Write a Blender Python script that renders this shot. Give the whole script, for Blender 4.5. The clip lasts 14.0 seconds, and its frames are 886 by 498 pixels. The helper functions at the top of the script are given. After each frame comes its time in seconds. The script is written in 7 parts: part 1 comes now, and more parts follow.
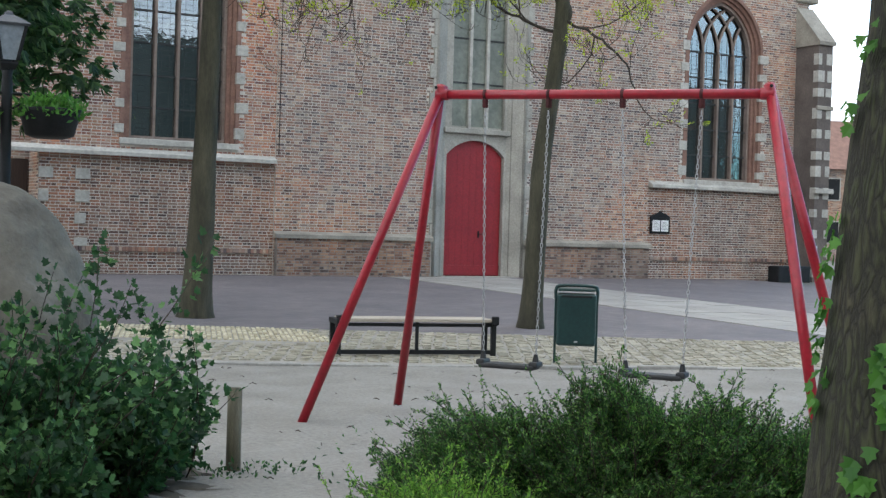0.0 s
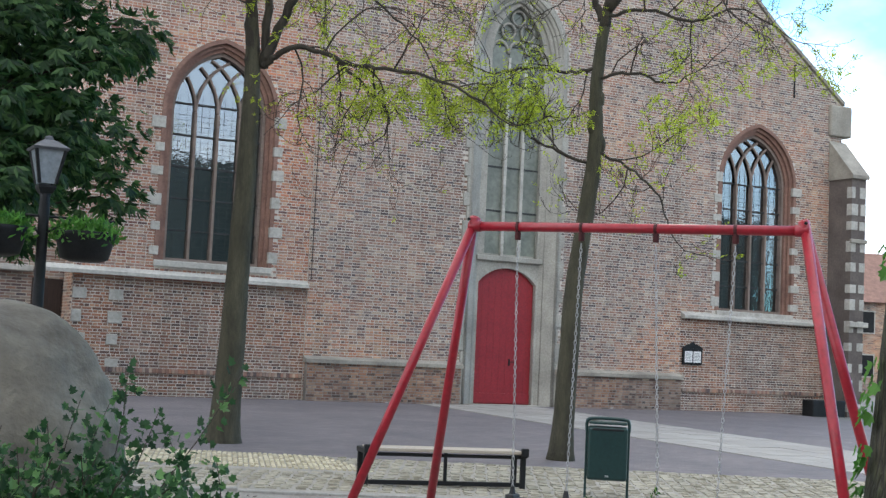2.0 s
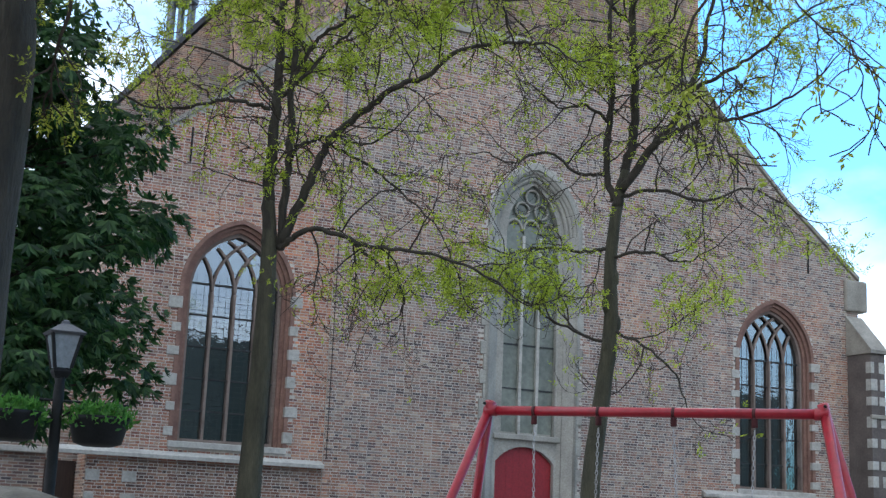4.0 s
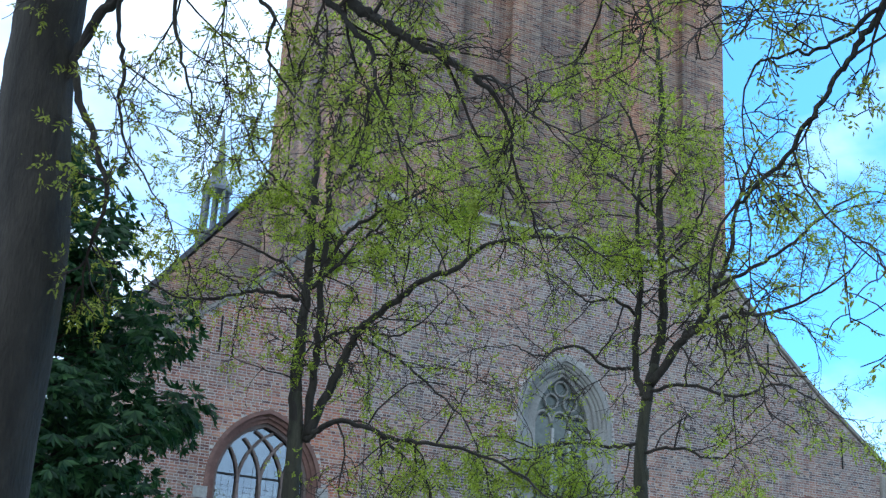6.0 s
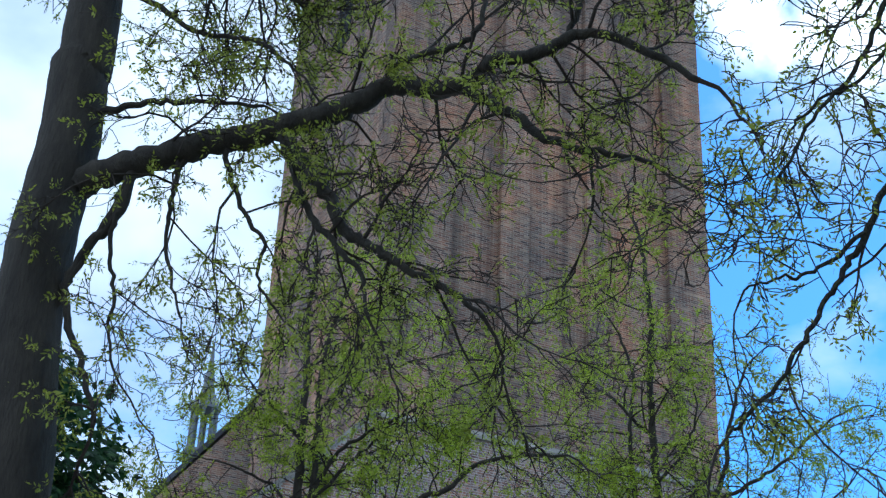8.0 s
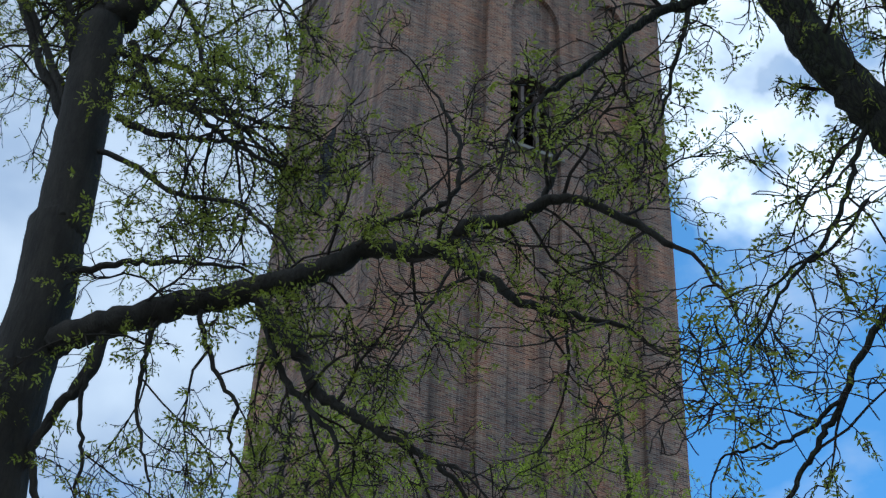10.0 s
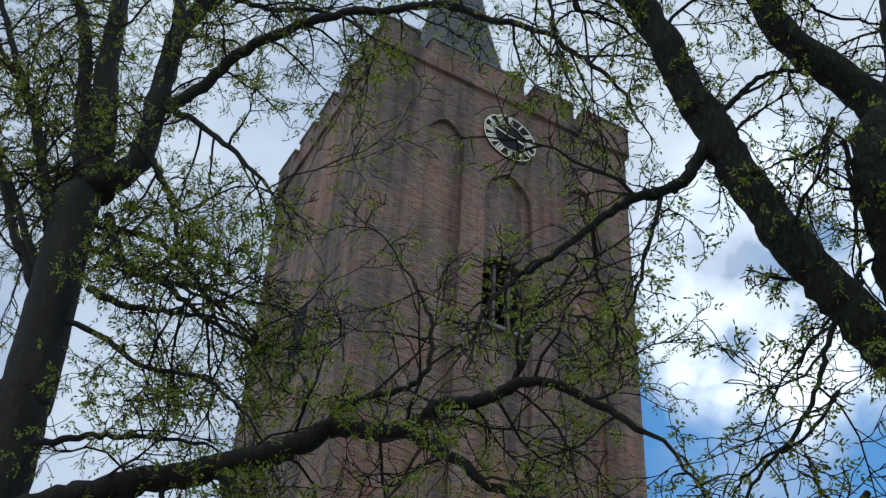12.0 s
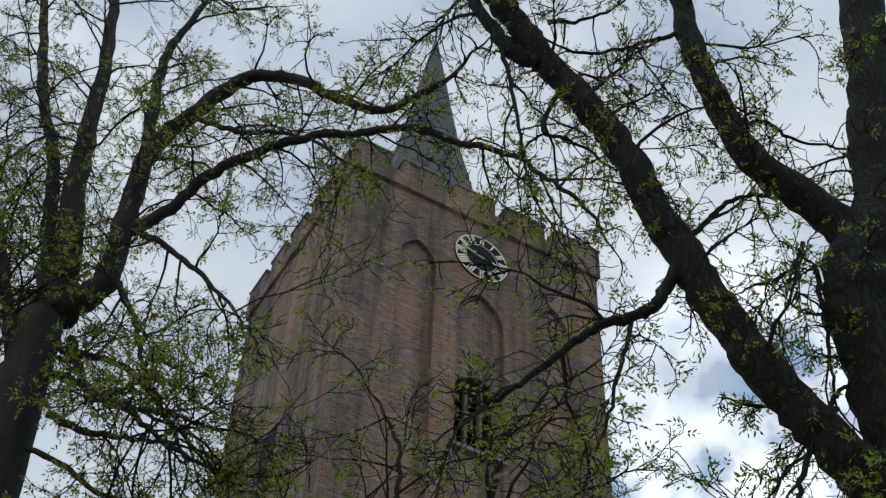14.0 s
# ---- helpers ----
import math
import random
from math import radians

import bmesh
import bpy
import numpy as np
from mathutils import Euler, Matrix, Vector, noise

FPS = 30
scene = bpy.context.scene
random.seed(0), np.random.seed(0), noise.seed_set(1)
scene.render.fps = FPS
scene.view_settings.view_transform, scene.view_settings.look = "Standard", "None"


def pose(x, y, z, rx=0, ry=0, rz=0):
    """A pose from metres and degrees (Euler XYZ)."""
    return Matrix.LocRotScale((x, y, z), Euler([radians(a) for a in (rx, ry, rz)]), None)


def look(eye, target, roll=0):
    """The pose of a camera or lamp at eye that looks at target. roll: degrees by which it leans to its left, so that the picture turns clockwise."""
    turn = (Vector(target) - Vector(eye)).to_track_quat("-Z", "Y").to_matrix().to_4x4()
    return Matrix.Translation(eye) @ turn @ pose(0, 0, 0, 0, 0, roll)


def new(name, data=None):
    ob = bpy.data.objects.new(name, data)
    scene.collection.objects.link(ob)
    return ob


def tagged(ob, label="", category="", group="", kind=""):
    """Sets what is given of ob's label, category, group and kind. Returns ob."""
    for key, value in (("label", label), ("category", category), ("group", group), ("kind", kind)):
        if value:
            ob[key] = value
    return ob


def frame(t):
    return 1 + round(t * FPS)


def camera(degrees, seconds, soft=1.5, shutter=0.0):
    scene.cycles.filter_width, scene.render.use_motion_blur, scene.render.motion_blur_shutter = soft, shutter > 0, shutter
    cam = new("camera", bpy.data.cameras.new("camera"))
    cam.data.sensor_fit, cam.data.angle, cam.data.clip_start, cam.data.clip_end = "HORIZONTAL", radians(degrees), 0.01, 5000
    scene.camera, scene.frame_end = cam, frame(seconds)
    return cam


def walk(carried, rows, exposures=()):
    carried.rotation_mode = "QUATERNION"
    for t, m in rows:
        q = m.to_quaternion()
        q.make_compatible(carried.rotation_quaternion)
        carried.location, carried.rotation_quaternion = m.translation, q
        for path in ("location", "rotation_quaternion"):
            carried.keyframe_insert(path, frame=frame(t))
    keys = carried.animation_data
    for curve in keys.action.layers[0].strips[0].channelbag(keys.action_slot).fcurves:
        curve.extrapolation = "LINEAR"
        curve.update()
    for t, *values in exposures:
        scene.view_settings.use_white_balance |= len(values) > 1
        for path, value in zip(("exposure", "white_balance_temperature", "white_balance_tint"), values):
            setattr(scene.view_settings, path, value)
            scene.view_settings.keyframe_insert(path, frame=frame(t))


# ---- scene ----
# ---- camera ----
cam = camera(36.22, 14.0, soft=1.4)
# seconds, eye, yaw, pitch, roll: the camera is lifted a little as it tips up
ROWS = [
    (0.0, 0.000, 0.000, 1.499, -29.64, -0.84, 1.64),
    (0.5, 0.007, 0.011, 1.501, -29.80, -0.86, 1.94),
    (1.0, 0.011, 0.016, 1.517, -29.31, 0.86, 2.22),
    (1.5, 0.016, 0.037, 1.535, -28.72, 2.78, 2.93),
    (2.0, 0.024, 0.046, 1.548, -28.12, 4.39, 2.68),
    (2.5, 0.028, 0.056, 1.564, -27.73, 6.10, 2.51),
    (3.0, 0.032, 0.058, 1.573, -27.62, 7.98, 2.32),
    (5.5, 0.020, 0.026, 1.687, -25.76, 17.46, 3.24),
    (6.0, 0.033, 0.047, 1.695, -25.45, 19.60, 3.38),
    (6.5, 0.030, 0.051, 1.715, -25.53, 22.20, 3.38),
    (7.0, 0.034, 0.065, 1.739, -25.61, 24.24, 3.22),
    (7.5, 0.030, 0.061, 1.754, -25.44, 26.46, 3.02),
    (10.0, 0.044, 0.059, 1.803, -26.14, 35.38, 2.82),
    (10.5, 0.041, 0.061, 1.810, -26.23, 36.83, 3.50),
    (11.0, 0.036, 0.057, 1.809, -26.21, 39.21, 4.14),
    (11.5, 0.033, 0.063, 1.814, -26.17, 41.16, 3.98),
    (12.0, 0.041, 0.068, 1.832, -27.20, 42.92, 3.54),
    (12.5, 0.046, 0.078, 1.858, -27.75, 44.19, 3.29),
    (13.0, 0.057, 0.091, 1.883, -28.24, 46.25, 3.11),
    (13.5, 0.085, 0.105, 1.924, -27.94, 47.74, 2.78),
    (14.0, 0.091, 0.113, 1.939, -28.48, 48.04, 2.66),
]
walk(cam, [(t, pose(x, y, z, 90 + pitch, 0, yaw) @ pose(0, 0, 0, 0, 0, roll)) for t, x, y, z, yaw, pitch, roll in ROWS],
     exposures=[(0.0, 0.32, 6750, 8), (1.5, 0.42, 6750, 9), (3.0, 0.12, 6550, 10), (5.5, -0.12, 5550, 5), (7.5, -0.5, 5300, 4), (10.0, -1.28, 5400, 4), (12.0, -1.43, 5700, 6), (14.0, -1.47, 6150, 8)])

# ---- sky and sun ----
SUN_AZ, SUN_EL = 46.0, 40.5      # degrees from the facade's inward normal towards +x, and above the horizon
world = bpy.data.worlds.new("sky")
scene.world = world
world.use_nodes = True
wn, wl = world.node_tree.nodes, world.node_tree.links
wn.clear()
w_out = wn.new("ShaderNodeOutputWorld")
w_bg = wn.new("ShaderNodeBackground")
w_sky = wn.new("ShaderNodeTexSky")
w_sky.sky_type, w_sky.sun_disc = "NISHITA", False
w_sky.sun_elevation, w_sky.sun_rotation = radians(SUN_EL), radians(SUN_AZ)
w_sky.air_density, w_sky.dust_density, w_sky.ozone_density = 1.0, 0.1, 1.0
w_co = wn.new("ShaderNodeTexCoord")
w_map = wn.new("ShaderNodeMapping")
w_map.inputs["Scale"].default_value = (1.0, 1.0, 1.7)
w_map.inputs["Location"].default_value = (0.35, 0.1, 0.2)
w_noise = wn.new("ShaderNodeTexNoise")
w_noise.inputs["Scale"].default_value, w_noise.inputs["Detail"].default_value, w_noise.inputs["Roughness"].default_value = 3.4, 7.0, 0.52
w_ramp = wn.new("ShaderNodeValToRGB")
w_ramp.color_ramp.elements[0].position, w_ramp.color_ramp.elements[1].position = 0.38, 0.60
w_mix = wn.new("ShaderNodeMix")
w_mix.data_type = "RGBA"
w_shade = wn.new("ShaderNodeTexNoise")
w_shade.inputs["Scale"].default_value, w_shade.inputs["Detail"].default_value = 5.5, 6.0
w_cloud = wn.new("ShaderNodeValToRGB")
w_cloud.color_ramp.elements[0].position, w_cloud.color_ramp.elements[1].position = 0.35, 0.65
w_cloud.color_ramp.elements[0].color, w_cloud.color_ramp.elements[1].color = (7.4, 8.6, 10.6, 1), (13.2, 13.8, 14.6, 1)
wl.new(w_co.outputs["Generated"], w_map.inputs["Vector"])
wl.new(w_map.outputs["Vector"], w_noise.inputs["Vector"])
wl.new(w_map.outputs["Vector"], w_shade.inputs["Vector"])
wl.new(w_shade.outputs["Fac"], w_cloud.inputs["Fac"])
# cloud banks thicken to the left, overhead and behind; the right stays more open
w_dot = wn.new("ShaderNodeVectorMath")
w_dot.operation = "DOT_PRODUCT"
w_dot.inputs[1].default_value = (-1.95, -0.05, 0.55)
wl.new(w_co.outputs["Generated"], w_dot.inputs[0])
w_gain = wn.new("ShaderNodeMath")
w_gain.operation = "MULTIPLY_ADD"
w_gain.inputs[1].default_value, w_gain.inputs[2].default_value = 0.45, 0.20
wl.new(w_dot.outputs["Value"], w_gain.inputs[0])
w_sum = wn.new("ShaderNodeMath")
wl.new(w_noise.outputs["Fac"], w_sum.inputs[0])
wl.new(w_gain.outputs[0], w_sum.inputs[1])
# the veiled sun brightens the cloud round it
w_near = wn.new("ShaderNodeVectorMath")
w_near.operation = "DOT_PRODUCT"
w_near.inputs[1].default_value = (math.sin(radians(SUN_AZ)) * math.cos(radians(SUN_EL)), math.cos(radians(SUN_AZ)) * math.cos(radians(SUN_EL)), math.sin(radians(SUN_EL)))
w_norm = wn.new("ShaderNodeVectorMath")
w_norm.operation = "NORMALIZE"
wl.new(w_co.outputs["Generated"], w_norm.inputs[0])
wl.new(w_norm.outputs["Vector"], w_near.inputs[0])
w_glow = wn.new("ShaderNodeMapRange")
w_glow.interpolation_type = "SMOOTHERSTEP"
w_glow.inputs["From Min"].default_value, w_glow.inputs["From Max"].default_value = 0.989, 1.0
w_glow.inputs["To Min"].default_value, w_glow.inputs["To Max"].default_value = 0.0, 1.0
wl.new(w_near.outputs["Value"], w_glow.inputs["Value"])
# torn cloud makes the bright patch uneven
w_torn = wn.new("ShaderNodeTexNoise")
w_torn.inputs["Scale"].default_value, w_torn.inputs["Detail"].default_value = 14.0, 6.0
wl.new(w_norm.outputs["Vector"], w_torn.inputs["Vector"])
w_veil = wn.new("ShaderNodeMapRange")
w_veil.inputs["From Min"].default_value, w_veil.inputs["From Max"].default_value = 0.36, 0.62
wl.new(w_torn.outputs["Fac"], w_veil.inputs["Value"])
w_patch = wn.new("ShaderNodeMath")
w_patch.operation = "MULTIPLY"
wl.new(w_glow.outputs["Result"], w_patch.inputs[0])
wl.new(w_veil.outputs["Result"], w_patch.inputs[1])
w_sum2 = wn.new("ShaderNodeMath")
w_sum2.operation = "MULTIPLY_ADD"
w_sum2.inputs[1].default_value = 0.35
wl.new(w_patch.outputs[0], w_sum2.inputs[0])
# banks of cloud lie along the horizon
w_sep = wn.new("ShaderNodeSeparateXYZ")
wl.new(w_norm.outputs["Vector"], w_sep.inputs[0])
w_low = wn.new("ShaderNodeMapRange")
w_low.inputs["From Min"].default_value, w_low.inputs["From Max"].default_value = 0.11, 0.34
w_low.inputs["To Min"].default_value, w_low.inputs["To Max"].default_value = 0.42, 0.0
wl.new(w_sep.outputs["Z"], w_low.inputs["Value"])
w_sum3 = wn.new("ShaderNodeMath")
wl.new(w_sum.outputs[0], w_sum3.inputs[0])
wl.new(w_low.outputs["Result"], w_sum3.inputs[1])
# and close over higher up
w_high = wn.new("ShaderNodeMapRange")
w_high.inputs["From Min"].default_value, w_high.inputs["From Max"].default_value = 0.615, 0.70
w_high.inputs["To Min"].default_value, w_high.inputs["To Max"].default_value = 0.0, 0.26
wl.new(w_sep.outputs["Z"], w_high.inputs["Value"])
w_sum4 = wn.new("ShaderNodeMath")
wl.new(w_sum3.outputs[0], w_sum4.inputs[0])
wl.new(w_high.outputs["Result"], w_sum4.inputs[1])
wl.new(w_sum4.outputs[0], w_sum2.inputs[2])
wl.new(w_sum2.outputs[0], w_ramp.inputs["Fac"])
wl.new(w_ramp.outputs["Color"], w_mix.inputs["Factor"])
w_blue = wn.new("ShaderNodeMix")
w_blue.data_type, w_blue.blend_type = "RGBA", "MULTIPLY"
w_blue.inputs["Factor"].default_value = 1.0
w_blue.inputs[7].default_value = (0.70, 1.30, 1.68, 1)
wl.new(w_sky.outputs["Color"], w_blue.inputs[6])
wl.new(w_blue.outputs[2], w_mix.inputs[6])
w_lit = wn.new("ShaderNodeMix")
w_lit.data_type, w_lit.blend_type = "RGBA", "ADD"
w_lit.inputs[7].default_value = (13, 12.8, 12.4, 1)
wl.new(w_patch.outputs[0], w_lit.inputs["Factor"])
wl.new(w_cloud.outputs["Color"], w_lit.inputs[6])
wl.new(w_lit.outputs[2], w_mix.inputs[7])
wl.new(w_mix.outputs[2], w_bg.inputs["Color"])
w_bg.inputs["Strength"].default_value = 0.15
wl.new(w_bg.outputs["Background"], w_out.inputs["Surface"])
sun_data = bpy.data.lights.new("sun", "SUN")
sun_data.energy, sun_data.angle, sun_data.color = 0.5, radians(14), (1.0, 0.95, 0.88)
sun = new("sun", sun_data)
az, el = radians(SUN_AZ), radians(SUN_EL)
sun.matrix_world = look((math.sin(az) * math.cos(el) * 90, math.cos(az) * math.cos(el) * 90, math.sin(el) * 90), (0, 0, 0))


# ---- materials ----
def material(name, rough=0.8, metal=0.0, base=(0.5, 0.5, 0.5)):
    m = bpy.data.materials.new(name)
    m.use_nodes = True
    p = m.node_tree.nodes["Principled BSDF"]
    p.inputs["Roughness"].default_value = rough
    p.inputs["Metallic"].default_value = metal
    p.inputs["Base Color"].default_value = (*base, 1)
    return m, m.node_tree.nodes, m.node_tree.links, p


def ramp(ns, stops):
    r = ns.new("ShaderNodeValToRGB")
    e = r.color_ramp.elements
    while len(e) < len(stops):
        e.new(0.5)
    for k, (pos, col) in zip(e, stops):
        k.position, k.color = pos, (*col, 1)
    return r


def noise_node(ns, ls, scale, detail=6.0, rough=0.55, stretch=None):
    c = ns.new("ShaderNodeTexCoord")
    n = ns.new("ShaderNodeTexNoise")
    n.inputs["Scale"].default_value, n.inputs["Detail"].default_value, n.inputs["Roughness"].default_value = scale, detail, rough
    if stretch:
        mp = ns.new("ShaderNodeMapping")
        mp.inputs["Scale"].default_value = stretch
        ls.new(c.outputs["Object"], mp.inputs["Vector"])
        ls.new(mp.outputs["Vector"], n.inputs["Vector"])
    else:
        ls.new(c.outputs["Object"], n.inputs["Vector"])
    return n


def blend(ns, ls, kind, fac, a, b):
    m = ns.new("ShaderNodeMix")
    m.data_type, m.blend_type = "RGBA", kind
    for sock, v in ((m.inputs["Factor"], fac), (m.inputs[6], a), (m.inputs[7], b)):
        if isinstance(v, (int, float)):
            sock.default_value = v
        elif isinstance(v, tuple):
            sock.default_value = (*v, 1)
        else:
            ls.new(v, sock)
    return m.outputs[2]


def bump(ns, ls, p, height, strength=0.3, dist=0.01):
    b = ns.new("ShaderNodeBump")
    b.inputs["Strength"].default_value, b.inputs["Distance"].default_value = strength, dist
    ls.new(height, b.inputs["Height"])
    ls.new(b.outputs["Normal"], p.inputs["Normal"])


def mottled(name, dark, light, scale=3.0, fine=40.0, rough=0.85, relief=0.3, metal=0.0, stretch=None, dist=0.01):
    """A surface of two tones, mottled at two scales, with fine relief."""
    m, ns, ls, p = material(name, rough, metal)
    n1 = noise_node(ns, ls, scale, 6, 0.6, stretch)
    n2 = noise_node(ns, ls, fine, 4, 0.6, stretch)
    r = ramp(ns, [(0.3, dark), (0.7, light)])
    ls.new(n1.outputs["Fac"], r.inputs["Fac"])
    r2 = ramp(ns, [(0.25, (0.55, 0.55, 0.55)), (0.75, (1.25, 1.25, 1.25))])
    ls.new(n2.outputs["Fac"], r2.inputs["Fac"])
    col = blend(ns, ls, "MULTIPLY", 0.6, r.outputs["Color"], r2.outputs["Color"])
    ls.new(col, p.inputs["Base Color"])
    if relief:
        bump(ns, ls, p, n2.outputs["Fac"], relief, dist)
    return m


BRICKS = [(0.0, (0.115, 0.10, 0.105)), (0.2, (0.25, 0.155, 0.13)), (0.4, (0.37, 0.215, 0.16)), (0.6, (0.38, 0.275, 0.215)), (0.8, (0.23, 0.195, 0.185)), (1.0, (0.50, 0.40, 0.31))]


def weather(ns, ls, col):
    """Large patches of repair and soot over brickwork."""
    n1 = noise_node(ns, ls, 0.45, 5, 0.6)
    r1 = ramp(ns, [(0.34, (0.62, 0.65, 0.72)), (0.5, (1.0, 0.98, 0.98)), (0.68, (1.38, 1.02, 0.78))])
    ls.new(n1.outputs["Fac"], r1.inputs["Fac"])
    n2 = noise_node(ns, ls, 1.0, 5, 0.6, (1.6, 1.6, 0.12))
    r2 = ramp(ns, [(0.35, (0.72, 0.70, 0.68)), (0.55, (1.05, 1.05, 1.05))])
    ls.new(n2.outputs["Fac"], r2.inputs["Fac"])
    # uneven courses
    n3 = noise_node(ns, ls, 1.0, 3, 0.6, (0.8, 0.8, 11.0))
    r3 = ramp(ns, [(0.32, (0.74, 0.73, 0.72)), (0.55, (1.0, 1.0, 1.0)), (0.70, (1.18, 1.16, 1.12))])
    ls.new(n3.outputs["Fac"], r3.inputs["Fac"])
    col = blend(ns, ls, "MULTIPLY", 0.8, col, r3.outputs["Color"])
    return blend(ns, ls, "MULTIPLY", 0.7, blend(ns, ls, "MULTIPLY", 0.8, col, r1.outputs["Color"]), r2.outputs["Color"])


def brick_piece_material(name, stops):
    m, ns, ls, p = material(name, 0.9)
    g = ns.new("ShaderNodeNewGeometry")
    r = ramp(ns, stops)
    ls.new(g.outputs["Random Per Island"], r.inputs["Fac"])
    ls.new(weather(ns, ls, r.outputs["Color"]), p.inputs["Base Color"])
    n = noise_node(ns, ls, 60, 4)
    bump(ns, ls, p, n.outputs["Fac"], 0.5, 0.006)
    return m


def single_brick_material():
    m, ns, ls, p = material("single_brick", 0.9)
    g = ns.new("ShaderNodeObjectInfo")
    r = ramp(ns, BRICKS)
    ls.new(g.outputs["Random"], r.inputs["Fac"])
    n = noise_node(ns, ls, 50, 4)
    r2 = ramp(ns, [(0.3, (0.75, 0.75, 0.75)), (0.7, (1.15, 1.12, 1.1))])
    ls.new(n.outputs["Fac"], r2.inputs["Fac"])
    ls.new(weather(ns, ls, blend(ns, ls, "MULTIPLY", 0.7, r.outputs["Color"], r2.outputs["Color"])), p.inputs["Base Color"])
    bump(ns, ls, p, n.outputs["Fac"], 0.5, 0.006)
    return m


def brickwork_material(name, streaks=False):
    """Brickwork too far off to pick apart."""
    m, ns, ls, p = material(name, 0.9)
    c = ns.new("ShaderNodeTexCoord")
    s = ns.new("ShaderNodeSeparateXYZ")
    ls.new(c.outputs["Object"], s.inputs[0])
    a = ns.new("ShaderNodeMath")
    ls.new(s.outputs["X"], a.inputs[0]), ls.new(s.outputs["Y"], a.inputs[1])
    v = ns.new("ShaderNodeCombineXYZ")
    ls.new(a.outputs[0], v.inputs["X"]), ls.new(s.outputs["Z"], v.inputs["Y"])
    b = ns.new("ShaderNodeTexBrick")
    ls.new(v.outputs[0], b.inputs["Vector"])
    b.inputs["Scale"].default_value, b.inputs["Mortar Size"].default_value = 1.0, 0.009
    b.inputs["Brick Width"].default_value, b.inputs["Row Height"].default_value = 0.23, 0.068
    b.inputs["Color1"].default_value, b.inputs["Color2"].default_value = (0.0, 0, 0, 1), (1, 1, 1, 1)
    b.inputs["Mortar"].default_value = (0.5, 0.5, 0.5, 1)
    r = ramp(ns, BRICKS)
    ls.new(b.outputs["Color"], r.inputs["Fac"])
    col = blend(ns, ls, "MIX", b.outputs["Fac"], r.outputs["Color"], (0.52, 0.48, 0.42))
    col = weather(ns, ls, col)
    if streaks:
        n = noise_node(ns, ls, 1.0, 6, 0.65, (1.1, 1.1, 0.035))
        r3 = ramp(ns, [(0.38, (0.36, 0.30, 0.26)), (0.5, (0.76, 0.66, 0.56)), (0.62, (1.08, 0.88, 0.72))])
        ls.new(n.outputs["Fac"], r3.inputs["Fac"])
        col = blend(ns, ls, "MULTIPLY", 0.85, col, r3.outputs["Color"])
    ls.new(col, p.inputs["Base Color"])
    inv = ns.new("ShaderNodeMath")
    inv.operation = "SUBTRACT"
    inv.inputs[0].default_value = 1.0
    ls.new(b.outputs["Fac"], inv.inputs[1])
    bump(ns, ls, p, inv.outputs[0], 0.6, 0.01)
    return m


def leaf_material(name, stops, rough=0.55):
    m, ns, ls, p = material(name, rough)
    g = ns.new("ShaderNodeNewGeometry")
    r = ramp(ns, stops)
    ls.new(g.outputs["Random Per Island"], r.inputs["Fac"])
    ls.new(r.outputs["Color"], p.inputs["Base Color"])
    t = ns.new("ShaderNodeBsdfTranslucent")
    ls.new(r.outputs["Color"], t.inputs["Color"])
    mx = ns.new("ShaderNodeMixShader")
    mx.inputs[0].default_value = 0.55
    o = ns["Material Output"]
    ls.new(p.outputs[0], mx.inputs[1]), ls.new(t.outputs[0], mx.inputs[2]), ls.new(mx.outputs[0], o.inputs["Surface"])
    return m


M_BRICK = brick_piece_material("brick", BRICKS)
REDDER = [(0.0, (0.16, 0.095, 0.088)), (0.2, (0.32, 0.155, 0.115)), (0.4, (0.45, 0.215, 0.145)), (0.6, (0.47, 0.275, 0.185)), (0.8, (0.33, 0.215, 0.175)), (1.0, (0.53, 0.37, 0.26))]
M_BRICKRED = brick_piece_material("red_brick", REDDER)
M_BRICKLOW = brick_piece_material("damp_brick", [(0.0, (0.09, 0.07, 0.068)), (0.25, (0.20, 0.115, 0.09)), (0.5, (0.29, 0.165, 0.12)), (0.75, (0.20, 0.15, 0.13)), (1.0, (0.36, 0.26, 0.20))])
M_ONEBRICK = single_brick_material()


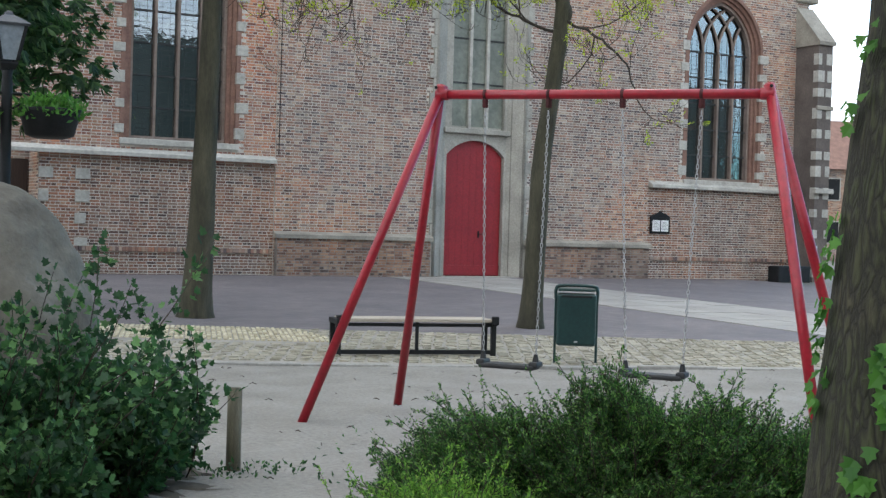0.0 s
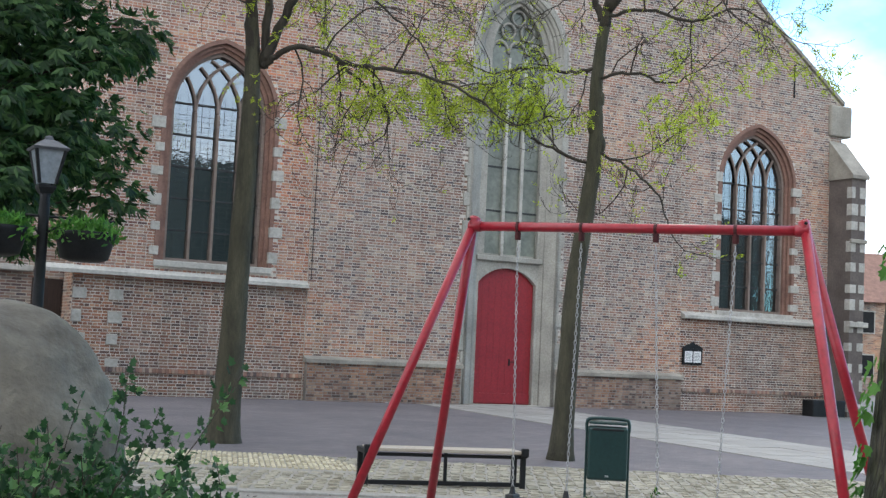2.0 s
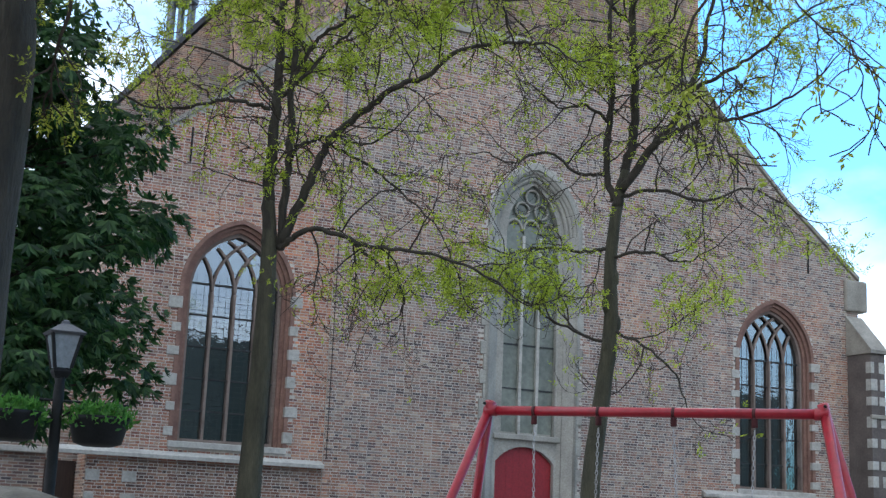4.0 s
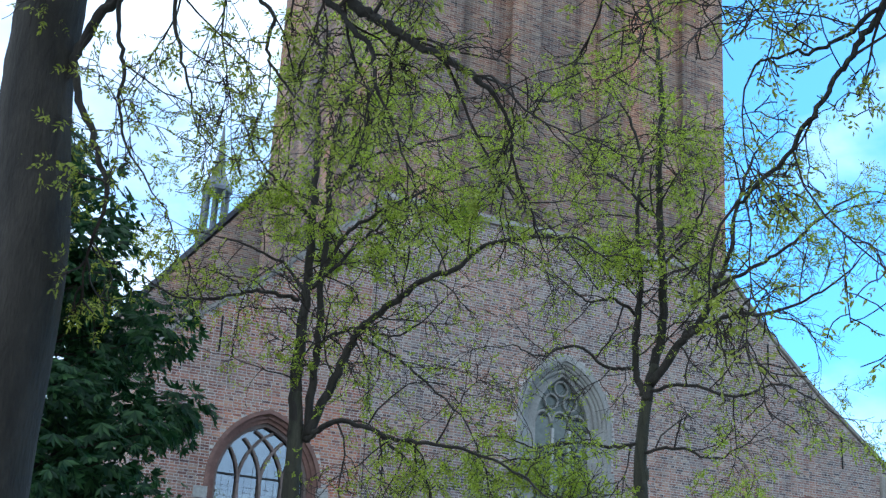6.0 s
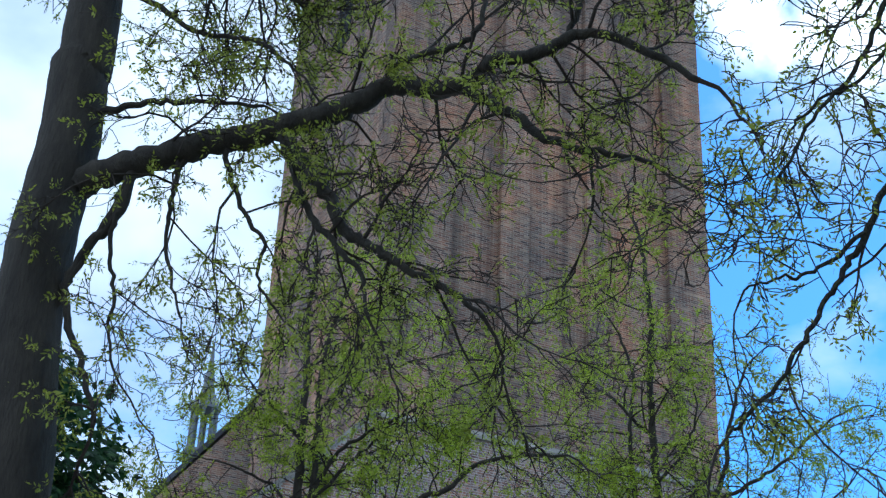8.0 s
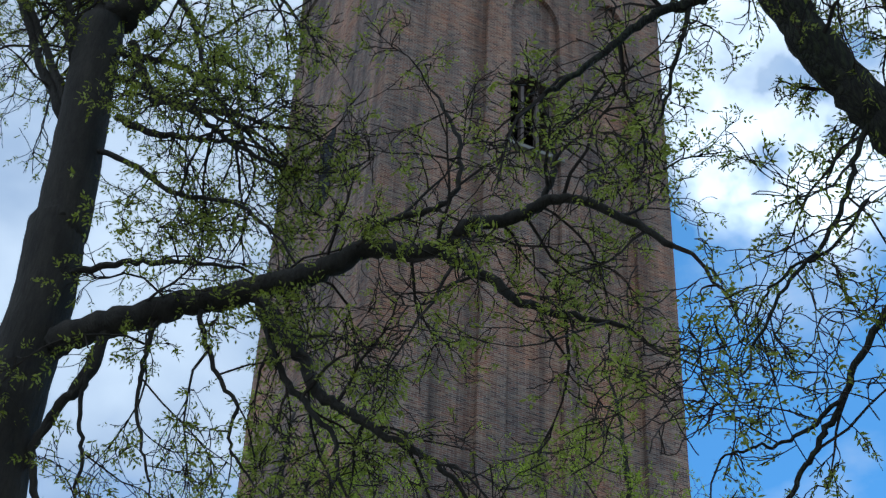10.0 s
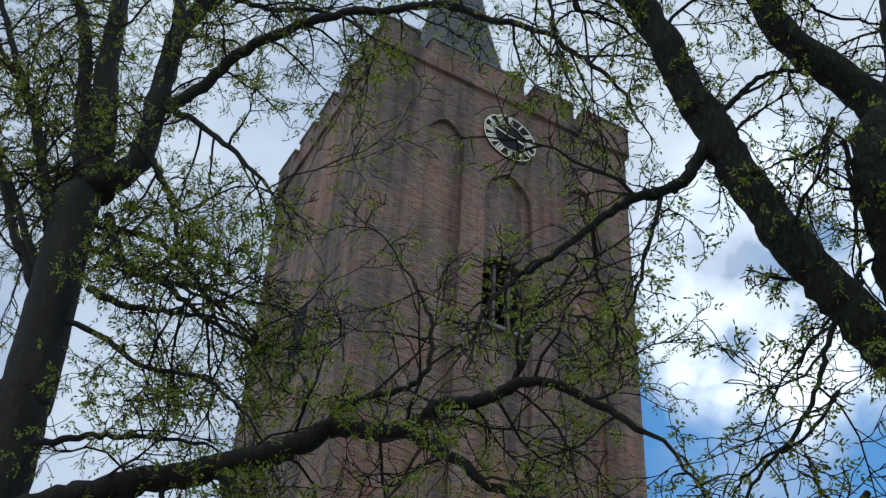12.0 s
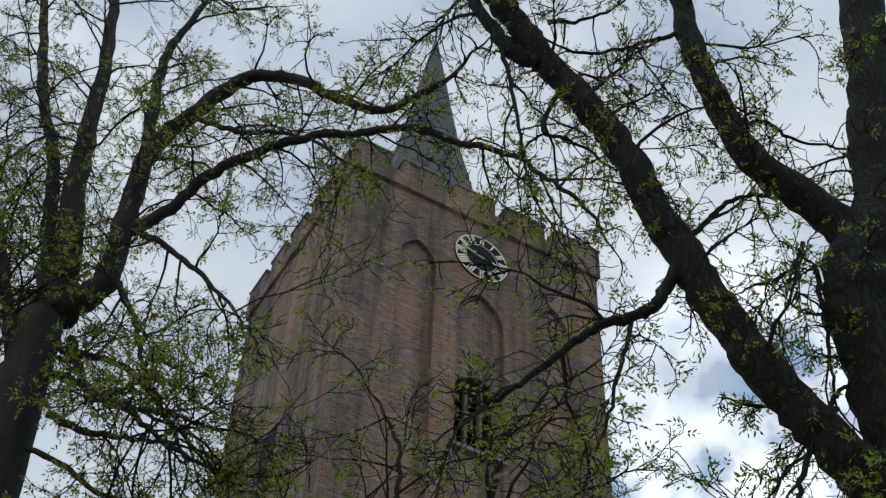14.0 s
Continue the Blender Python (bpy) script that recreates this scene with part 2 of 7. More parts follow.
def salted_brick_material():
    """Sooty plinth brick with white salts that crept up out of the ground."""
    m, ns, ls, p = material("salted_plinth_brick", 0.92)
    g = ns.new("ShaderNodeNewGeometry")
    r = ramp(ns, [(0.0, (0.09, 0.075, 0.07)), (0.3, (0.20, 0.125, 0.10)), (0.6, (0.28, 0.185, 0.14)), (1.0, (0.34, 0.27, 0.21))])
    ls.new(g.outputs["Random Per Island"], r.inputs["Fac"])
    base = weather(ns, ls, r.outputs["Color"])
    n = noise_node(ns, ls, 5.0, 6, 0.7)
    sep = ns.new("ShaderNodeSeparateXYZ")
    ls.new(g.outputs["Position"], sep.inputs[0])
    rise = ns.new("ShaderNodeMapRange")
    rise.inputs["From Min"].default_value, rise.inputs["From Max"].default_value = 0.05, 0.75
    rise.inputs["To Min"].default_value, rise.inputs["To Max"].default_value = 0.06, -0.22
    ls.new(sep.outputs["Z"], rise.inputs["Value"])
    add = ns.new("ShaderNodeMath")
    ls.new(n.outputs["Fac"], add.inputs[0])
    ls.new(rise.outputs["Result"], add.inputs[1])
    salt = ramp(ns, [(0.54, (0, 0, 0)), (0.62, (0.75, 0.75, 0.75))])
    ls.new(add.outputs[0], salt.inputs["Fac"])
    ls.new(blend(ns, ls, "MIX", salt.outputs["Color"], base, (0.62, 0.60, 0.57)), p.inputs["Base Color"])
    bump(ns, ls, p, noise_node(ns, ls, 60, 4).outputs["Fac"], 0.5, 0.006)
    return m


M_PLINTHBRICK = salted_brick_material()
M_MORTAR = mottled("lime_mortar", (0.44, 0.40, 0.355), (0.66, 0.61, 0.54), 1.4, 12)
M_OLDMORTAR = mottled("sooty_mortar", (0.16, 0.14, 0.125), (0.34, 0.31, 0.275), 1.8, 12)
M_BRICKWORK = brickwork_material("brickwork")
M_TOWER = brickwork_material("tower_brickwork", True)
M_STONE = mottled("pale_sandstone", (0.34, 0.325, 0.29), (0.56, 0.54, 0.49), 1.8, 14)
M_PORTAL = mottled("weathered_portal_stone", (0.26, 0.25, 0.22), (0.44, 0.42, 0.37), 1.2, 25)
M_CAP = mottled("mossy_capstone", (0.22, 0.20, 0.17), (0.40, 0.37, 0.31), 1.6, 25)
M_REDBRICK = mottled("red_moulded_brick", (0.19, 0.105, 0.082), (0.30, 0.17, 0.13), 3.0, 20)
# darker brown than the walls, for the buttress and the bell louvres
M_DARKWALL = mottled("dark_mottled_masonry", (0.085, 0.07, 0.062), (0.17, 0.14, 0.125), 1.2, 18)
M_SLATE = mottled("slate", (0.05, 0.055, 0.065), (0.11, 0.115, 0.13), 2.0, 20, 0.5)
M_SPIRE = mottled("weathered_slate", (0.06, 0.068, 0.06), (0.13, 0.14, 0.115), 1.2, 14, 0.6)
M_LEAD = mottled("lead_sheet", (0.16, 0.17, 0.18), (0.28, 0.30, 0.31), 2.0, 20, 0.6)
# near-black colour stands for the unlit inside behind panes and openings
M_DARK = mottled("unlit_interior_black", (0.010, 0.010, 0.011), (0.02, 0.02, 0.022), 1.0, 10, 0.95, 0)
M_CAME = mottled("window_lead", (0.022, 0.024, 0.026), (0.045, 0.047, 0.05), 4.0, 40, 0.7, 0)
M_MULLION = mottled("window_mullion_stone", (0.16, 0.12, 0.10), (0.28, 0.22, 0.19), 2.0, 20)
M_REDPAINT = mottled("red_gloss_paint", (0.30, 0.010, 0.022), (0.38, 0.016, 0.030), 2.5, 25, 0.32, 0.08)
M_DOORRED = mottled("dark_red_door_paint", (0.24, 0.012, 0.020), (0.31, 0.018, 0.026), 1.2, 20, 0.5, 0.1)
M_HANGER = mottled("worn_dark_red_iron", (0.045, 0.010, 0.012), (0.10, 0.020, 0.022), 6.0, 40)
M_IRON = mottled("black_iron", (0.008, 0.009, 0.010), (0.02, 0.021, 0.023), 3.0, 40, 0.6, 0.15)
M_IRON.node_tree.nodes["Principled BSDF"].inputs["Specular IOR Level"].default_value = 0.25
M_CHAIN = mottled("galvanised_chain", (0.35, 0.35, 0.36), (0.6, 0.6, 0.6), 10.0, 60, 0.4, 0.1, 0.8)
M_RUBBER = mottled("black_rubber", (0.012, 0.012, 0.013), (0.03, 0.03, 0.03), 6.0, 60, 0.7)
M_BIN = mottled("dark_green_steel", (0.006, 0.030, 0.030), (0.012, 0.045, 0.042), 2.0, 30, 0.35, 0.08)
M_PLANK = mottled("weathered_bench_wood", (0.34, 0.29, 0.23), (0.52, 0.46, 0.38), 2.0, 30, 0.75, 0.3, 0, (1, 14, 14))
# dim green-grey of the unseen wall that darkens the lower panes' reflections
M_REFLECTED = mottled("dim_reflected_wall", (0.035, 0.055, 0.05), (0.13, 0.15, 0.14), 0.25, 1.6, 0.9, 0)
# dark brown that stands for shadow in the gap beside the aisle
M_GAP = mottled("shadowed_gap_brown", (0.022, 0.012, 0.009), (0.05, 0.028, 0.02), 2.0, 20, 0.6, 0.3, 0, (10, 10, 1))
M_POST = mottled("grey_wood_post", (0.075, 0.068, 0.045), (0.17, 0.15, 0.10), 3.0, 30, 0.85, 0.5, 0, (8, 8, 1))
M_BARK = mottled("green_grey_bark", (0.036, 0.034, 0.022), (0.095, 0.088, 0.057), 2.5, 18, 0.9, 0.8, 0, (3, 3, 0.7), 0.03)
M_BARKDARK = mottled("dark_bark", (0.027, 0.023, 0.017), (0.068, 0.057, 0.043), 2.5, 18, 0.9, 0.8, 0, (3, 3, 0.7), 0.03)


def furrowed_bark():
    """Ridges of grey-brown bark parted by deep upright cracks, greened with moss in places."""
    m = bpy.data.materials.new("furrowed_bark")
    m.use_nodes = True
    ns, ls = m.node_tree.nodes, m.node_tree.links
    b = ns["Principled BSDF"]
    co, mp = ns.new("ShaderNodeTexCoord"), ns.new("ShaderNodeMapping")
    mp.inputs["Scale"].default_value = (1, 1, 0.22)
    ls.new(co.outputs["Object"], mp.inputs["Vector"])
    wob = ns.new("ShaderNodeTexNoise")
    wob.inputs["Scale"].default_value, wob.inputs["Detail"].default_value = 9.0, 6.0
    ls.new(mp.outputs["Vector"], wob.inputs["Vector"])
    add = ns.new("ShaderNodeMix")
    add.data_type, add.blend_type = "RGBA", "LINEAR_LIGHT"
    add.inputs["Factor"].default_value = 0.10
    ls.new(mp.outputs["Vector"], add.inputs[6])
    ls.new(wob.outputs["Color"], add.inputs[7])
    cell = ns.new("ShaderNodeTexVoronoi")
    cell.feature = "DISTANCE_TO_EDGE"
    cell.inputs["Scale"].default_value = 26.0
    ls.new(add.outputs[2], cell.inputs["Vector"])
    crack = ns.new("ShaderNodeMapRange")
    crack.inputs["From Max"].default_value = 0.34
    ls.new(cell.outputs["Distance"], crack.inputs["Value"])
    grain = ns.new("ShaderNodeTexNoise")
    grain.inputs["Scale"].default_value, grain.inputs["Detail"].default_value = 30.0, 8.0
    ls.new(mp.outputs["Vector"], grain.inputs["Vector"])
    moss = ns.new("ShaderNodeTexNoise")
    moss.inputs["Scale"].default_value, moss.inputs["Detail"].default_value = 2.2, 5.0
    ls.new(co.outputs["Object"], moss.inputs["Vector"])
    tone = ns.new("ShaderNodeValToRGB")
    tone.color_ramp.elements[0].position, tone.color_ramp.elements[1].position = 0.3, 0.7
    tone.color_ramp.elements[0].color, tone.color_ramp.elements[1].color = (0.030, 0.026, 0.016, 1), (0.074, 0.062, 0.038, 1)
    ls.new(grain.outputs["Fac"], tone.inputs["Fac"])
    edge = ns.new("ShaderNodeMapRange")
    edge.inputs["From Min"].default_value, edge.inputs["From Max"].default_value = 0.32, 0.58
    edge.inputs["To Max"].default_value = 0.75
    ls.new(moss.outputs["Fac"], edge.inputs["Value"])
    green = ns.new("ShaderNodeMix")
    green.data_type = "RGBA"
    green.inputs[7].default_value = (0.044, 0.054, 0.020, 1)
    ls.new(edge.outputs["Result"], green.inputs["Factor"])
    ls.new(tone.outputs["Color"], green.inputs[6])
    deep = ns.new("ShaderNodeMix")
    deep.data_type = "RGBA"
    deep.inputs[6].default_value = (0.016, 0.014, 0.010, 1)
    ls.new(crack.outputs["Result"], deep.inputs["Factor"])
    ls.new(green.outputs[2], deep.inputs[7])
    ls.new(deep.outputs[2], b.inputs["Base Color"])
    b.inputs["Roughness"].default_value = 0.92
    hgt = ns.new("ShaderNodeMath")
    hgt.operation = "MULTIPLY_ADD"
    hgt.inputs[1].default_value = 0.35
    ls.new(grain.outputs["Fac"], hgt.inputs[0])
    ls.new(crack.outputs["Result"], hgt.inputs[2])
    bump = ns.new("ShaderNodeBump")
    bump.inputs["Strength"].default_value, bump.inputs["Distance"].default_value = 0.55, 0.02
    ls.new(hgt.outputs[0], bump.inputs["Height"])
    ls.new(bump.outputs["Normal"], b.inputs["Normal"])
    return m


M_BARKNEAR = furrowed_bark()
M_TWIG = mottled("twig_bark", (0.024, 0.018, 0.013), (0.062, 0.045, 0.032), 5.0, 30, 0.9, 0)
M_ROCK = mottled("grey_boulder", (0.075, 0.067, 0.053), (0.20, 0.183, 0.148), 1.3, 7, 0.9, 0.7, 0, None, 0.05)
M_SPRING = leaf_material("young_leaf", [(0.0, (0.24, 0.32, 0.015)), (0.5, (0.40, 0.50, 0.03)), (1.0, (0.58, 0.66, 0.08))])
M_BUD = leaf_material("opening_leaf", [(0.0, (0.20, 0.235, 0.02)), (0.5, (0.33, 0.37, 0.04)), (1.0, (0.48, 0.51, 0.10))])
M_CHESTNUT = leaf_material("chestnut_leaf", [(0.0, (0.013, 0.042, 0.014)), (0.6, (0.034, 0.094, 0.028)), (1.0, (0.095, 0.19, 0.058))])
M_SHRUB = leaf_material("shrub_leaf", [(0.0, (0.014, 0.045, 0.018)), (0.7, (0.036, 0.105, 0.034)), (1.0, (0.15, 0.29, 0.10))])
M_YEW = leaf_material("evergreen_needle", [(0.0, (0.015, 0.055, 0.013)), (0.6, (0.042, 0.125, 0.026)), (1.0, (0.17, 0.33, 0.07))])
M_YEWBRIGHT = leaf_material("young_evergreen_needle", [(0.0, (0.05, 0.17, 0.02)), (0.6, (0.15, 0.34, 0.04)), (1.0, (0.28, 0.48, 0.08))])
M_IVY = leaf_material("ivy_leaf", [(0.0, (0.035, 0.13, 0.02)), (1.0, (0.12, 0.31, 0.05))])
M_SAND = mottled("pale_sand", (0.20, 0.184, 0.16), (0.285, 0.265, 0.235), 1.2, 30, 0.95, 0.6, 0, None, 0.02)


def glass_material(name, tint, rough):
    m, ns, ls, p = material(name, rough, 0.0, tint)
    p.inputs["Transmission Weight"].default_value = 1.0
    p.inputs["IOR"].default_value = 3.4
    p.inputs["Specular Tint"].default_value = (0.82, 0.94, 1.0, 1)
    n = noise_node(ns, ls, 3.5, 3)
    bump(ns, ls, p, n.outputs["Fac"], 0.12, 0.02)
    return m


M_GLASS = glass_material("leaded_glass", (0.45, 0.58, 0.56), 0.03)
M_PANEL = mottled("clouded_green_glass", (0.13, 0.148, 0.125), (0.24, 0.26, 0.22), 1.0, 8, 0.35, 0.08)
M_LAMPGLASS = mottled("frosted_lamp_glass", (0.20, 0.23, 0.26), (0.34, 0.38, 0.42), 3.0, 20, 0.15, 0.05)
M_PAPER = mottled("white_notice_paper", (0.7, 0.7, 0.69), (0.82, 0.82, 0.81), 6.0, 30, 0.6, 0)
M_INK = mottled("grey_ink", (0.15, 0.15, 0.15), (0.25, 0.25, 0.25), 6.0, 30, 0.6, 0)
M_GOLD = mottled("gilded_metal", (0.86, 0.78, 0.55), (0.95, 0.90, 0.70), 3.0, 30, 0.35, 0, 1.0)
M_CLOCK = mottled("black_clock_dial", (0.012, 0.012, 0.013), (0.025, 0.025, 0.027), 3.0, 30, 0.85, 0)


# ---- mesh helpers ----
def mesh_object(name, me, mat, parent=None, label=""):
    ob = new(name, me)
    if mat is not None and not me.materials:
        me.materials.append(mat)
    if parent is not None:
        ob.parent = parent
    return tagged(ob, label)


def part(name, bm, mat, parent=None, label="", smooth=False):
    me = bpy.data.meshes.new(name)
    bm.normal_update()
    bm.to_mesh(me)
    bm.free()
    if smooth:
        me.polygons.foreach_set("use_smooth", [True] * len(me.polygons))
    return mesh_object(name, me, mat, parent, label)


def raw(name, verts, faces, mat, parent=None, label="", smooth=False):
    me = bpy.data.meshes.new(name)
    me.from_pydata(verts, [], faces)
    if smooth:
        me.polygons.foreach_set("use_smooth", [True] * len(me.polygons))
    return mesh_object(name, me, mat, parent, label)


def thing(name, place, label, category, group="", turn=0.0, kind=""):
    ob = new(name)
    ob.empty_display_size = 0.2
    ob.matrix_world = pose(*place, 0, 0, turn)
    return tagged(ob, label, category, group, kind)


def box(bm, x0, x1, y0, y1, z0, z1, bevel=0.0):
    made = bmesh.ops.create_cube(bm, size=1.0, matrix=Matrix.LocRotScale(((x0 + x1) / 2, (y0 + y1) / 2, (z0 + z1) / 2), None, (x1 - x0, y1 - y0, z1 - z0)))
    if bevel:
        edges = list({e for v in made["verts"] for e in v.link_edges})
        bmesh.ops.bevel(bm, geom=edges, offset=bevel, segments=2, affect="EDGES", profile=0.5)
    return bm


def boxes(*rows, bevel=0.0):
    bm = bmesh.new()
    for r in rows:
        box(bm, *r, bevel=bevel)
    return bm


def rod(bm, a, b, r0, r1=None, sides=12):
    """A round bar from a to b."""
    a, b = Vector(a), Vector(b)
    turn = (b - a).to_track_quat("Z", "Y").to_matrix().to_4x4()
    bmesh.ops.create_cone(bm, cap_ends=True, segments=sides, radius1=r0, radius2=r0 if r1 is None else r1, depth=(b - a).length,
                          matrix=Matrix.Translation((a + b) / 2) @ turn)
    return bm


def sweep(pts, radii, sides, verts, faces, cap=True):
    """Adds a tapering tube along pts to verts and faces."""
    start, n = len(verts), len(pts)
    ref = Vector((0.3, 0.2, 0.93))
    for i, c in enumerate(pts):
        d = (Vector(pts[min(i + 1, n - 1)]) - Vector(pts[max(i - 1, 0)])).normalized()
        if abs(d.dot(ref)) > 0.97:
            ref = Vector((1, 0, 0))
        u = (ref - d * ref.dot(d)).normalized()
        w = d.cross(u)
        ref = u
        for k in range(sides):
            q = 2 * math.pi * k / sides
            verts.append(Vector(c) + (u * math.cos(q) + w * math.sin(q)) * radii[i])
    for i in range(n - 1):
        for k in range(sides):
            a, b = start + i * sides + k, start + i * sides + (k + 1) % sides
            faces.append((a, b, b + sides, a + sides))
    if cap:
        faces.append(tuple(start + (n - 1) * sides + k for k in range(sides)))
        faces.append(tuple(start + k for k in reversed(range(sides))))


def curve_points(ctrl, steps):
    """Catmull-Rom through the control points."""
    c = [Vector(p) for p in ctrl]
    c = [c[0] * 2 - c[1]] + c + [c[-1] * 2 - c[-2]]
    out = []
    for i in range(1, len(c) - 2):
        for s in range(steps):
            t = s / steps
            a, b, d, e = c[i - 1], c[i], c[i + 1], c[i + 2]
            out.append(0.5 * ((2 * b) + (d - a) * t + (2 * a - 5 * b + 4 * d - e) * t * t + (3 * b - a - 3 * d + e) * t ** 3))
    return out + [c[-2]]


def lathe(profile, sides, verts, faces, centre=(0, 0)):
    start = len(verts)
    for r, z in profile:
        for k in range(sides):
            q = 2 * math.pi * (k + 0.5) / sides
            verts.append((centre[0] + r * math.cos(q), centre[1] + r * math.sin(q), z))
    for i in range(len(profile) - 1):
        for k in range(sides):
            a, b = start + i * sides + k, start + i * sides + (k + 1) % sides
            faces.append((a, b, b + sides, a + sides))
    faces.append(tuple(start + k for k in reversed(range(sides))))
    faces.append(tuple(start + (len(profile) - 1) * sides + k for k in range(sides)))


def pointed(cx, half, z0, zs, rise, n=10):
    """Outline of a pointed-arch opening, as (x, z), counter-clockwise from lower left."""
    R = (half * half + rise * rise) / (2 * half)
    out = [(cx - half, z0), (cx + half, z0)]
    top = math.acos(max(-1.0, min(1.0, (R - half) / R)))
    for k in range(n + 1):
        q = top * k / n
        out.append((cx + half - R + R * math.cos(q), zs + R * math.sin(q)))
    for k in range(n - 1, -1, -1):
        q = top * k / n
        out.append((cx - half + R - R * math.cos(q), zs + R * math.sin(q)))
    return out


def segmental(cx, half, z0, zs, rise, n=12):
    R = (half * half + rise * rise) / (2 * rise)
    q0 = math.asin(half / R)
    arc = [(cx + R * math.sin(q0 - 2 * q0 * k / n), zs + rise - R + R * math.cos(q0 - 2 * q0 * k / n)) for k in range(n + 1)]
    return [(cx - half, z0), (cx + half, z0)] + arc


def inside(x, z, poly):
    hit = False
    for (x0, z0), (x1, z1) in zip(poly, poly[1:] + poly[:1]):
        if (z0 > z) != (z1 > z) and x < (x1 - x0) * (z - z0) / (z1 - z0) + x0:
            hit = not hit
    return hit


def slab(outer, holes, y0, y1):
    """A wall from y0 to y1 with the outline outer and real openings, all as (x, z)."""
    bm = bmesh.new()
    edges = []
    for loop in [outer] + list(holes):
        vs = [bm.verts.new((x, y0, z)) for x, z in loop]
        edges += [bm.edges.new((a, b)) for a, b in zip(vs, vs[1:] + vs[:1])]
    bmesh.ops.triangle_fill(bm, use_beauty=True, use_dissolve=False, edges=edges)
    made = bmesh.ops.extrude_face_region(bm, geom=bm.faces[:])
    bmesh.ops.translate(bm, verts=[g for g in made["geom"] if isinstance(g, bmesh.types.BMVert)], vec=(0, y1 - y0, 0))
    bmesh.ops.recalc_face_normals(bm, faces=bm.faces[:])
    return bm


def arch_band(cx, half, z0, zs, rise, w, y0, y1, n=14, legs=True):
    """A moulding of width w round a pointed opening, open at the foot."""
    a = pointed(cx, half, z0, zs, rise, n)
    b = pointed(cx, half + w, z0, zs, rise + w * 1.08, n)
    a, b = a[1:] + a[:1], b[1:] + b[:1]
    if not legs:
        a, b = a[1:-1], b[1:-1]
    bm = bmesh.new()
    rows = [[bm.verts.new((x, y, z)) for (x, z), y in ((p, y0), (q, y0), (q, y1), (p, y1))] for p, q in zip(a, b)]
    for r, t in zip(rows, rows[1:]):
        for k in range(4):
            bm.faces.new((r[k], r[(k + 1) % 4], t[(k + 1) % 4], t[k]))
    bm.faces.new(rows[0][::-1])
    bm.faces.new(rows[-1])
    bmesh.ops.recalc_face_normals(bm, faces=bm.faces[:])
    return bm


def ring(outer, inner, y0, y1):
    return slab(outer, [inner], y0, y1)


# ---- ground ----
def lift(x, y):
    """The square rises gently from the playground to the church."""
    t = max(0.0, min(1.0, (y - 13.0) / 16.0))
    return 0.28 * t


def paving_material(name, tones, scale_u, row, mortar):
    m, ns, ls, p = material(name, 0.85)
    c = ns.new("ShaderNodeTexCoord")
    mp = ns.new("ShaderNodeMapping")
    mp.inputs["Rotation"].default_value = (0, 0, radians(8))
    ls.new(c.outputs["Object"], mp.inputs["Vector"])
    b = ns.new("ShaderNodeTexBrick")
    ls.new(mp.outputs[0], b.inputs["Vector"])
    b.inputs["Scale"].default_value, b.inputs["Mortar Size"].default_value = 1.0, 0.006
    b.inputs["Brick Width"].default_value, b.inputs["Row Height"].default_value = scale_u, row
    b.inputs["Color1"].default_value, b.inputs["Color2"].default_value, b.inputs["Mortar"].default_value = (*tones[0], 1), (*tones[1], 1), (*mortar, 1)
    n = noise_node(ns, ls, 0.8, 6, 0.6)
    r = ramp(ns, [(0.3, (0.75, 0.75, 0.78)), (0.7, (1.15, 1.12, 1.1))])
    ls.new(n.outputs["Fac"], r.inputs["Fac"])
    ls.new(blend(ns, ls, "MULTIPLY", 0.9, b.outputs["Color"], r.outputs["Color"]), p.inputs["Base Color"])
    bump(ns, ls, p, b.outputs["Fac"], -0.4, 0.006)
    return m


M_ROAD = paving_material("purple_grey_clinker", ((0.125, 0.112, 0.118), (0.18, 0.16, 0.165)), 0.2, 0.06, (0.10, 0.095, 0.095))
M_JOINT = mottled("paving_joint_sand", (0.25, 0.23, 0.20), (0.34, 0.315, 0.275), 2.0, 30)
M_EARTH = mottled("dark_planting_earth", (0.022, 0.018, 0.013), (0.11, 0.095, 0.07), 3.5, 14, 0.95, 0.6)
M_KERB = mottled("grey_concrete_kerb", (0.24, 0.23, 0.21), (0.36, 0.35, 0.32), 3.0, 25)
M_GRASSFAR = mottled("far_ground", (0.09, 0.09, 0.075), (0.16, 0.15, 0.13), 0.3, 4)

# the square's base: one sheet to the horizon
vs, fs = [], []
gx = [-900, -300, -100, -40] + [i * 2.0 - 20 for i in range(36)] + [60, 110, 300, 900]
gy = [-600, -200, -60, -20] + [i * 1.0 - 10 for i in range(46)] + [45, 80, 200, 1200]
for y in gy:
    for x in gx:
        vs.append((x, y, lift(x, y) - 0.03))
for j in range(len(gy) - 1):
    for i in range(len(gx) - 1):
        a = j * len(gx) + i
        fs.append((a, a + 1, a + len(gx) + 1, a + len(gx)))
tagged(raw("ground", vs, fs, M_GRASSFAR, None, "", True), "dull paved ground reaching away round the square", "ground", "", "structure")


def line_y(x):
    """The edge between playground sand and the paved strip runs slantwise across the square."""
    return 15.3 - 0.34 * x


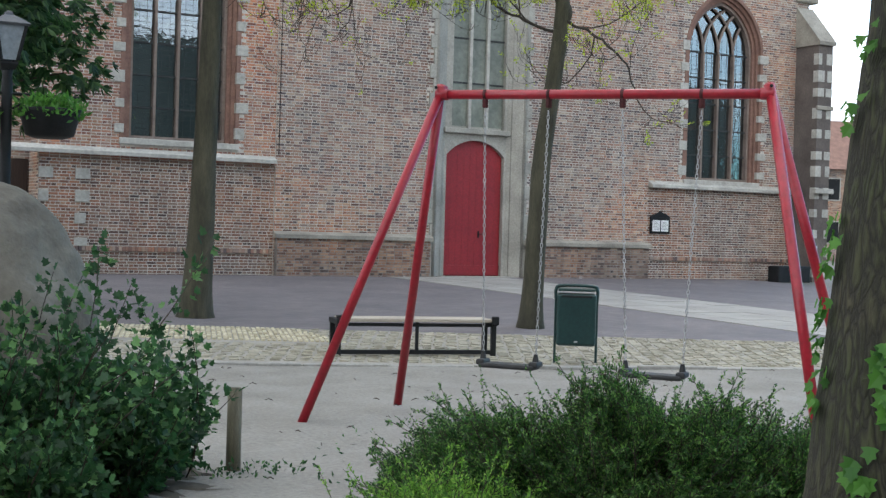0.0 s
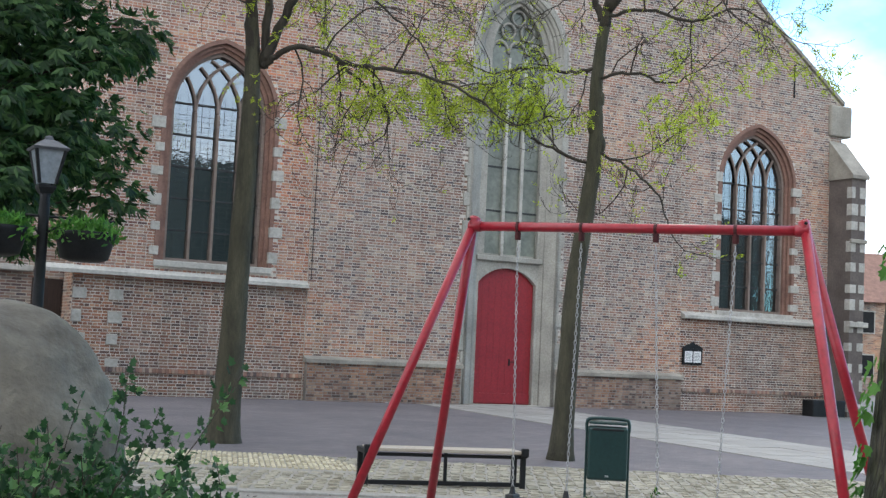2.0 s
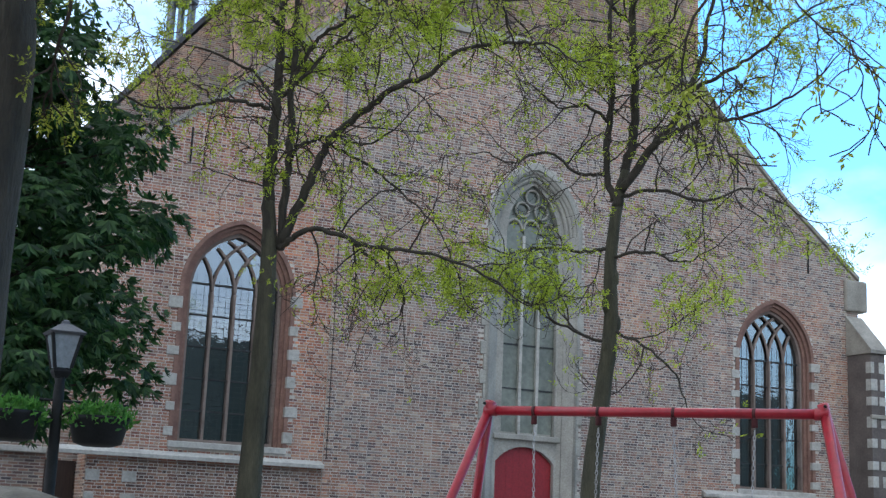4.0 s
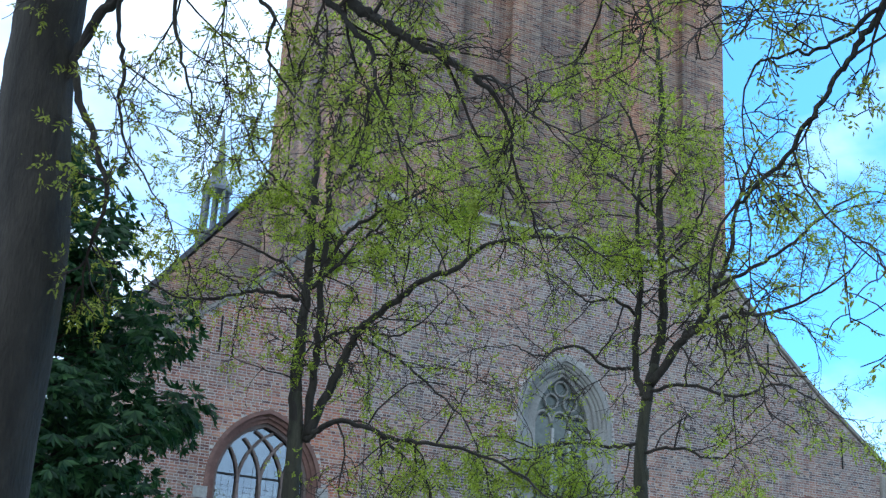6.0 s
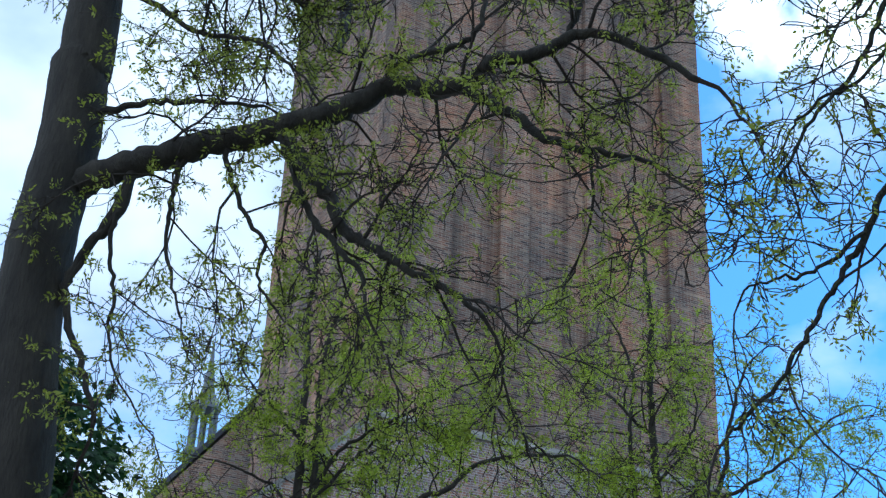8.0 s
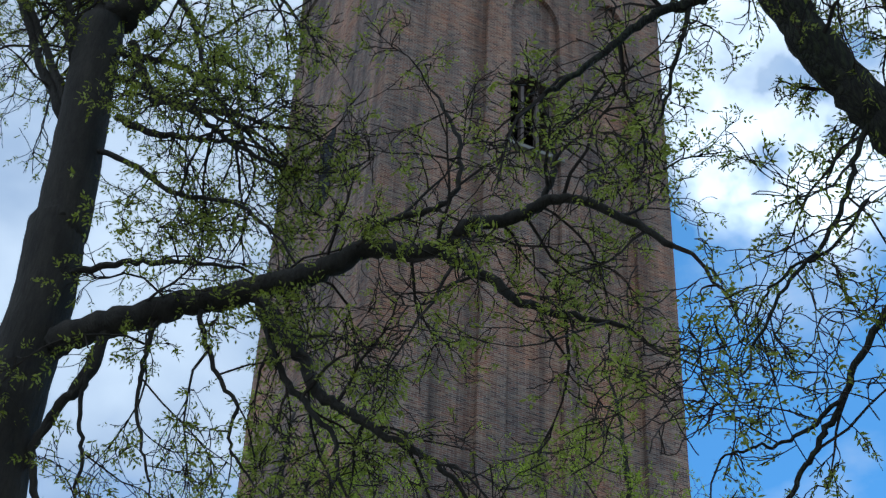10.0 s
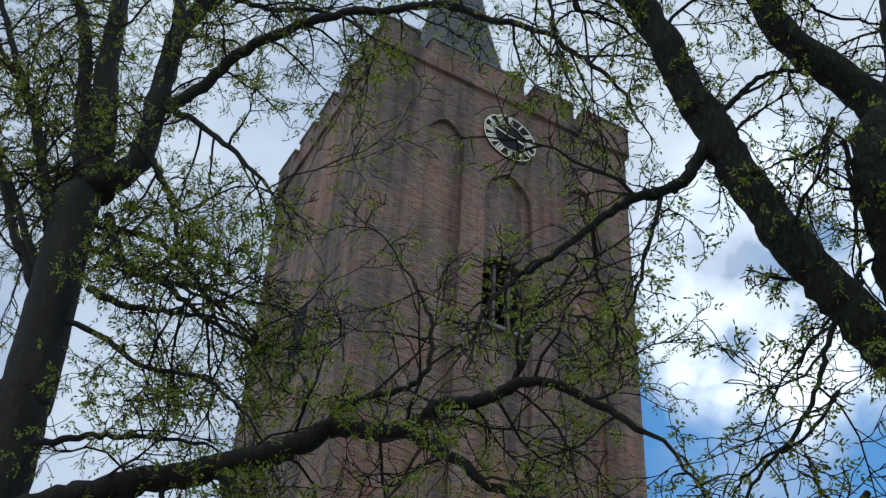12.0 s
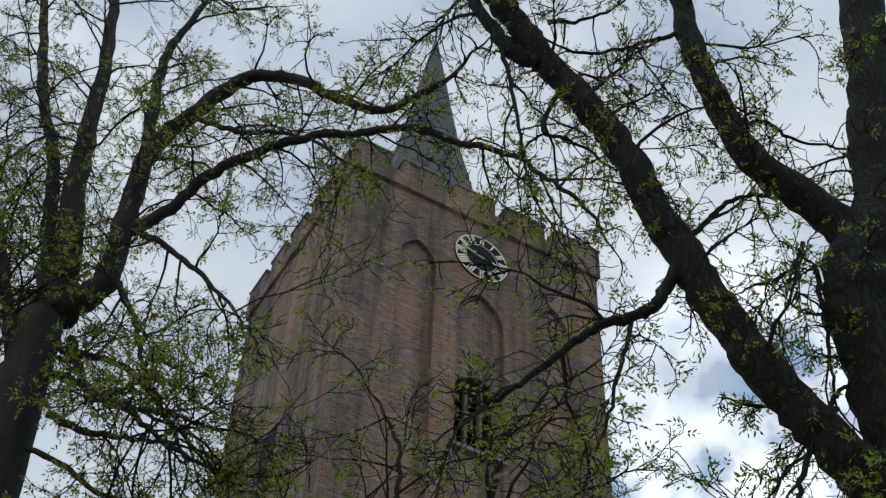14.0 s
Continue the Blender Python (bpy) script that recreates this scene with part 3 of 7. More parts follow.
def band_sheet(name, near, far, x0, x1, step, mat, label, category, z_add, cross=10, wave=0.0):
    vs, fs = [], []
    nx = int((x1 - x0) / step)
    for i in range(nx + 1):
        x = x0 + (x1 - x0) * i / nx
        for j in range(cross + 1):
            y = near(x) + (far(x) - near(x)) * j / cross
            bumpy = wave * noise.noise(Vector((x * 1.1, y * 1.1, 0))) + wave * 0.5 * noise.noise(Vector((x * 4, y * 4, 3)))
            vs.append((x, y, lift(x, y) + z_add + bumpy))
    for i in range(nx):
        for j in range(cross):
            a = i * (cross + 1) + j
            fs.append((a, a + cross + 1, a + cross + 2, a + 1))
    return tagged(raw(name, vs, fs, mat, None, "", True), label, category, "", "structure")


SAND = band_sheet("sand_pit", lambda x: -6.0, line_y, -8, 22, 0.25, M_SAND, "pale trampled sand under the swing", "sand", 0.0, 70, 0.03)
ROAD_NEAR = lambda x: 20.3 - 0.42 * x
ROAD = band_sheet("road", ROAD_NEAR, lambda x: 30.0, -30, 27, 0.5, M_ROAD, "purple-grey clinker paving before the church", "road", 0.0, 24)
STRIP = band_sheet("pavement", line_y, ROAD_NEAR, -12, 24, 0.5, M_JOINT, "sandy strip of pale cobbles between sand and road", "pavement", -0.004, 8)

# ---- church ----
FRONT = 30.0
TX0, TX1 = 12.42, 23.58          # the tower's front
TOWER_DEEP = 9.9
CX = 18.0
church = thing("church", (CX, 36, 0.25), "old brown brick church with a tall square tower", "church")


def sub(name, bm, mat, label="", smooth=False, parent=None):
    ob = part(name, bm, mat, None, label, smooth)
    ob.parent = parent or church
    ob.matrix_parent_inverse = (parent or church).matrix_world.inverted()
    return ob


def subraw(name, vs, fs, mat, label="", smooth=False, parent=None):
    ob = raw(name, vs, fs, mat, None, label, smooth)
    ob.parent = parent or church
    ob.matrix_parent_inverse = (parent or church).matrix_world.inverted()
    return ob


bpy.context.view_layer.update()
NICHE = pointed(18.09, 1.33, 0.0, 9.47, 1.75, 14)
WIN_L = pointed(10.07, 1.42, 3.34, 6.85, 1.76)
WIN_R = pointed(26.24, 1.45, 3.10, 6.80, 1.78)
AISLE = FRONT + 0.03

base_outline = [(TX0, -0.1), (TX1, -0.1), (TX1, 14.6), (TX0, 14.6)]
NICHE_CUT = [(x, max(z, -0.1)) for x, z in NICHE]
NICHE_CUT[0], NICHE_CUT[1] = (NICHE[0][0], -0.05), (NICHE[1][0], -0.05)
left_outline = [(6.9, -0.1), (TX0, -0.1), (TX0, 14.45), (11.0, 12.98), (9.3, 11.5), (6.9, 9.65)]
right_outline = [(TX1, -0.1), (29.45, -0.1), (29.45, 9.5), (26.7, 11.5), (25.0, 12.98), (TX1, 14.45)]
tower_base = sub("tower_base_wall", slab(base_outline, [NICHE_CUT], FRONT, FRONT + 1.4), M_MORTAR)
left_wall = sub("aisle_wall", slab(left_outline, [WIN_L], AISLE, AISLE + 0.8), M_MORTAR)
right_wall = sub("aisle_wall", slab(right_outline, [WIN_R], AISLE, AISLE + 0.8), M_MORTAR)


def lay_bricks(outline, holes, y, z_from, z_to, x_from, x_to, seed, grow=0.0):
    """Bricks of a bonded wall, each standing a little proud of the mortar, as one mesh."""
    rng = np.random.default_rng(seed)
    vs, fs = [], []
    course, long, short, joint = 0.068, 0.225, 0.11, 0.017
    row, z = 0, z_from
    while z < z_to:
        x = x_from - (0.17 if row % 2 else 0.0)
        k = 0
        while x < x_to:
            w = (long if (row % 2 == 0) else short) + rng.normal(0, 0.004)
            a, b = max(x + joint / 2, x_from + 0.003), min(x + w - joint / 2, x_to - 0.003)
            lo, hi = z + joint / 2, z + course - joint / 2
            if b - a > 0.03 and inside((a + b) / 2, hi, outline) and inside(a + 0.001, hi, outline) and inside(b - 0.001, hi, outline):
                if not any(inside(px, pz, h) for h in holes for px in (a, b) for pz in (lo, hi)):
                    d = 0.004 + 0.006 * rng.random()
                    j = rng.normal(0, 0.0016, 4)
                    n = len(vs)
                    e = 0.004
                    vs += [(a, y, lo + j[0]), (b, y, lo + j[1]), (b, y, hi + j[2]), (a, y, hi + j[3]),
                           (a + e, y - d, lo + e + j[0]), (b - e, y - d, lo + e + j[1]), (b - e, y - d, hi - e + j[2]), (a + e, y - d, hi - e + j[3])]
                    fs += [(n + 4, n + 5, n + 6, n + 7), (n, n + 1, n + 5, n + 4), (n + 1, n + 2, n + 6, n + 5), (n + 2, n + 3, n + 7, n + 6), (n + 3, n, n + 4, n + 7)]
            x += w
            k += 1
        z += course
        row += 1
    return vs, fs


def widen(cx, half, z0, zs, rise, by):
    return pointed(cx, half + by, z0 - by, zs, rise + by * 1.1)


CENTRE_PATCH = [(13.9, 2.276), (15.3, 2.276), (15.3, 4.316), (13.9, 4.316)]
for out, holes, y, x0, x1, seed, wall in (
        (base_outline, [widen(18.09, 1.33, 0.0, 9.47, 1.75, 0.07), CENTRE_PATCH], FRONT, TX0, TX1, 1, tower_base),
        (left_outline, [widen(10.07, 1.15, 3.36, 6.85, 1.47, 0.20)], AISLE, 6.9, TX0, 2, left_wall),
        (right_outline, [widen(26.24, 1.18, 3.12, 6.80, 1.48, 0.20)], AISLE, TX1, 29.45, 3, right_wall)):
    low = 2.888 if wall is not tower_base else 0.1
    if low > 1:
        bv, bf = lay_bricks(out, holes, y, 0.1, low, x0, x1, seed + 10)
        tagged(subraw("lower_brickwork", bv, bf, M_BRICKLOW, "dark damp brick below the ledge", False, wall), "", "", "", "stuff")
    bv, bf = lay_bricks(out, holes, y, low, 14.6, x0, x1, seed)
    tagged(subraw("brickwork", bv, bf, M_BRICKRED if seed == 2 else M_BRICK, "", False, wall), "", "", "", "stuff")

# upper tower, four sides
UP = FRONT + 0.14
BELL = [(17.14, 30.9), (19.02, 30.9), (19.02, 33.5), (18.86, 33.95), (18.08, 34.4), (17.3, 33.95), (17.14, 33.5)]
upper_out = [(TX0 + 0.06, 14.5), (TX1 - 0.06, 14.5), (TX1 - 0.06, 42.7), (TX0 + 0.06, 42.7)]
sub("tower_wall", slab(upper_out, [BELL], UP + 0.20, UP + 1.2), M_TOWER)
# outer skin with three tall blind niches
sub("tower_face", slab(upper_out, [pointed(15.35, 0.78, 16.2, 38.6, 1.25), pointed(18.08, 1.0, 16.2, 36.85, 1.5), pointed(21.3, 0.7, 16.2, 38.2, 1.15)], UP, UP + 0.198), M_TOWER, "brick tower face with tall blind niches")
side_l = boxes((TX0 + 0.06, TX0 + 1.2, UP + 1.2, FRONT + TOWER_DEEP, 0, 42.7))
sub("tower_wall", side_l, M_TOWER)
sub("tower_wall", boxes((TX1 - 1.2, TX1 - 0.06, UP + 1.2, FRONT + TOWER_DEEP, 0, 42.7)), M_TOWER)
sub("tower_wall", boxes((TX0 + 1.2, TX1 - 1.2, FRONT + TOWER_DEEP - 1.2, FRONT + TOWER_DEEP, 0, 42.7)), M_TOWER)
sub("tower_roof_slab", boxes((TX0 + 1.2, TX1 - 1.2, UP + 1.2, FRONT + TOWER_DEEP - 1.2, 42.0, 42.4)), M_LEAD)
# near-black sheet stands for the unlit chamber behind the louvres
sub("dark_bell_sheet", boxes((16.2, 19.8, UP + 2.6, UP + 2.9, 29.5, 35.5)), M_DARK)

# weathered ledge where the tower narrows
lv, lf = [], []
for x in (TX0 - 0.03, TX1 + 0.03):
    lv += [(x, FRONT - 0.10, 14.50), (x, FRONT - 0.10, 14.58), (x, UP + 0.02, 14.82), (x, UP + 0.02, 14.50)]
lf = [(0, 1, 2, 3), (7, 6, 5, 4), (0, 4, 5, 1), (1, 5, 6, 2), (3, 7, 4, 0)]
subraw("ledge", lv, lf, M_CAP, "weathered stone ledge")


# parapet with broad merlons and narrow gaps
def merlons():
    y0, y1 = FRONT - 0.02, FRONT + TOWER_DEEP + 0.02
    x0, x1 = TX0 - 0.06, TX1 + 0.06
    for wall in ((x0, x1, y0, y0 + 0.5), (x0, x1, y1 - 0.5, y1), (x0, x0 + 0.5, y0 + 0.5, y1 - 0.5), (x1 - 0.5, x1, y0 + 0.5, y1 - 0.5)):
        sub("parapet", boxes((*wall, 42.3, 43.1)), M_TOWER)
    gaps = [x0 + 1.78 + 2.36 * k for k in range(4)]
    ends = [x0] + [v for g in gaps for v in (g - 0.26, g + 0.26)] + [x1]
    front = list(zip(ends[::2], ends[1::2]))
    deep = (y1 - y0 - 1.0 - 4 * 0.52) / 5
    flank = [(y0 + 0.5 + (k + 1) * 0.52 + k * deep - 0.26, y0 + 0.5 + (k + 1) * 0.52 + (k + 1) * deep - 0.26) for k in range(5)]
    rows = [(a, b, y0, y0 + 0.5) for a, b in front] + [(a, b, y1 - 0.5, y1) for a, b in front]
    rows += [(x0, x0 + 0.5, a, min(b, y1 - 0.52)) for a, b in flank] + [(x1 - 0.5, x1, a, min(b, y1 - 0.52)) for a, b in flank]
    for r in rows:
        sub("merlon", boxes((*r, 43.1, 43.82)), M_TOWER)
        g = (r[0] - 0.06, r[1] + 0.06, r[2] - 0.06, r[3] + 0.06)
        sub("merlon_cap", boxes((*g, 43.82, 43.95), bevel=0.03), M_CAP)


merlons()
SPIRE = (CX, FRONT + TOWER_DEEP / 2)
sv, sf = [], []
lathe([(2.9, 42.4), (2.85, 45.2), (3.15, 45.4), (1.5, 52.6), (0.22, 60.8), (0.05, 61.8)], 8, sv, sf, SPIRE)
subraw("spire", sv, sf, M_SPIRE, "weathered slate-covered spire")
sv, sf = [], []
lathe([(0.05, 61.7), (0.06, 63.0), (0.02, 63.8)], 6, sv, sf, SPIRE)
subraw("finial", sv, sf, M_IRON)


# clock
def clock():
    cz, cy, r = 40.3, UP - 0.02, 1.16
    bm = bmesh.new()
    bmesh.ops.create_cone(bm, cap_ends=True, segments=40, radius1=r, radius2=r, depth=0.06, matrix=pose(CX + 0.03, cy - 0.03, cz, 90))
    dial = sub("clock_dial", bm, M_CLOCK, "black dial with gilded numerals")
    for rr, w in ((r, 0.05), (r * 0.60, 0.02)):
        bm = bmesh.new()
        n = 48
        for k in range(n):
            q0, q1 = 2 * math.pi * k / n, 2 * math.pi * (k + 1) / n
            p = [(CX + 0.03 + s * math.cos(q), cy - 0.075, cz + s * math.sin(q)) for q, s in ((q0, rr - w), (q1, rr - w), (q1, rr), (q0, rr))]
            bm.faces.new([bm.verts.new(v) for v in p])
        bmesh.ops.remove_doubles(bm, verts=bm.verts[:], dist=1e-4)
        made = bmesh.ops.extrude_face_region(bm, geom=bm.faces[:])
        bmesh.ops.translate(bm, verts=[g for g in made["geom"] if isinstance(g, bmesh.types.BMVert)], vec=(0, 0.02, 0))
        bmesh.ops.recalc_face_normals(bm, faces=bm.faces[:])
        sub("clock_ring", bm, M_GOLD, "gilded ring", parent=dial)
    strokes = (2, 1, 2, 3, 3, 2, 2, 3, 4, 3, 2, 3)     # bars of each Roman numeral, from twelve o'clock round
    for h in range(12):
        bm = bmesh.new()
        for s in range(strokes[h]):
            off = (s - (strokes[h] - 1) / 2) * 0.105
            m = Matrix.Translation((CX + 0.03, cy - 0.085, cz)) @ Matrix.Rotation(radians(30 * h), 4, "Y") @ Matrix.Translation((off, 0, 0.92)) @ Matrix.Diagonal((0.068, 0.02, 0.36, 1))
            bmesh.ops.create_cube(bm, size=1.0, matrix=m)
        sub("clock_numeral", bm, M_GOLD, "gilded numeral", parent=dial)
    for name, ang, ln, w in (("hour_pointer", 100, 0.62, 0.09), ("minute_pointer", 285, 0.95, 0.06)):
        bm = bmesh.new()
        m = Matrix.Translation((CX + 0.03, cy - 0.11, cz)) @ Matrix.Rotation(radians(ang), 4, "Y") @ Matrix.Translation((0, 0, ln / 2 - 0.12)) @ Matrix.Diagonal((w, 0.02, ln + 0.2, 1))
        bmesh.ops.create_cube(bm, size=1.0, matrix=m)
        sub(name, bm, M_GOLD, "gilded pointer", parent=dial)


clock()

# bell opening: two stone mullions and sloping louvres
bell = sub("bell_opening", boxes((17.145, 17.27, UP + 0.5, UP + 0.7, 30.9, 33.5)), M_MULLION)
sub("jamb", boxes((18.89, 19.015, UP + 0.5, UP + 0.7, 30.9, 33.5)), M_MULLION, parent=bell)
for x in (17.78, 18.38):
    sub("mullion", boxes((x - 0.06, x + 0.06, UP + 0.4, UP + 0.6, 30.9, 33.95)), M_MULLION, parent=bell)
for k in range(5):
    bm = boxes((-0.87, 0.87, -0.2, 0.2, -0.025, 0.025))
    bmesh.ops.transform(bm, matrix=pose(18.08, UP + 0.95, 31.25 + 0.6 * k, 40), verts=bm.verts[:])
    sub("louvre", bm, M_DARKWALL, parent=bell)
sub("bell_sill", boxes((16.95, 19.2, UP - 0.06, UP + 0.5, 30.75, 30.9), bevel=0.02), M_CAP)

# side slit of the tower: a near-black block stands for its shade
sub("dark_slit_block", boxes((TX0 + 0.03, TX0 + 0.09, 34.3, 35.5, 29.4, 32.6)), M_DARK, "near-black block standing for a shaded opening in the tower's flank")


# ---- aisle windows ----
def tracery_window(name, cx, half, z0, zs, rise, lights, y, label, face):
    win = sub(name, ring(pointed(cx, half + 0.001, z0, zs, rise), pointed(cx, half - 0.07, z0 + 0.07, zs, rise - 0.09), y + 0.22, y + 0.42), M_MULLION, label)
    inner = half - 0.06
    irise = rise - 0.08
    R = (inner ** 2 + irise ** 2) / (2 * inner)
    outline = pointed(cx, inner, z0 + 0.06, zs, irise, 14)
    bm = bmesh.new()
    bm.faces.new([bm.verts.new((x, y + 0.36, z)) for x, z in outline])
    pane = sub("pane", bm, M_GLASS, "dark leaded glass", parent=win)
    pane.visible_shadow = False
    xs = [cx - inner + 2 * inner * k / lights for k in range(1, lights)]
    for m in xs:
        sub("mullion", boxes((m - 0.035, m + 0.035, y + 0.24, y + 0.40, z0 + 0.05, zs), bevel=0.012), M_MULLION, parent=win)
    for m in xs:
        for sgn in (1, -1):
            pts = []
            for k in range(25):
                q = 1.45 * k / 24
                x, z = m + sgn * (R - R * math.cos(q)), zs + R * math.sin(q)
                if not inside(x, z, outline) and k > 0:
                    break
                pts.append((x, y + 0.31, z))
            if len(pts) > 2:
                tv, tf = [], []
                sweep(pts, [0.04] * len(pts), 6, tv, tf)
                subraw("tracery_bar", tv, tf, M_MULLION, "", True, win)
    k = 0
    z = z0 + 0.72
    while z < zs + 0.2:
        sub("saddle_bar", boxes((cx - inner, cx + inner, y + 0.30, y + 0.34, z - 0.018, z + 0.018)), M_CAME, parent=win)
        z += 0.74
    bm = bmesh.new()
    z = z0 + 0.12
    while z < zs:
        box(bm, cx - inner, cx + inner, y + 0.350, y + 0.358, z - 0.0028, z + 0.0028)
        z += 0.122
    for j in range(lights):
        for f in (0.33, 0.67):
            x = cx - inner + 2 * inner * (j + f) / lights
            box(bm, x - 0.002, x + 0.002, y + 0.350, y + 0.358, z0 + 0.08, zs + irise * 0.3)
    tagged(sub("leading", bm, M_CAME, "", parent=win), kind="stuff")
    # near-black sheet stands for the unlit nave behind the glass
    back = sub("dark_nave_sheet", boxes((cx - inner - 0.5, cx + inner + 0.5, y + 2.2, y + 2.3, z0 - 0.5, zs + rise + 0.5)), M_DARK)
    # moulded brick reveal, stepped
    for k, (g, d) in enumerate(((0.0, 0.17), (0.09, 0.09), (0.18, 0.0))):
        sub("reveal_moulding", arch_band(cx, half + g - 0.004, z0 - 0.015, zs, rise + g * 1.08, 0.094, y + d - 0.02, y + 0.44 - 0.01 * k), M_REDBRICK, "red moulded brick reveal")
    return win


win_left = tracery_window("church_window", 10.07, 1.15, 3.36, 6.85, 1.47, 4, AISLE, "tall pointed leaded window with crossing tracery", 1)
win_right = tracery_window("church_window", 26.24, 1.18, 3.12, 6.80, 1.48, 4, AISLE, "tall pointed leaded window with crossing tracery", 1)
rng = random.Random(4)
for cx, z0 in ((10.07, 3.36), (26.24, 3.12)):
    for sgn in (-1, 1):
        z = z0 + 0.1
        while z < 7.0:
            h, w = rng.uniform(0.18, 0.28), rng.uniform(0.20, 0.36)
            a = cx + sgn * 1.32
            b = a + sgn * w
            sub("quoin", boxes((min(a, b), max(a, b), AISLE - 0.034, AISLE + 0.1, z, z + h), bevel=0.012), M_STONE, "pale stone block")
            z += h + rng.uniform(0.30, 0.46)
    sub("window_sill", boxes((cx - 1.42, cx + 1.42, AISLE - 0.07, AISLE + 0.30, z0 - 0.16, z0 - 0.01), bevel=0.02), M_STONE, "pale stone sill")

# long drip ledges under the windows
for x0, x1, z in ((6.2, TX0 - 0.02, 2.93), (TX1 + 0.03, 29.9, 2.83)):
    lv = []
    for x in (x0, x1):
        lv += [(x, AISLE - 0.20, z), (x, AISLE - 0.20, z + 0.08), (x, AISLE + 0.01, z + 0.19), (x, AISLE + 0.01, z)]
    subraw("drip_ledge", lv, lf, M_STONE, "pale stone ledge along the wall")


# plinths of the tower
def plinth(x0, x1, top, y):
    pv, pf = lay_bricks([(x0, 0), (x1, 0), (x1, top - 0.1), (x0, top - 0.1)], [], y - 0.16, 0.1, top - 0.12, x0, x1, int(x0 * 7))
    body = sub("plinth", boxes((x0, x1, y - 0.16, y - 0.001, -0.05, top - 0.1)), M_OLDMORTAR)
    tagged(subraw("brickwork", pv, pf, M_PLINTHBRICK, "", False, body), kind="stuff")
    cv = []
    for x in (x0 - 0.05, x1 + 0.05):
        cv += [(x, y - 0.22, top - 0.12), (x, y - 0.22, top - 0.03), (x, y - 0.002, top + 0.05), (x, y - 0.002, top - 0.12)]
    subraw("plinth_cap", cv, lf, M_CAP, "weathered stone cap", False, body)


plinth(12.45, 16.62, 1.30, FRONT)
plinth(19.55, 23.55, 1.25, FRONT)
# soldier course at the foot of the aisle
for x0, x1 in ((6.9, 12.35), (23.7, 28.8)):
    bm = bmesh.new()
    x = x0
    rr = random.Random(9)
    while x < x1:
        box(bm, x + 0.006, x + 0.069, AISLE - 0.05 - rr.random() * 0.012, AISLE + 0.0, 0.80, 0.90)
        x += 0.075
    tagged(sub("soldier_course", bm, M_BRICK, "row of bricks set on edge"), kind="stuff")

# ---- portal ----
DOOR_Y = FRONT + 0.22
portal = sub("portal", slab(pointed(18.09, 1.34, 0.0, 9.47, 1.76), [segmental(18.09, 0.87, 0.30, 3.42, 0.40), pointed(18.15, 0.80, 4.10, 9.42, 1.35)], DOOR_Y, DOOR_Y + 0.3), M_PORTAL, "grey stone portal with a window over the door")
for k, (g, d, r) in enumerate(((0.04, 0.19, 0.07), (0.14, 0.13, 0.06), (0.22, 0.07, 0.075), (0.30, 0.01, 0.07))):
    o = pointed(18.09, 1.04 + g, 0.28, 9.47, 1.40 + g * 1.1, 14)
    pts = [(x, FRONT + d, z) for x, z in o[1:]] + [(o[0][0], FRONT + d, o[0][1])]
    tv, tf = [], []
    sweep(pts, [r] * len(pts), 8, tv, tf)
    subraw("roll_moulding", tv, tf, M_PORTAL, "", True, portal)
for sgn, xa in ((-1, 16.76), (1, 19.42)):
    vs_ = []
    for x, y in ((xa, FRONT - 0.03), (xa + sgn * -0.06, FRONT - 0.03), (xa - sgn * 0.40, FRONT + 0.22), (xa, FRONT + 0.22)):
        vs_ += [(x, y, 0.28), (x, y, 9.47)]
    f_ = [(0, 2, 3, 1), (2, 4, 5, 3), (4, 6, 7, 5), (6, 0, 1, 7), (1, 3, 5, 7), (6, 4, 2, 0)]
    subraw("splayed_jamb", vs_, f_, M_PORTAL, "", False, portal)
    zq = 0.3
    kq = 0
    while zq < 9.1:
        h = rng.uniform(0.30, 0.55)
        w = 0.20 if kq % 2 else 0.10
        a, b = (xa - w, xa) if sgn < 0 else (xa, xa + w)
        sub("jamb_block", boxes((a - 0.02, b + 0.02, FRONT - 0.045, FRONT + 0.08, zq + 0.005, zq + h - 0.005), bevel=0.012), M_PORTAL, parent=portal)
        zq += h
        kq += 1
sub("portal_ring", arch_band(18.09, 1.29, 8.8, 9.47, 1.66, 0.16, FRONT - 0.05, FRONT + 0.12, 14, False), M_PORTAL, parent=portal)
sub("portal_sill", boxes((17.1, 19.08, DOOR_Y - 0.10, DOOR_Y + 0.02, 3.98, 4.12), bevel=0.02), M_PORTAL, parent=portal)
pw = sub("portal_window", boxes((17.38, 18.92, DOOR_Y + 0.10, DOOR_Y + 0.2, 4.10, 4.18)), M_PORTAL, "tall narrow window with clouded green panes", parent=portal)
for x in (17.90, 18.42):
    sub("mullion", boxes((x - 0.045, x + 0.045, DOOR_Y + 0.03, DOOR_Y + 0.17, 4.1, 9.35), bevel=0.012), M_STONE, parent=portal)
zc = [4.12, 5.3, 6.45, 7.6, 8.7, 9.67]
for i, (x0, x1) in enumerate(((17.36, 17.86), (17.94, 18.38), (18.46, 18.94))):
    for a, b in zip(zc, zc[1:]):
        sub("pane", boxes((x0, x1, DOOR_Y + 0.12, DOOR_Y + 0.14, a + 0.02, b - 0.02)), M_PANEL, parent=portal)
        sub("saddle_bar", boxes((x0, x1, DOOR_Y + 0.10, DOOR_Y + 0.14, b - 0.019, b + 0.019)), M_CAME, parent=portal)
bm = bmesh.new()
bm.faces.new([bm.verts.new((x, DOOR_Y + 0.16, z)) for x, z in pointed(18.15, 0.82, 9.32, 9.42, 1.38)])
sub("tracery_panel", bm, M_PANEL, parent=portal)
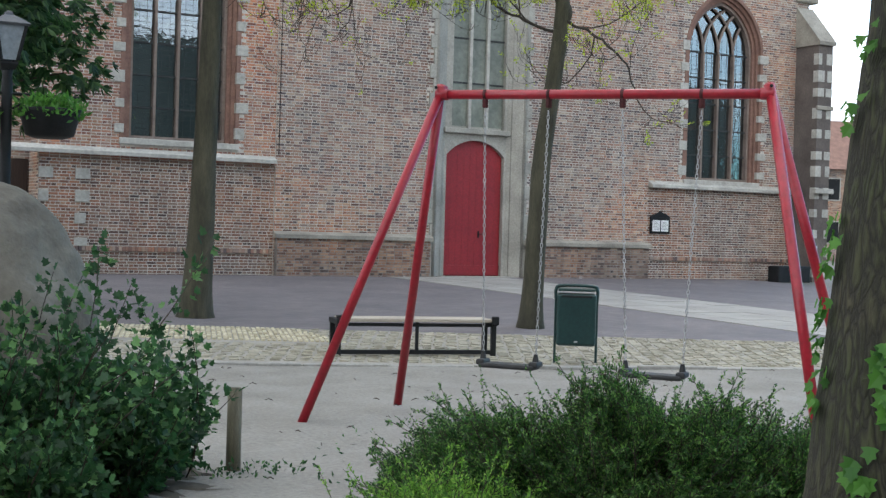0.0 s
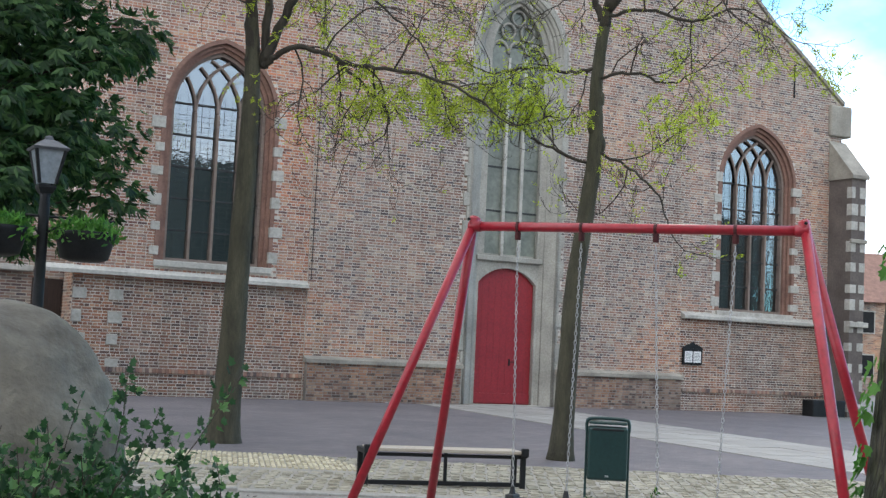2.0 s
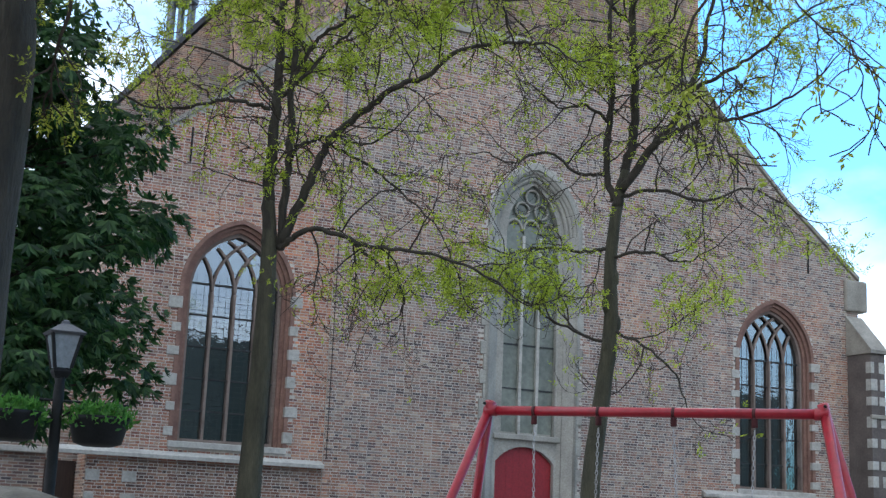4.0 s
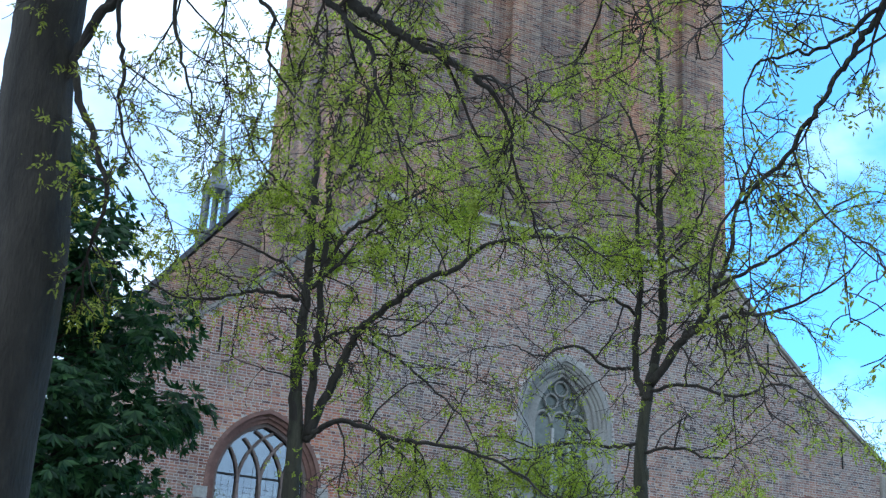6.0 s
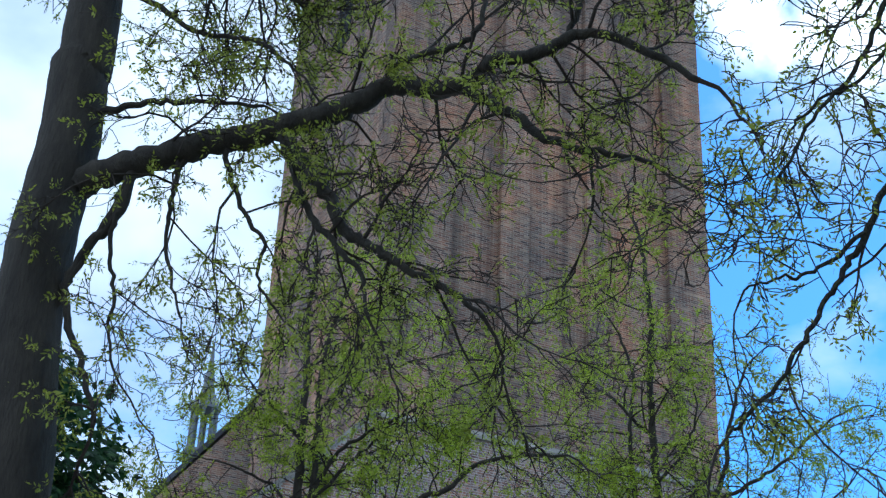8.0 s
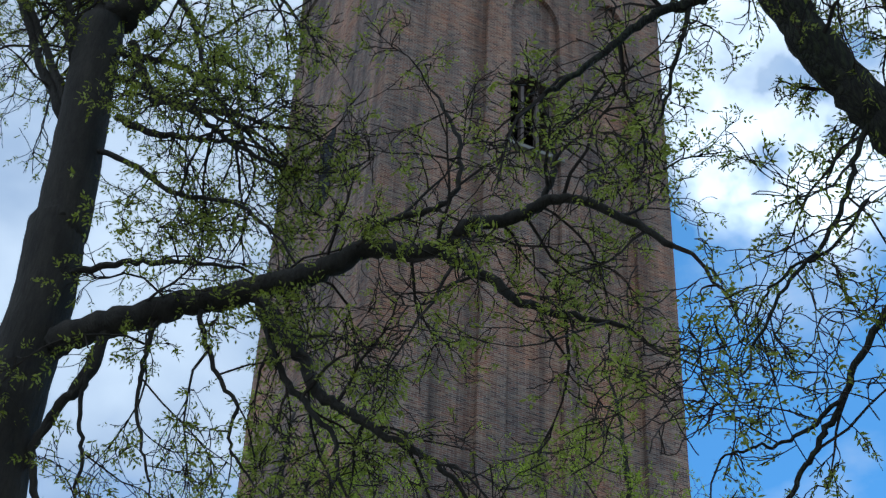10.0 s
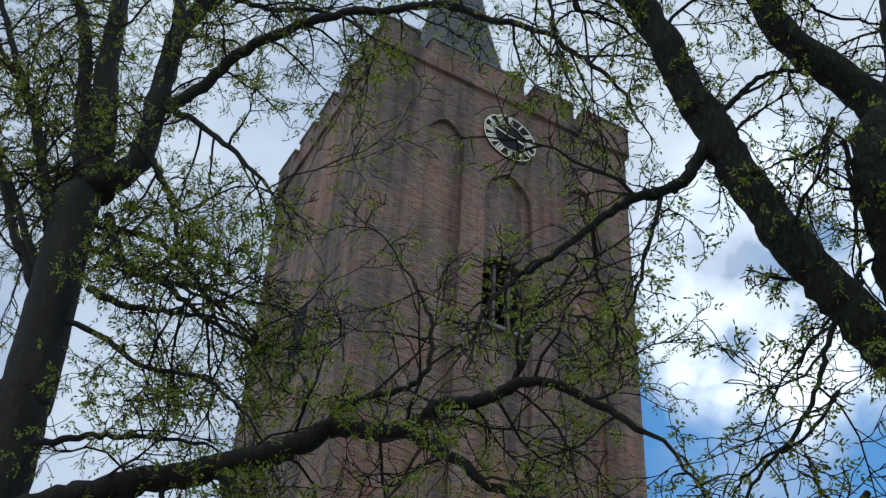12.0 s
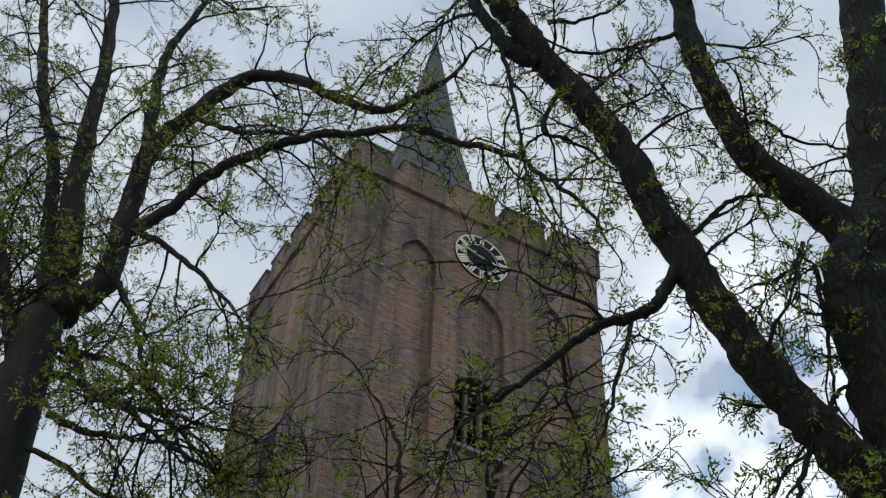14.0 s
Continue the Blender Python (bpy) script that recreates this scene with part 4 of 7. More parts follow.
for cx_, rr_ in ((17.62, 0.24), (18.15, 0.26), (18.68, 0.24)):
    pts = [(cx_ + rr_ * math.cos(q), DOOR_Y + 0.10, 9.47 + rr_ * 1.3 * math.sin(q)) for q in [math.pi * k / 10 for k in range(11)]]
    tv, tf = [], []
    sweep(pts, [0.04] * len(pts), 6, tv, tf)
    subraw("tracery_arch", tv, tf, M_PORTAL, "", True, portal)
for cx_, cz_ in ((17.86, 10.07), (18.44, 10.07), (18.15, 10.44)):
    pts = [(cx_ + 0.2 * math.cos(q), DOOR_Y + 0.10, cz_ + 0.2 * math.sin(q)) for q in [2 * math.pi * k / 14 for k in range(15)]]
    tv, tf = [], []
    sweep(pts, [0.035] * len(pts), 6, tv, tf)
    subraw("tracery_circle", tv, tf, M_PORTAL, "", True, portal)

# door of upright boards
door = sub("church_door", slab(segmental(18.09, 0.88, 0.30, 3.42, 0.41), [], DOOR_Y + 0.14, DOOR_Y + 0.20), M_DOORRED, "dark red painted plank door with a curved head")
for k in range(9):
    x0 = 17.23 + 1.72 * k / 9
    x1 = 17.23 + 1.72 * (k + 1) / 9
    R_ = (0.85 ** 2 + 0.42 ** 2) / 0.84
    top = lambda x: 3.84 - R_ + math.sqrt(max(R_ * R_ - (x - 18.09) ** 2, 0))
    sub("plank", slab([(x0 + 0.002, 0.32), (x1 - 0.002, 0.32), (x1 - 0.002, top(x1) - 0.01), (x0 + 0.002, top(x0) - 0.01)], [], DOOR_Y + 0.115, DOOR_Y + 0.139), M_DOORRED, parent=door)
sub("kick_board", boxes((17.23, 18.95, DOOR_Y + 0.095, DOOR_Y + 0.114, 0.32, 0.58), bevel=0.006), M_DOORRED, parent=door)
bm = boxes((18.28, 18.32, DOOR_Y + 0.085, DOOR_Y + 0.114, 1.30, 1.48), bevel=0.005)
rod(bm, (18.30, DOOR_Y + 0.06, 1.40), (18.42, DOOR_Y + 0.06, 1.40), 0.012)
rod(bm, (18.30, DOOR_Y + 0.06, 1.40), (18.30, DOOR_Y + 0.10, 1.40), 0.012)
sub("door_handle", bm, M_IRON, "black iron latch", parent=door)
sub("threshold", boxes((16.95, 19.2, FRONT - 0.18, DOOR_Y + 0.1, 0.1, 0.30), bevel=0.02), M_PORTAL, "worn stone doorstep")

# ---- gable copings, kneelers, buttress, roofs ----
def coping(x0, z0, x1, z1):
    d = 0.12
    vs_ = []
    for x, z in ((x0, z0), (x1, z1)):
        for y, h in ((AISLE - 0.10, 0.0), (AISLE - 0.10, d), (AISLE + 0.9, d), (AISLE + 0.9, 0.0)):
            vs_.append((x, y, z + h))
    sub_f = [(0, 1, 2, 3), (7, 6, 5, 4), (0, 4, 5, 1), (1, 5, 6, 2), (2, 6, 7, 3), (3, 7, 4, 0)]
    subraw("coping", vs_, sub_f, M_CAP, "weathered stone coping")


for a, b in zip(right_outline[2:], right_outline[3:]):
    coping(b[0] + (0.02 if b[0] == TX1 else 0), b[1] + 0.005, a[0], a[1] + 0.005)
for a, b in zip(left_outline[2:], left_outline[3:]):
    coping(b[0], b[1] + 0.005, a[0] - (0.02 if a[0] == TX0 else 0), a[1] + 0.005)
sub("kneeler", boxes((28.9, 29.75, AISLE - 0.12, AISLE + 0.9, 8.55, 9.50), bevel=0.06), M_CAP, "stone kneeler")
bt = sub("buttress", boxes((29.0, 29.55, 29.1, AISLE - 0.001, -0.1, 7.2)), M_DARKWALL, "brick buttress with pale corner stones and sloping top")
vs_ = [(28.95, 29.02, 7.2), (29.61, 29.02, 7.2), (29.61, AISLE, 7.2), (28.95, AISLE, 7.2), (28.95, 29.02, 7.3), (29.61, 29.02, 7.3), (29.61, AISLE, 8.4), (28.95, AISLE, 8.4)]
subraw("weathering", vs_, [(3, 2, 1, 0), (4, 5, 6, 7), (0, 1, 5, 4), (1, 2, 6, 5), (2, 3, 7, 6), (3, 0, 4, 7)], M_CAP, "sloping stone top", parent=bt)
zq = 0.4
while zq < 6.9:
    h = rng.uniform(0.22, 0.34)
    for xa, w in ((29.0, rng.uniform(0.10, 0.24)), (29.55, -rng.uniform(0.10, 0.24))):
        sub("quoin", boxes((min(xa, xa + w) - 0.008, max(xa, xa + w) + 0.008, 29.088, 29.3, zq, zq + h), bevel=0.01), M_STONE, "pale stone block", parent=bt)
    zq += h + rng.uniform(0.16, 0.4)
sub("drip_ledge", boxes((28.92, 29.65, 28.98, 29.12, 2.85, 3.0), bevel=0.02), M_STONE, parent=bt)
sub("drip_ledge", boxes((28.95, 29.6, 29.04, 29.12, 5.3, 5.42), bevel=0.02), M_CAP, parent=bt)
zq = 0.9
while zq < 2.7:
    h = rng.uniform(0.18, 0.26)
    for xq in (6.9, 7.7):
        sub("quoin", boxes((xq, xq + rng.uniform(0.22, 0.34), AISLE - 0.03, AISLE + 0.1, zq, zq + h), bevel=0.01), M_STONE, "pale stone block")
    zq += h + rng.uniform(0.24, 0.36)
# flank walls and roofs behind
sub("flank_facing", boxes((6.875, 6.897, AISLE + 0.004, AISLE + 0.8, -0.1, 9.3)), M_BRICKWORK)
sub("flank_wall", boxes((6.9, 7.7, AISLE + 0.801, 92, -0.1, 9.5)), M_BRICKWORK)
sub("flank_wall", boxes((28.65, 29.45, AISLE + 0.801, 92, -0.1, 9.4)), M_BRICKWORK)
sub("return_wall", boxes((-6, 6.895, AISLE + 0.9, AISLE + 1.6, -0.1, 4.6)), M_BRICKWORK, "low brick wall beside the aisle")
sub("drip_ledge", boxes((-6, 6.19, AISLE + 0.74, AISLE + 0.899, 2.93, 3.07), bevel=0.02), M_STONE)


# dark panel put where the wall steps back into shadow at the corner
sub("shadowed_gap_panel", boxes((6.2, 6.86, AISLE + 0.82, AISLE + 0.897, 0.2, 2.8), bevel=0.01), M_GAP, "dark brown panel standing for a shadowed gap in the low wall")


def roof(name, pts, thick, label):
    bm = bmesh.new()
    top = [bm.verts.new(p) for p in pts]
    f = bm.faces.new(top)
    made = bmesh.ops.extrude_face_region(bm, geom=[f])
    bmesh.ops.translate(bm, verts=[g for g in made["geom"] if isinstance(g, bmesh.types.BMVert)], vec=(0, 0, -thick))
    bmesh.ops.recalc_face_normals(bm, faces=bm.faces[:])
    sub(name, bm, M_SLATE, label)


BACK = 41.2
roof("aisle_roof", [(6.7, AISLE + 0.85, 9.3), (TX0 + 0.1, AISLE + 0.85, 13.55), (TX0 + 0.1, BACK + 0.1, 13.55), (6.7, BACK + 0.1, 9.3)], 0.2, "slate aisle roof")
roof("aisle_roof", [(TX1 - 0.1, AISLE + 0.85, 13.55), (29.6, AISLE + 0.85, 9.2), (29.6, BACK + 0.1, 9.2), (TX1 - 0.1, BACK + 0.1, 13.55)], 0.2, "slate aisle roof")
sub("nave_gable", slab([(6.9, 9.0), (29.1, 9.0), (29.1, 11.2), (18.0, 25.0), (6.9, 11.2)], [], BACK + 0.1, BACK + 0.7), M_BRICKWORK)
roof("nave_roof", [(6.4, BACK + 0.05, 10.9), (18.0, BACK + 0.05, 25.5), (18.0, 92, 25.5), (6.4, 92, 10.9)], 0.25, "steep dark slate nave roof")
roof("nave_roof", [(29.6, 92, 10.9), (18.0, 92, 25.5), (18.0, BACK + 0.05, 25.5), (29.6, BACK + 0.05, 10.9)], 0.25, "steep dark slate nave roof")
# ridge turret
TUR = (18.0, 66.4)
tv, tf = [], []
lathe([(0.85, 23.8), (0.85, 25.6), (0.95, 25.7), (0.95, 25.85), (0.7, 25.9)], 8, tv, tf, TUR)
turret = subraw("ridge_turret", tv, tf, M_LEAD, "open lead-covered ridge turret")
for k in range(8):
    q = 2 * math.pi * (k + 0.5) / 8
    px, py = TUR[0] + 0.64 * math.cos(q), TUR[1] + 0.64 * math.sin(q)
    sub("turret_post", rod(bmesh.new(), (px, py, 25.85), (px, py, 28.3), 0.10, sides=6), M_LEAD, parent=turret)
tv, tf = [], []
lathe([(0.85, 28.2), (0.85, 28.4), (0.4, 29.2), (0.28, 29.8), (0.33, 29.9), (0.17, 30.6), (0.04, 32.2)], 8, tv, tf, TUR)
subraw("turret_cap", tv, tf, M_LEAD, "", False, turret)

# notice board on the wall
board = thing("notice_board", (24.02, AISLE - 0.02, 1.55), "black notice board with two white sheets on the wall", "notice board")
part("board", boxes((-0.34, 0.34, -0.055, 0.0, 0.0, 0.45), bevel=0.01), M_IRON, board)
part("board_crest", slab([(-0.36, 0.45), (0.36, 0.45), (0.18, 0.55), (0.08, 0.57), (0.0, 0.63), (-0.08, 0.57), (-0.18, 0.55)], [], -0.06, 0.0), M_IRON, board)
for x in (-0.28, 0.02):
    leaf_sheet = part("notice_sheet", boxes((x, x + 0.26, -0.062, -0.056, 0.06, 0.37)), M_PAPER, board, "white printed sheet")
    for k in range(6):
        part("text_bar", boxes((x + 0.03, x + 0.23 - 0.03 * (k % 3), -0.065, -0.0625, 0.11 + 0.04 * k, 0.122 + 0.04 * k)), M_INK, leaf_sheet)

# lightning conductor down the joint between tower and aisle
bm = rod(bmesh.new(), (12.50, AISLE - 0.05, 3.14), (12.50, AISLE - 0.05, 14.2), 0.008, sides=6)
for k in range(5):
    box(bm, 12.485, 12.515, AISLE - 0.05, AISLE + 0.0, 3.6 + 2.4 * k, 3.63 + 2.4 * k)
sub("lightning_conductor", bm, M_IRON, "thin dark conductor down the wall")

# wall anchors
for x, z0, z1 in ((27.5, 9.5, 10.5), (24.87, 11.85, 12.8), (8.65, 9.8, 10.65)):
    sub("wall_anchor", boxes((x - 0.02, x + 0.02, AISLE - 0.05, AISLE - 0.018, z0, z1), bevel=0.006), M_IRON, "black iron wall anchor")

# ---- playground ----
def swing():
    """A-frame swing with two rubber seats on chains."""
    L, R = Vector((5.135, 9.045, 2.53)), Vector((6.59, 7.125, 2.505))
    b = (R - L).normalized()
    sw = thing("swing", (5.8, 8.1, 0), "red steel swing frame with two black rubber seats", "swing")
    inv = sw.matrix_world.inverted()

    def add(name, bm, mat, label="", parent=None, smooth=True):
        bmesh.ops.transform(bm, matrix=inv, verts=bm.verts[:])
        return part(name, bm, mat, parent or sw, label, smooth)

    add("top_beam", rod(bmesh.new(), L - b * 0.03, R + b * 0.03, 0.036, sides=20), M_REDPAINT, "red painted steel tube")
    for top, feet in ((L, ((4.17, 9.46, -0.05), (5.38, 10.17, -0.05))), (R, ((6.30, 6.155, -0.05), (7.515, 6.96, -0.05)))):
        side = -b if top is L else b
        for k, f in enumerate(feet):
            f = Vector(f)
            start = top + side * 0.05 + (top - f).normalized() * 0.075
            add("leg", rod(bmesh.new(), f, start, 0.036, sides=18), M_REDPAINT, "red painted steel tube")
        bm = bmesh.new()
        rod(bm, top - side * 0.02, top + side * 0.075, 0.043, sides=16)
        add("clamp", bm, M_REDPAINT)
        p = Vector((b.y, -b.x, 0))
        for s in (-1, 1):
            bm = rod(bmesh.new(), top + side * 0.06 + p * s * 0.05 + Vector((0, 0, 0.05)), top + side * 0.06 + p * s * 0.065 + Vector((0, 0, 0.05)), 0.012, sides=8)
            add("bolt", bm, M_IRON)

    def chain(top, low):
        """Links, alternately turned, from top to low."""
        vs_, fs_ = [], []
        d = low - top
        n = int(d.length / 0.034)
        quat = d.to_track_quat("Z", "Y").to_matrix().to_4x4()
        for k in range(n):
            m = Matrix.Translation(top + d * (k + 0.5) / n) @ quat @ Matrix.Rotation(radians(90 * (k % 2)), 4, "Z")
            loop = [m @ Vector((0.009 * math.cos(q), 0, 0.021 * math.sin(q))) for q in [2 * math.pi * j / 8 for j in range(9)]]
            sweep(loop, [0.0034] * 9, 4, vs_, fs_, False)
        return vs_, fs_

    for fr in ((0.135, 0.345), (0.58, 0.82)):
        ends = []
        for s in fr:
            top = L + (R - L) * s
            bm = bmesh.new()
            rod(bm, top - b * 0.012, top + b * 0.012, 0.0385, sides=14)
            box(bm, top.x - 0.018, top.x + 0.018, top.y - 0.018, top.y + 0.018, top.z - 0.10, top.z - 0.03, 0.006)
            add("hanger", bm, M_HANGER, "dark red swivel hanger")
            ends.append(top)
        mid = (ends[0] + ends[1]) / 2
        gap = 0.42
        seat_z = 0.485
        lows = [mid - b * gap / 2, mid + b * gap / 2]
        lows = [Vector((v.x, v.y, seat_z + 0.08)) for v in lows]
        for t_, l_ in zip(ends, lows):
            vs_, fs_ = chain(t_ + Vector((0, 0, -0.12)), l_)
            ob = raw("chain", [inv @ v for v in vs_], fs_, M_CHAIN, sw, "galvanised link chain")
            tagged(ob, kind="stuff")
        bm = bmesh.new()
        ang = math.degrees(math.atan2(b.y, b.x))
        box(bm, -0.22, 0.22, -0.085, 0.085, -0.018, 0.018, 0.015)
        for s in (-1, 1):
            box(bm, s * 0.21 - 0.035, s * 0.21 + 0.035, -0.075, 0.075, 0.0, 0.045, 0.015)
            rod(bm, (s * 0.21, 0, 0.03), (s * 0.21, 0, 0.10), 0.028, 0.014, 10)
        bmesh.ops.transform(bm, matrix=pose(mid.x, mid.y, seat_z, 0, 0, ang), verts=bm.verts[:])
        add("seat", bm, M_RUBBER, "black rubber swing seat", smooth=False)


swing()


def bench():
    a, c = Vector((6.62, 13.98, 0)), Vector((8.43, 13.54, 0))
    ang = math.degrees(math.atan2(c.y - a.y, c.x - a.x))
    z = lift(7.5, 13.8) - 0.025
    bn = thing("bench", (*((a + c) / 2).xy, z), "backless park bench with pale planks on a black frame", "bench", turn=ang)
    h = (c - a).length / 2
    for y in (-0.02, 0.20):
        part("plank", boxes((-h + 0.02, h - 0.02, y, y + 0.19, 0.425, 0.465), bevel=0.008), M_PLANK, bn, "weathered pale plank")
    for x in (-h, h):
        bm = bmesh.new()
        box(bm, x - 0.03, x + 0.03, 0.0, 0.06, 0, 0.42, 0.008)
        box(bm, x - 0.03, x + 0.03, 0.34, 0.40, 0, 0.42, 0.008)
        box(bm, x - 0.035, x + 0.035, -0.05, 0.44, 0.39, 0.45, 0.01)
        box(bm, x - 0.04, x + 0.04, -0.07, 0.0, 0.40, 0.50, 0.012)
        part("end_frame", bm, M_IRON, bn, "black steel end frame")
    part("stretcher", boxes((-h, h, 0.02, 0.06, 0.05, 0.10), bevel=0.006), M_IRON, bn)
    part("stretcher", boxes((-h, h, 0.02, 0.05, 0.37, 0.41), bevel=0.006), M_IRON, bn)
    part("middle_strut", boxes((-0.018, 0.018, 0.02, 0.06, 0.08, 0.42), bevel=0.004), M_IRON, bn)


bench()


def litter_bin():
    bn = thing("litter_bin", (9.06, 12.78, -0.055), "dark green steel litter bin on two legs", "litter bin", turn=-34)
    w, d = 0.225, 0.14
    bm = boxes((-w, w, -d, d, 0.26, 0.86), bevel=0.03)
    part("body", bm, M_BIN, bn, smooth=False)
    # black strip laid on the closed body stands for the slot's shade
    part("opening", boxes((-w + 0.05, w - 0.05, -d - 0.004, -d + 0.05, 0.815, 0.84)), M_IRON, bn, "black strip standing for the shaded slot under the hood")
    for s in (-1, 1):
        part("leg", boxes((s * (w + 0.012) - 0.014, s * (w + 0.012) + 0.014, -0.03, 0.03, -0.05, 0.86), bevel=0.005), M_BIN, bn)
    pts = [(-w - 0.012, 0, 0.80), (-w - 0.012, 0, 0.90), (-w + 0.05, 0, 0.945), (w - 0.05, 0, 0.945), (w + 0.012, 0, 0.90), (w + 0.012, 0, 0.80)]
    hv, hf = [], []
    sweep(curve_points(pts, 4), [0.02] * 21, 8, hv, hf)
    raw("hoop", hv, hf, M_BIN, bn, "", True)
    part("hood", boxes((-w + 0.01, w - 0.01, -d, d, 0.885, 0.92), bevel=0.015), M_BIN, bn)
    part("fire_plate", boxes((-0.02, 0.02, -d - 0.006, -d - 0.001, 0.30, 0.32)), M_CHAIN, bn)


litter_bin()


def wooden_post(x, y, h, r):
    bm = bmesh.new()
    bmesh.ops.create_cone(bm, cap_ends=True, segments=18, radius1=r, radius2=r * 0.97, depth=h + 0.2, matrix=Matrix.Translation((0, 0, h / 2 - 0.1)))
    bmesh.ops.bevel(bm, geom=[e for e in bm.edges if all(v.co.z > h - 0.01 for v in e.verts)], offset=0.008, segments=2, affect="EDGES")
    ob = part("wooden_post", bm, M_POST, None, "", True)
    ob.location = (x, y, 0)
    tagged(ob, "short grey round wooden post in the sand", "post")


wooden_post(2.99, 7.76, 0.50, 0.046)


def boulder():
    bm = bmesh.new()
    bmesh.ops.create_icosphere(bm, subdivisions=5, radius=1.0)
    for v in bm.verts:
        p = v.co.copy()
        k = 1 + 0.10 * noise.noise(p * 1.3) + 0.04 * noise.noise(p * 3.5 + Vector((5, 0, 0))) + 0.012 * noise.noise(p * 11)
        q = Vector((math.copysign(abs(p.x) ** 0.8, p.x), math.copysign(abs(p.y) ** 0.85, p.y), math.copysign(abs(p.z) ** 0.85, p.z)))
        v.co = Vector((q.x * 1.55, q.y * 1.0, q.z * 1.25)) * k
    ob = part("boulder", bm, M_ROCK, None, "", True)
    ob.matrix_world = pose(1.70, 11.85, 0.60, 0, 0, -12)
    tagged(ob, "big rounded grey boulder with pale stains", "boulder")


boulder()


def street_lamp():
    base = (3.0, 14.55, lift(3.0, 14.55))
    lp = thing("street_lamp", base, "black cast-iron street lamp with a tapered glass lantern", "street lamp")
    v_, f_ = [], []
    lathe([(0.14, -0.05), (0.14, 0.12), (0.10, 0.2), (0.095, 0.8), (0.075, 0.9), (0.062, 1.0), (0.055, 2.75), (0.06, 2.80), (0.05, 2.95), (0.07, 3.05)], 16, v_, f_)
    raw("post", v_, f_, M_IRON, lp, "", True)
    z0, z1 = 3.10, 3.47
    r0, r1 = 0.085, 0.155
    for k in range(4):
        q0, q1 = math.pi / 4 + math.pi / 2 * k, math.pi / 4 + math.pi / 2 * (k + 1)
        c = math.sqrt(2)
        p = [(r0 * c * math.cos(q0), r0 * c * math.sin(q0), z0), (r0 * c * math.cos(q1), r0 * c * math.sin(q1), z0), (r1 * c * math.cos(q1), r1 * c * math.sin(q1), z1), (r1 * c * math.cos(q0), r1 * c * math.sin(q0), z1)]
        inn = [(x * 0.93, y * 0.93, z) for x, y, z in p]
        raw("lantern_pane", p + inn, [(0, 1, 2, 3), (7, 6, 5, 4), (0, 4, 5, 1), (2, 6, 7, 3), (1, 5, 6, 2), (3, 7, 4, 0)], M_LAMPGLASS, lp, "frosted glass pane")
        bm = rod(bmesh.new(), Vector(p[0]), Vector(p[3]), 0.02, sides=6)
        part("lantern_bar", bm, M_IRON, lp)
    v_, f_ = [], []
    lathe([(0.25, 3.45), (0.27, 3.475), (0.12, 3.55), (0.06, 3.57), (0.05, 3.60), (0.02, 3.615)], 4, v_, f_)
    raw("lantern_roof", v_, f_, M_SLATE, lp, "grey-blue metal hood")
    v_, f_ = [], []
    lathe([(0.09, 3.0), (0.13, 3.06), (0.13, 3.085)], 4, v_, f_)
    raw("lantern_base", v_, f_, M_IRON, lp)
    bm = rod(bmesh.new(), (-0.75, 0, 2.76), (0.75, 0, 2.76), 0.014, sides=8)
    rod(bm, (-0.3, 0, 2.76), (0, 0, 2.56), 0.012, sides=8)
    rod(bm, (0.3, 0, 2.76), (0, 0, 2.56), 0.012, sides=8)
    part("basket_arm", bm, M_IRON, lp)
    return lp


lamp = street_lamp()


# ---- leaves ----
def leaf_mesh(leaves):
    """leaves: (centre, along, across, length, width), each a bent kite of four triangles."""
    vs_, fs_ = [], []
    for c, u, w, ln, wd in leaves:
        n = len(vs_)
        nrm = u.cross(w)
        vs_ += [c, c + u * ln * 0.45 + w * wd * 0.5 + nrm * wd * 0.12, c + u * ln, c + u * ln * 0.45 - w * wd * 0.5 + nrm * wd * 0.12]
        fs_ += [(n, n + 1, n + 2), (n, n + 2, n + 3)]
    return vs_, fs_


def lobed_mesh(leaves):
    """leaves: (stalk end, along, across, length, width), each a lobed blade bent along its midrib."""
    rim = [(0.0, 0.16), (0.12, 0.48), (0.34, 0.30), (0.62, 0.44), (0.66, 0.20), (1.0, 0.0)]
    vs_, fs_ = [], []
    for c, u, w, ln, wd in leaves:
        n = len(vs_)
        nrm = u.cross(w)
        vs_ += [c, c + u * ln]
        for sgn in (1, -1):
            vs_ += [c + u * ln * a + w * sgn * wd * b - nrm * wd * b * 0.3 for a, b in rim[:-1]]
        for k, first in enumerate((n + 2, n + 7)):
            ring = [n] + list(range(first, first + 5)) + [n + 1]
            fs_.append(tuple(ring if k else ring[::-1]))
    return vs_, fs_


def rand_unit(rg):
    while True:
        v = Vector((rg.uniform(-1, 1), rg.uniform(-1, 1), rg.uniform(-1, 1)))
        if 0.05 < v.length < 1:
            return v.normalized()


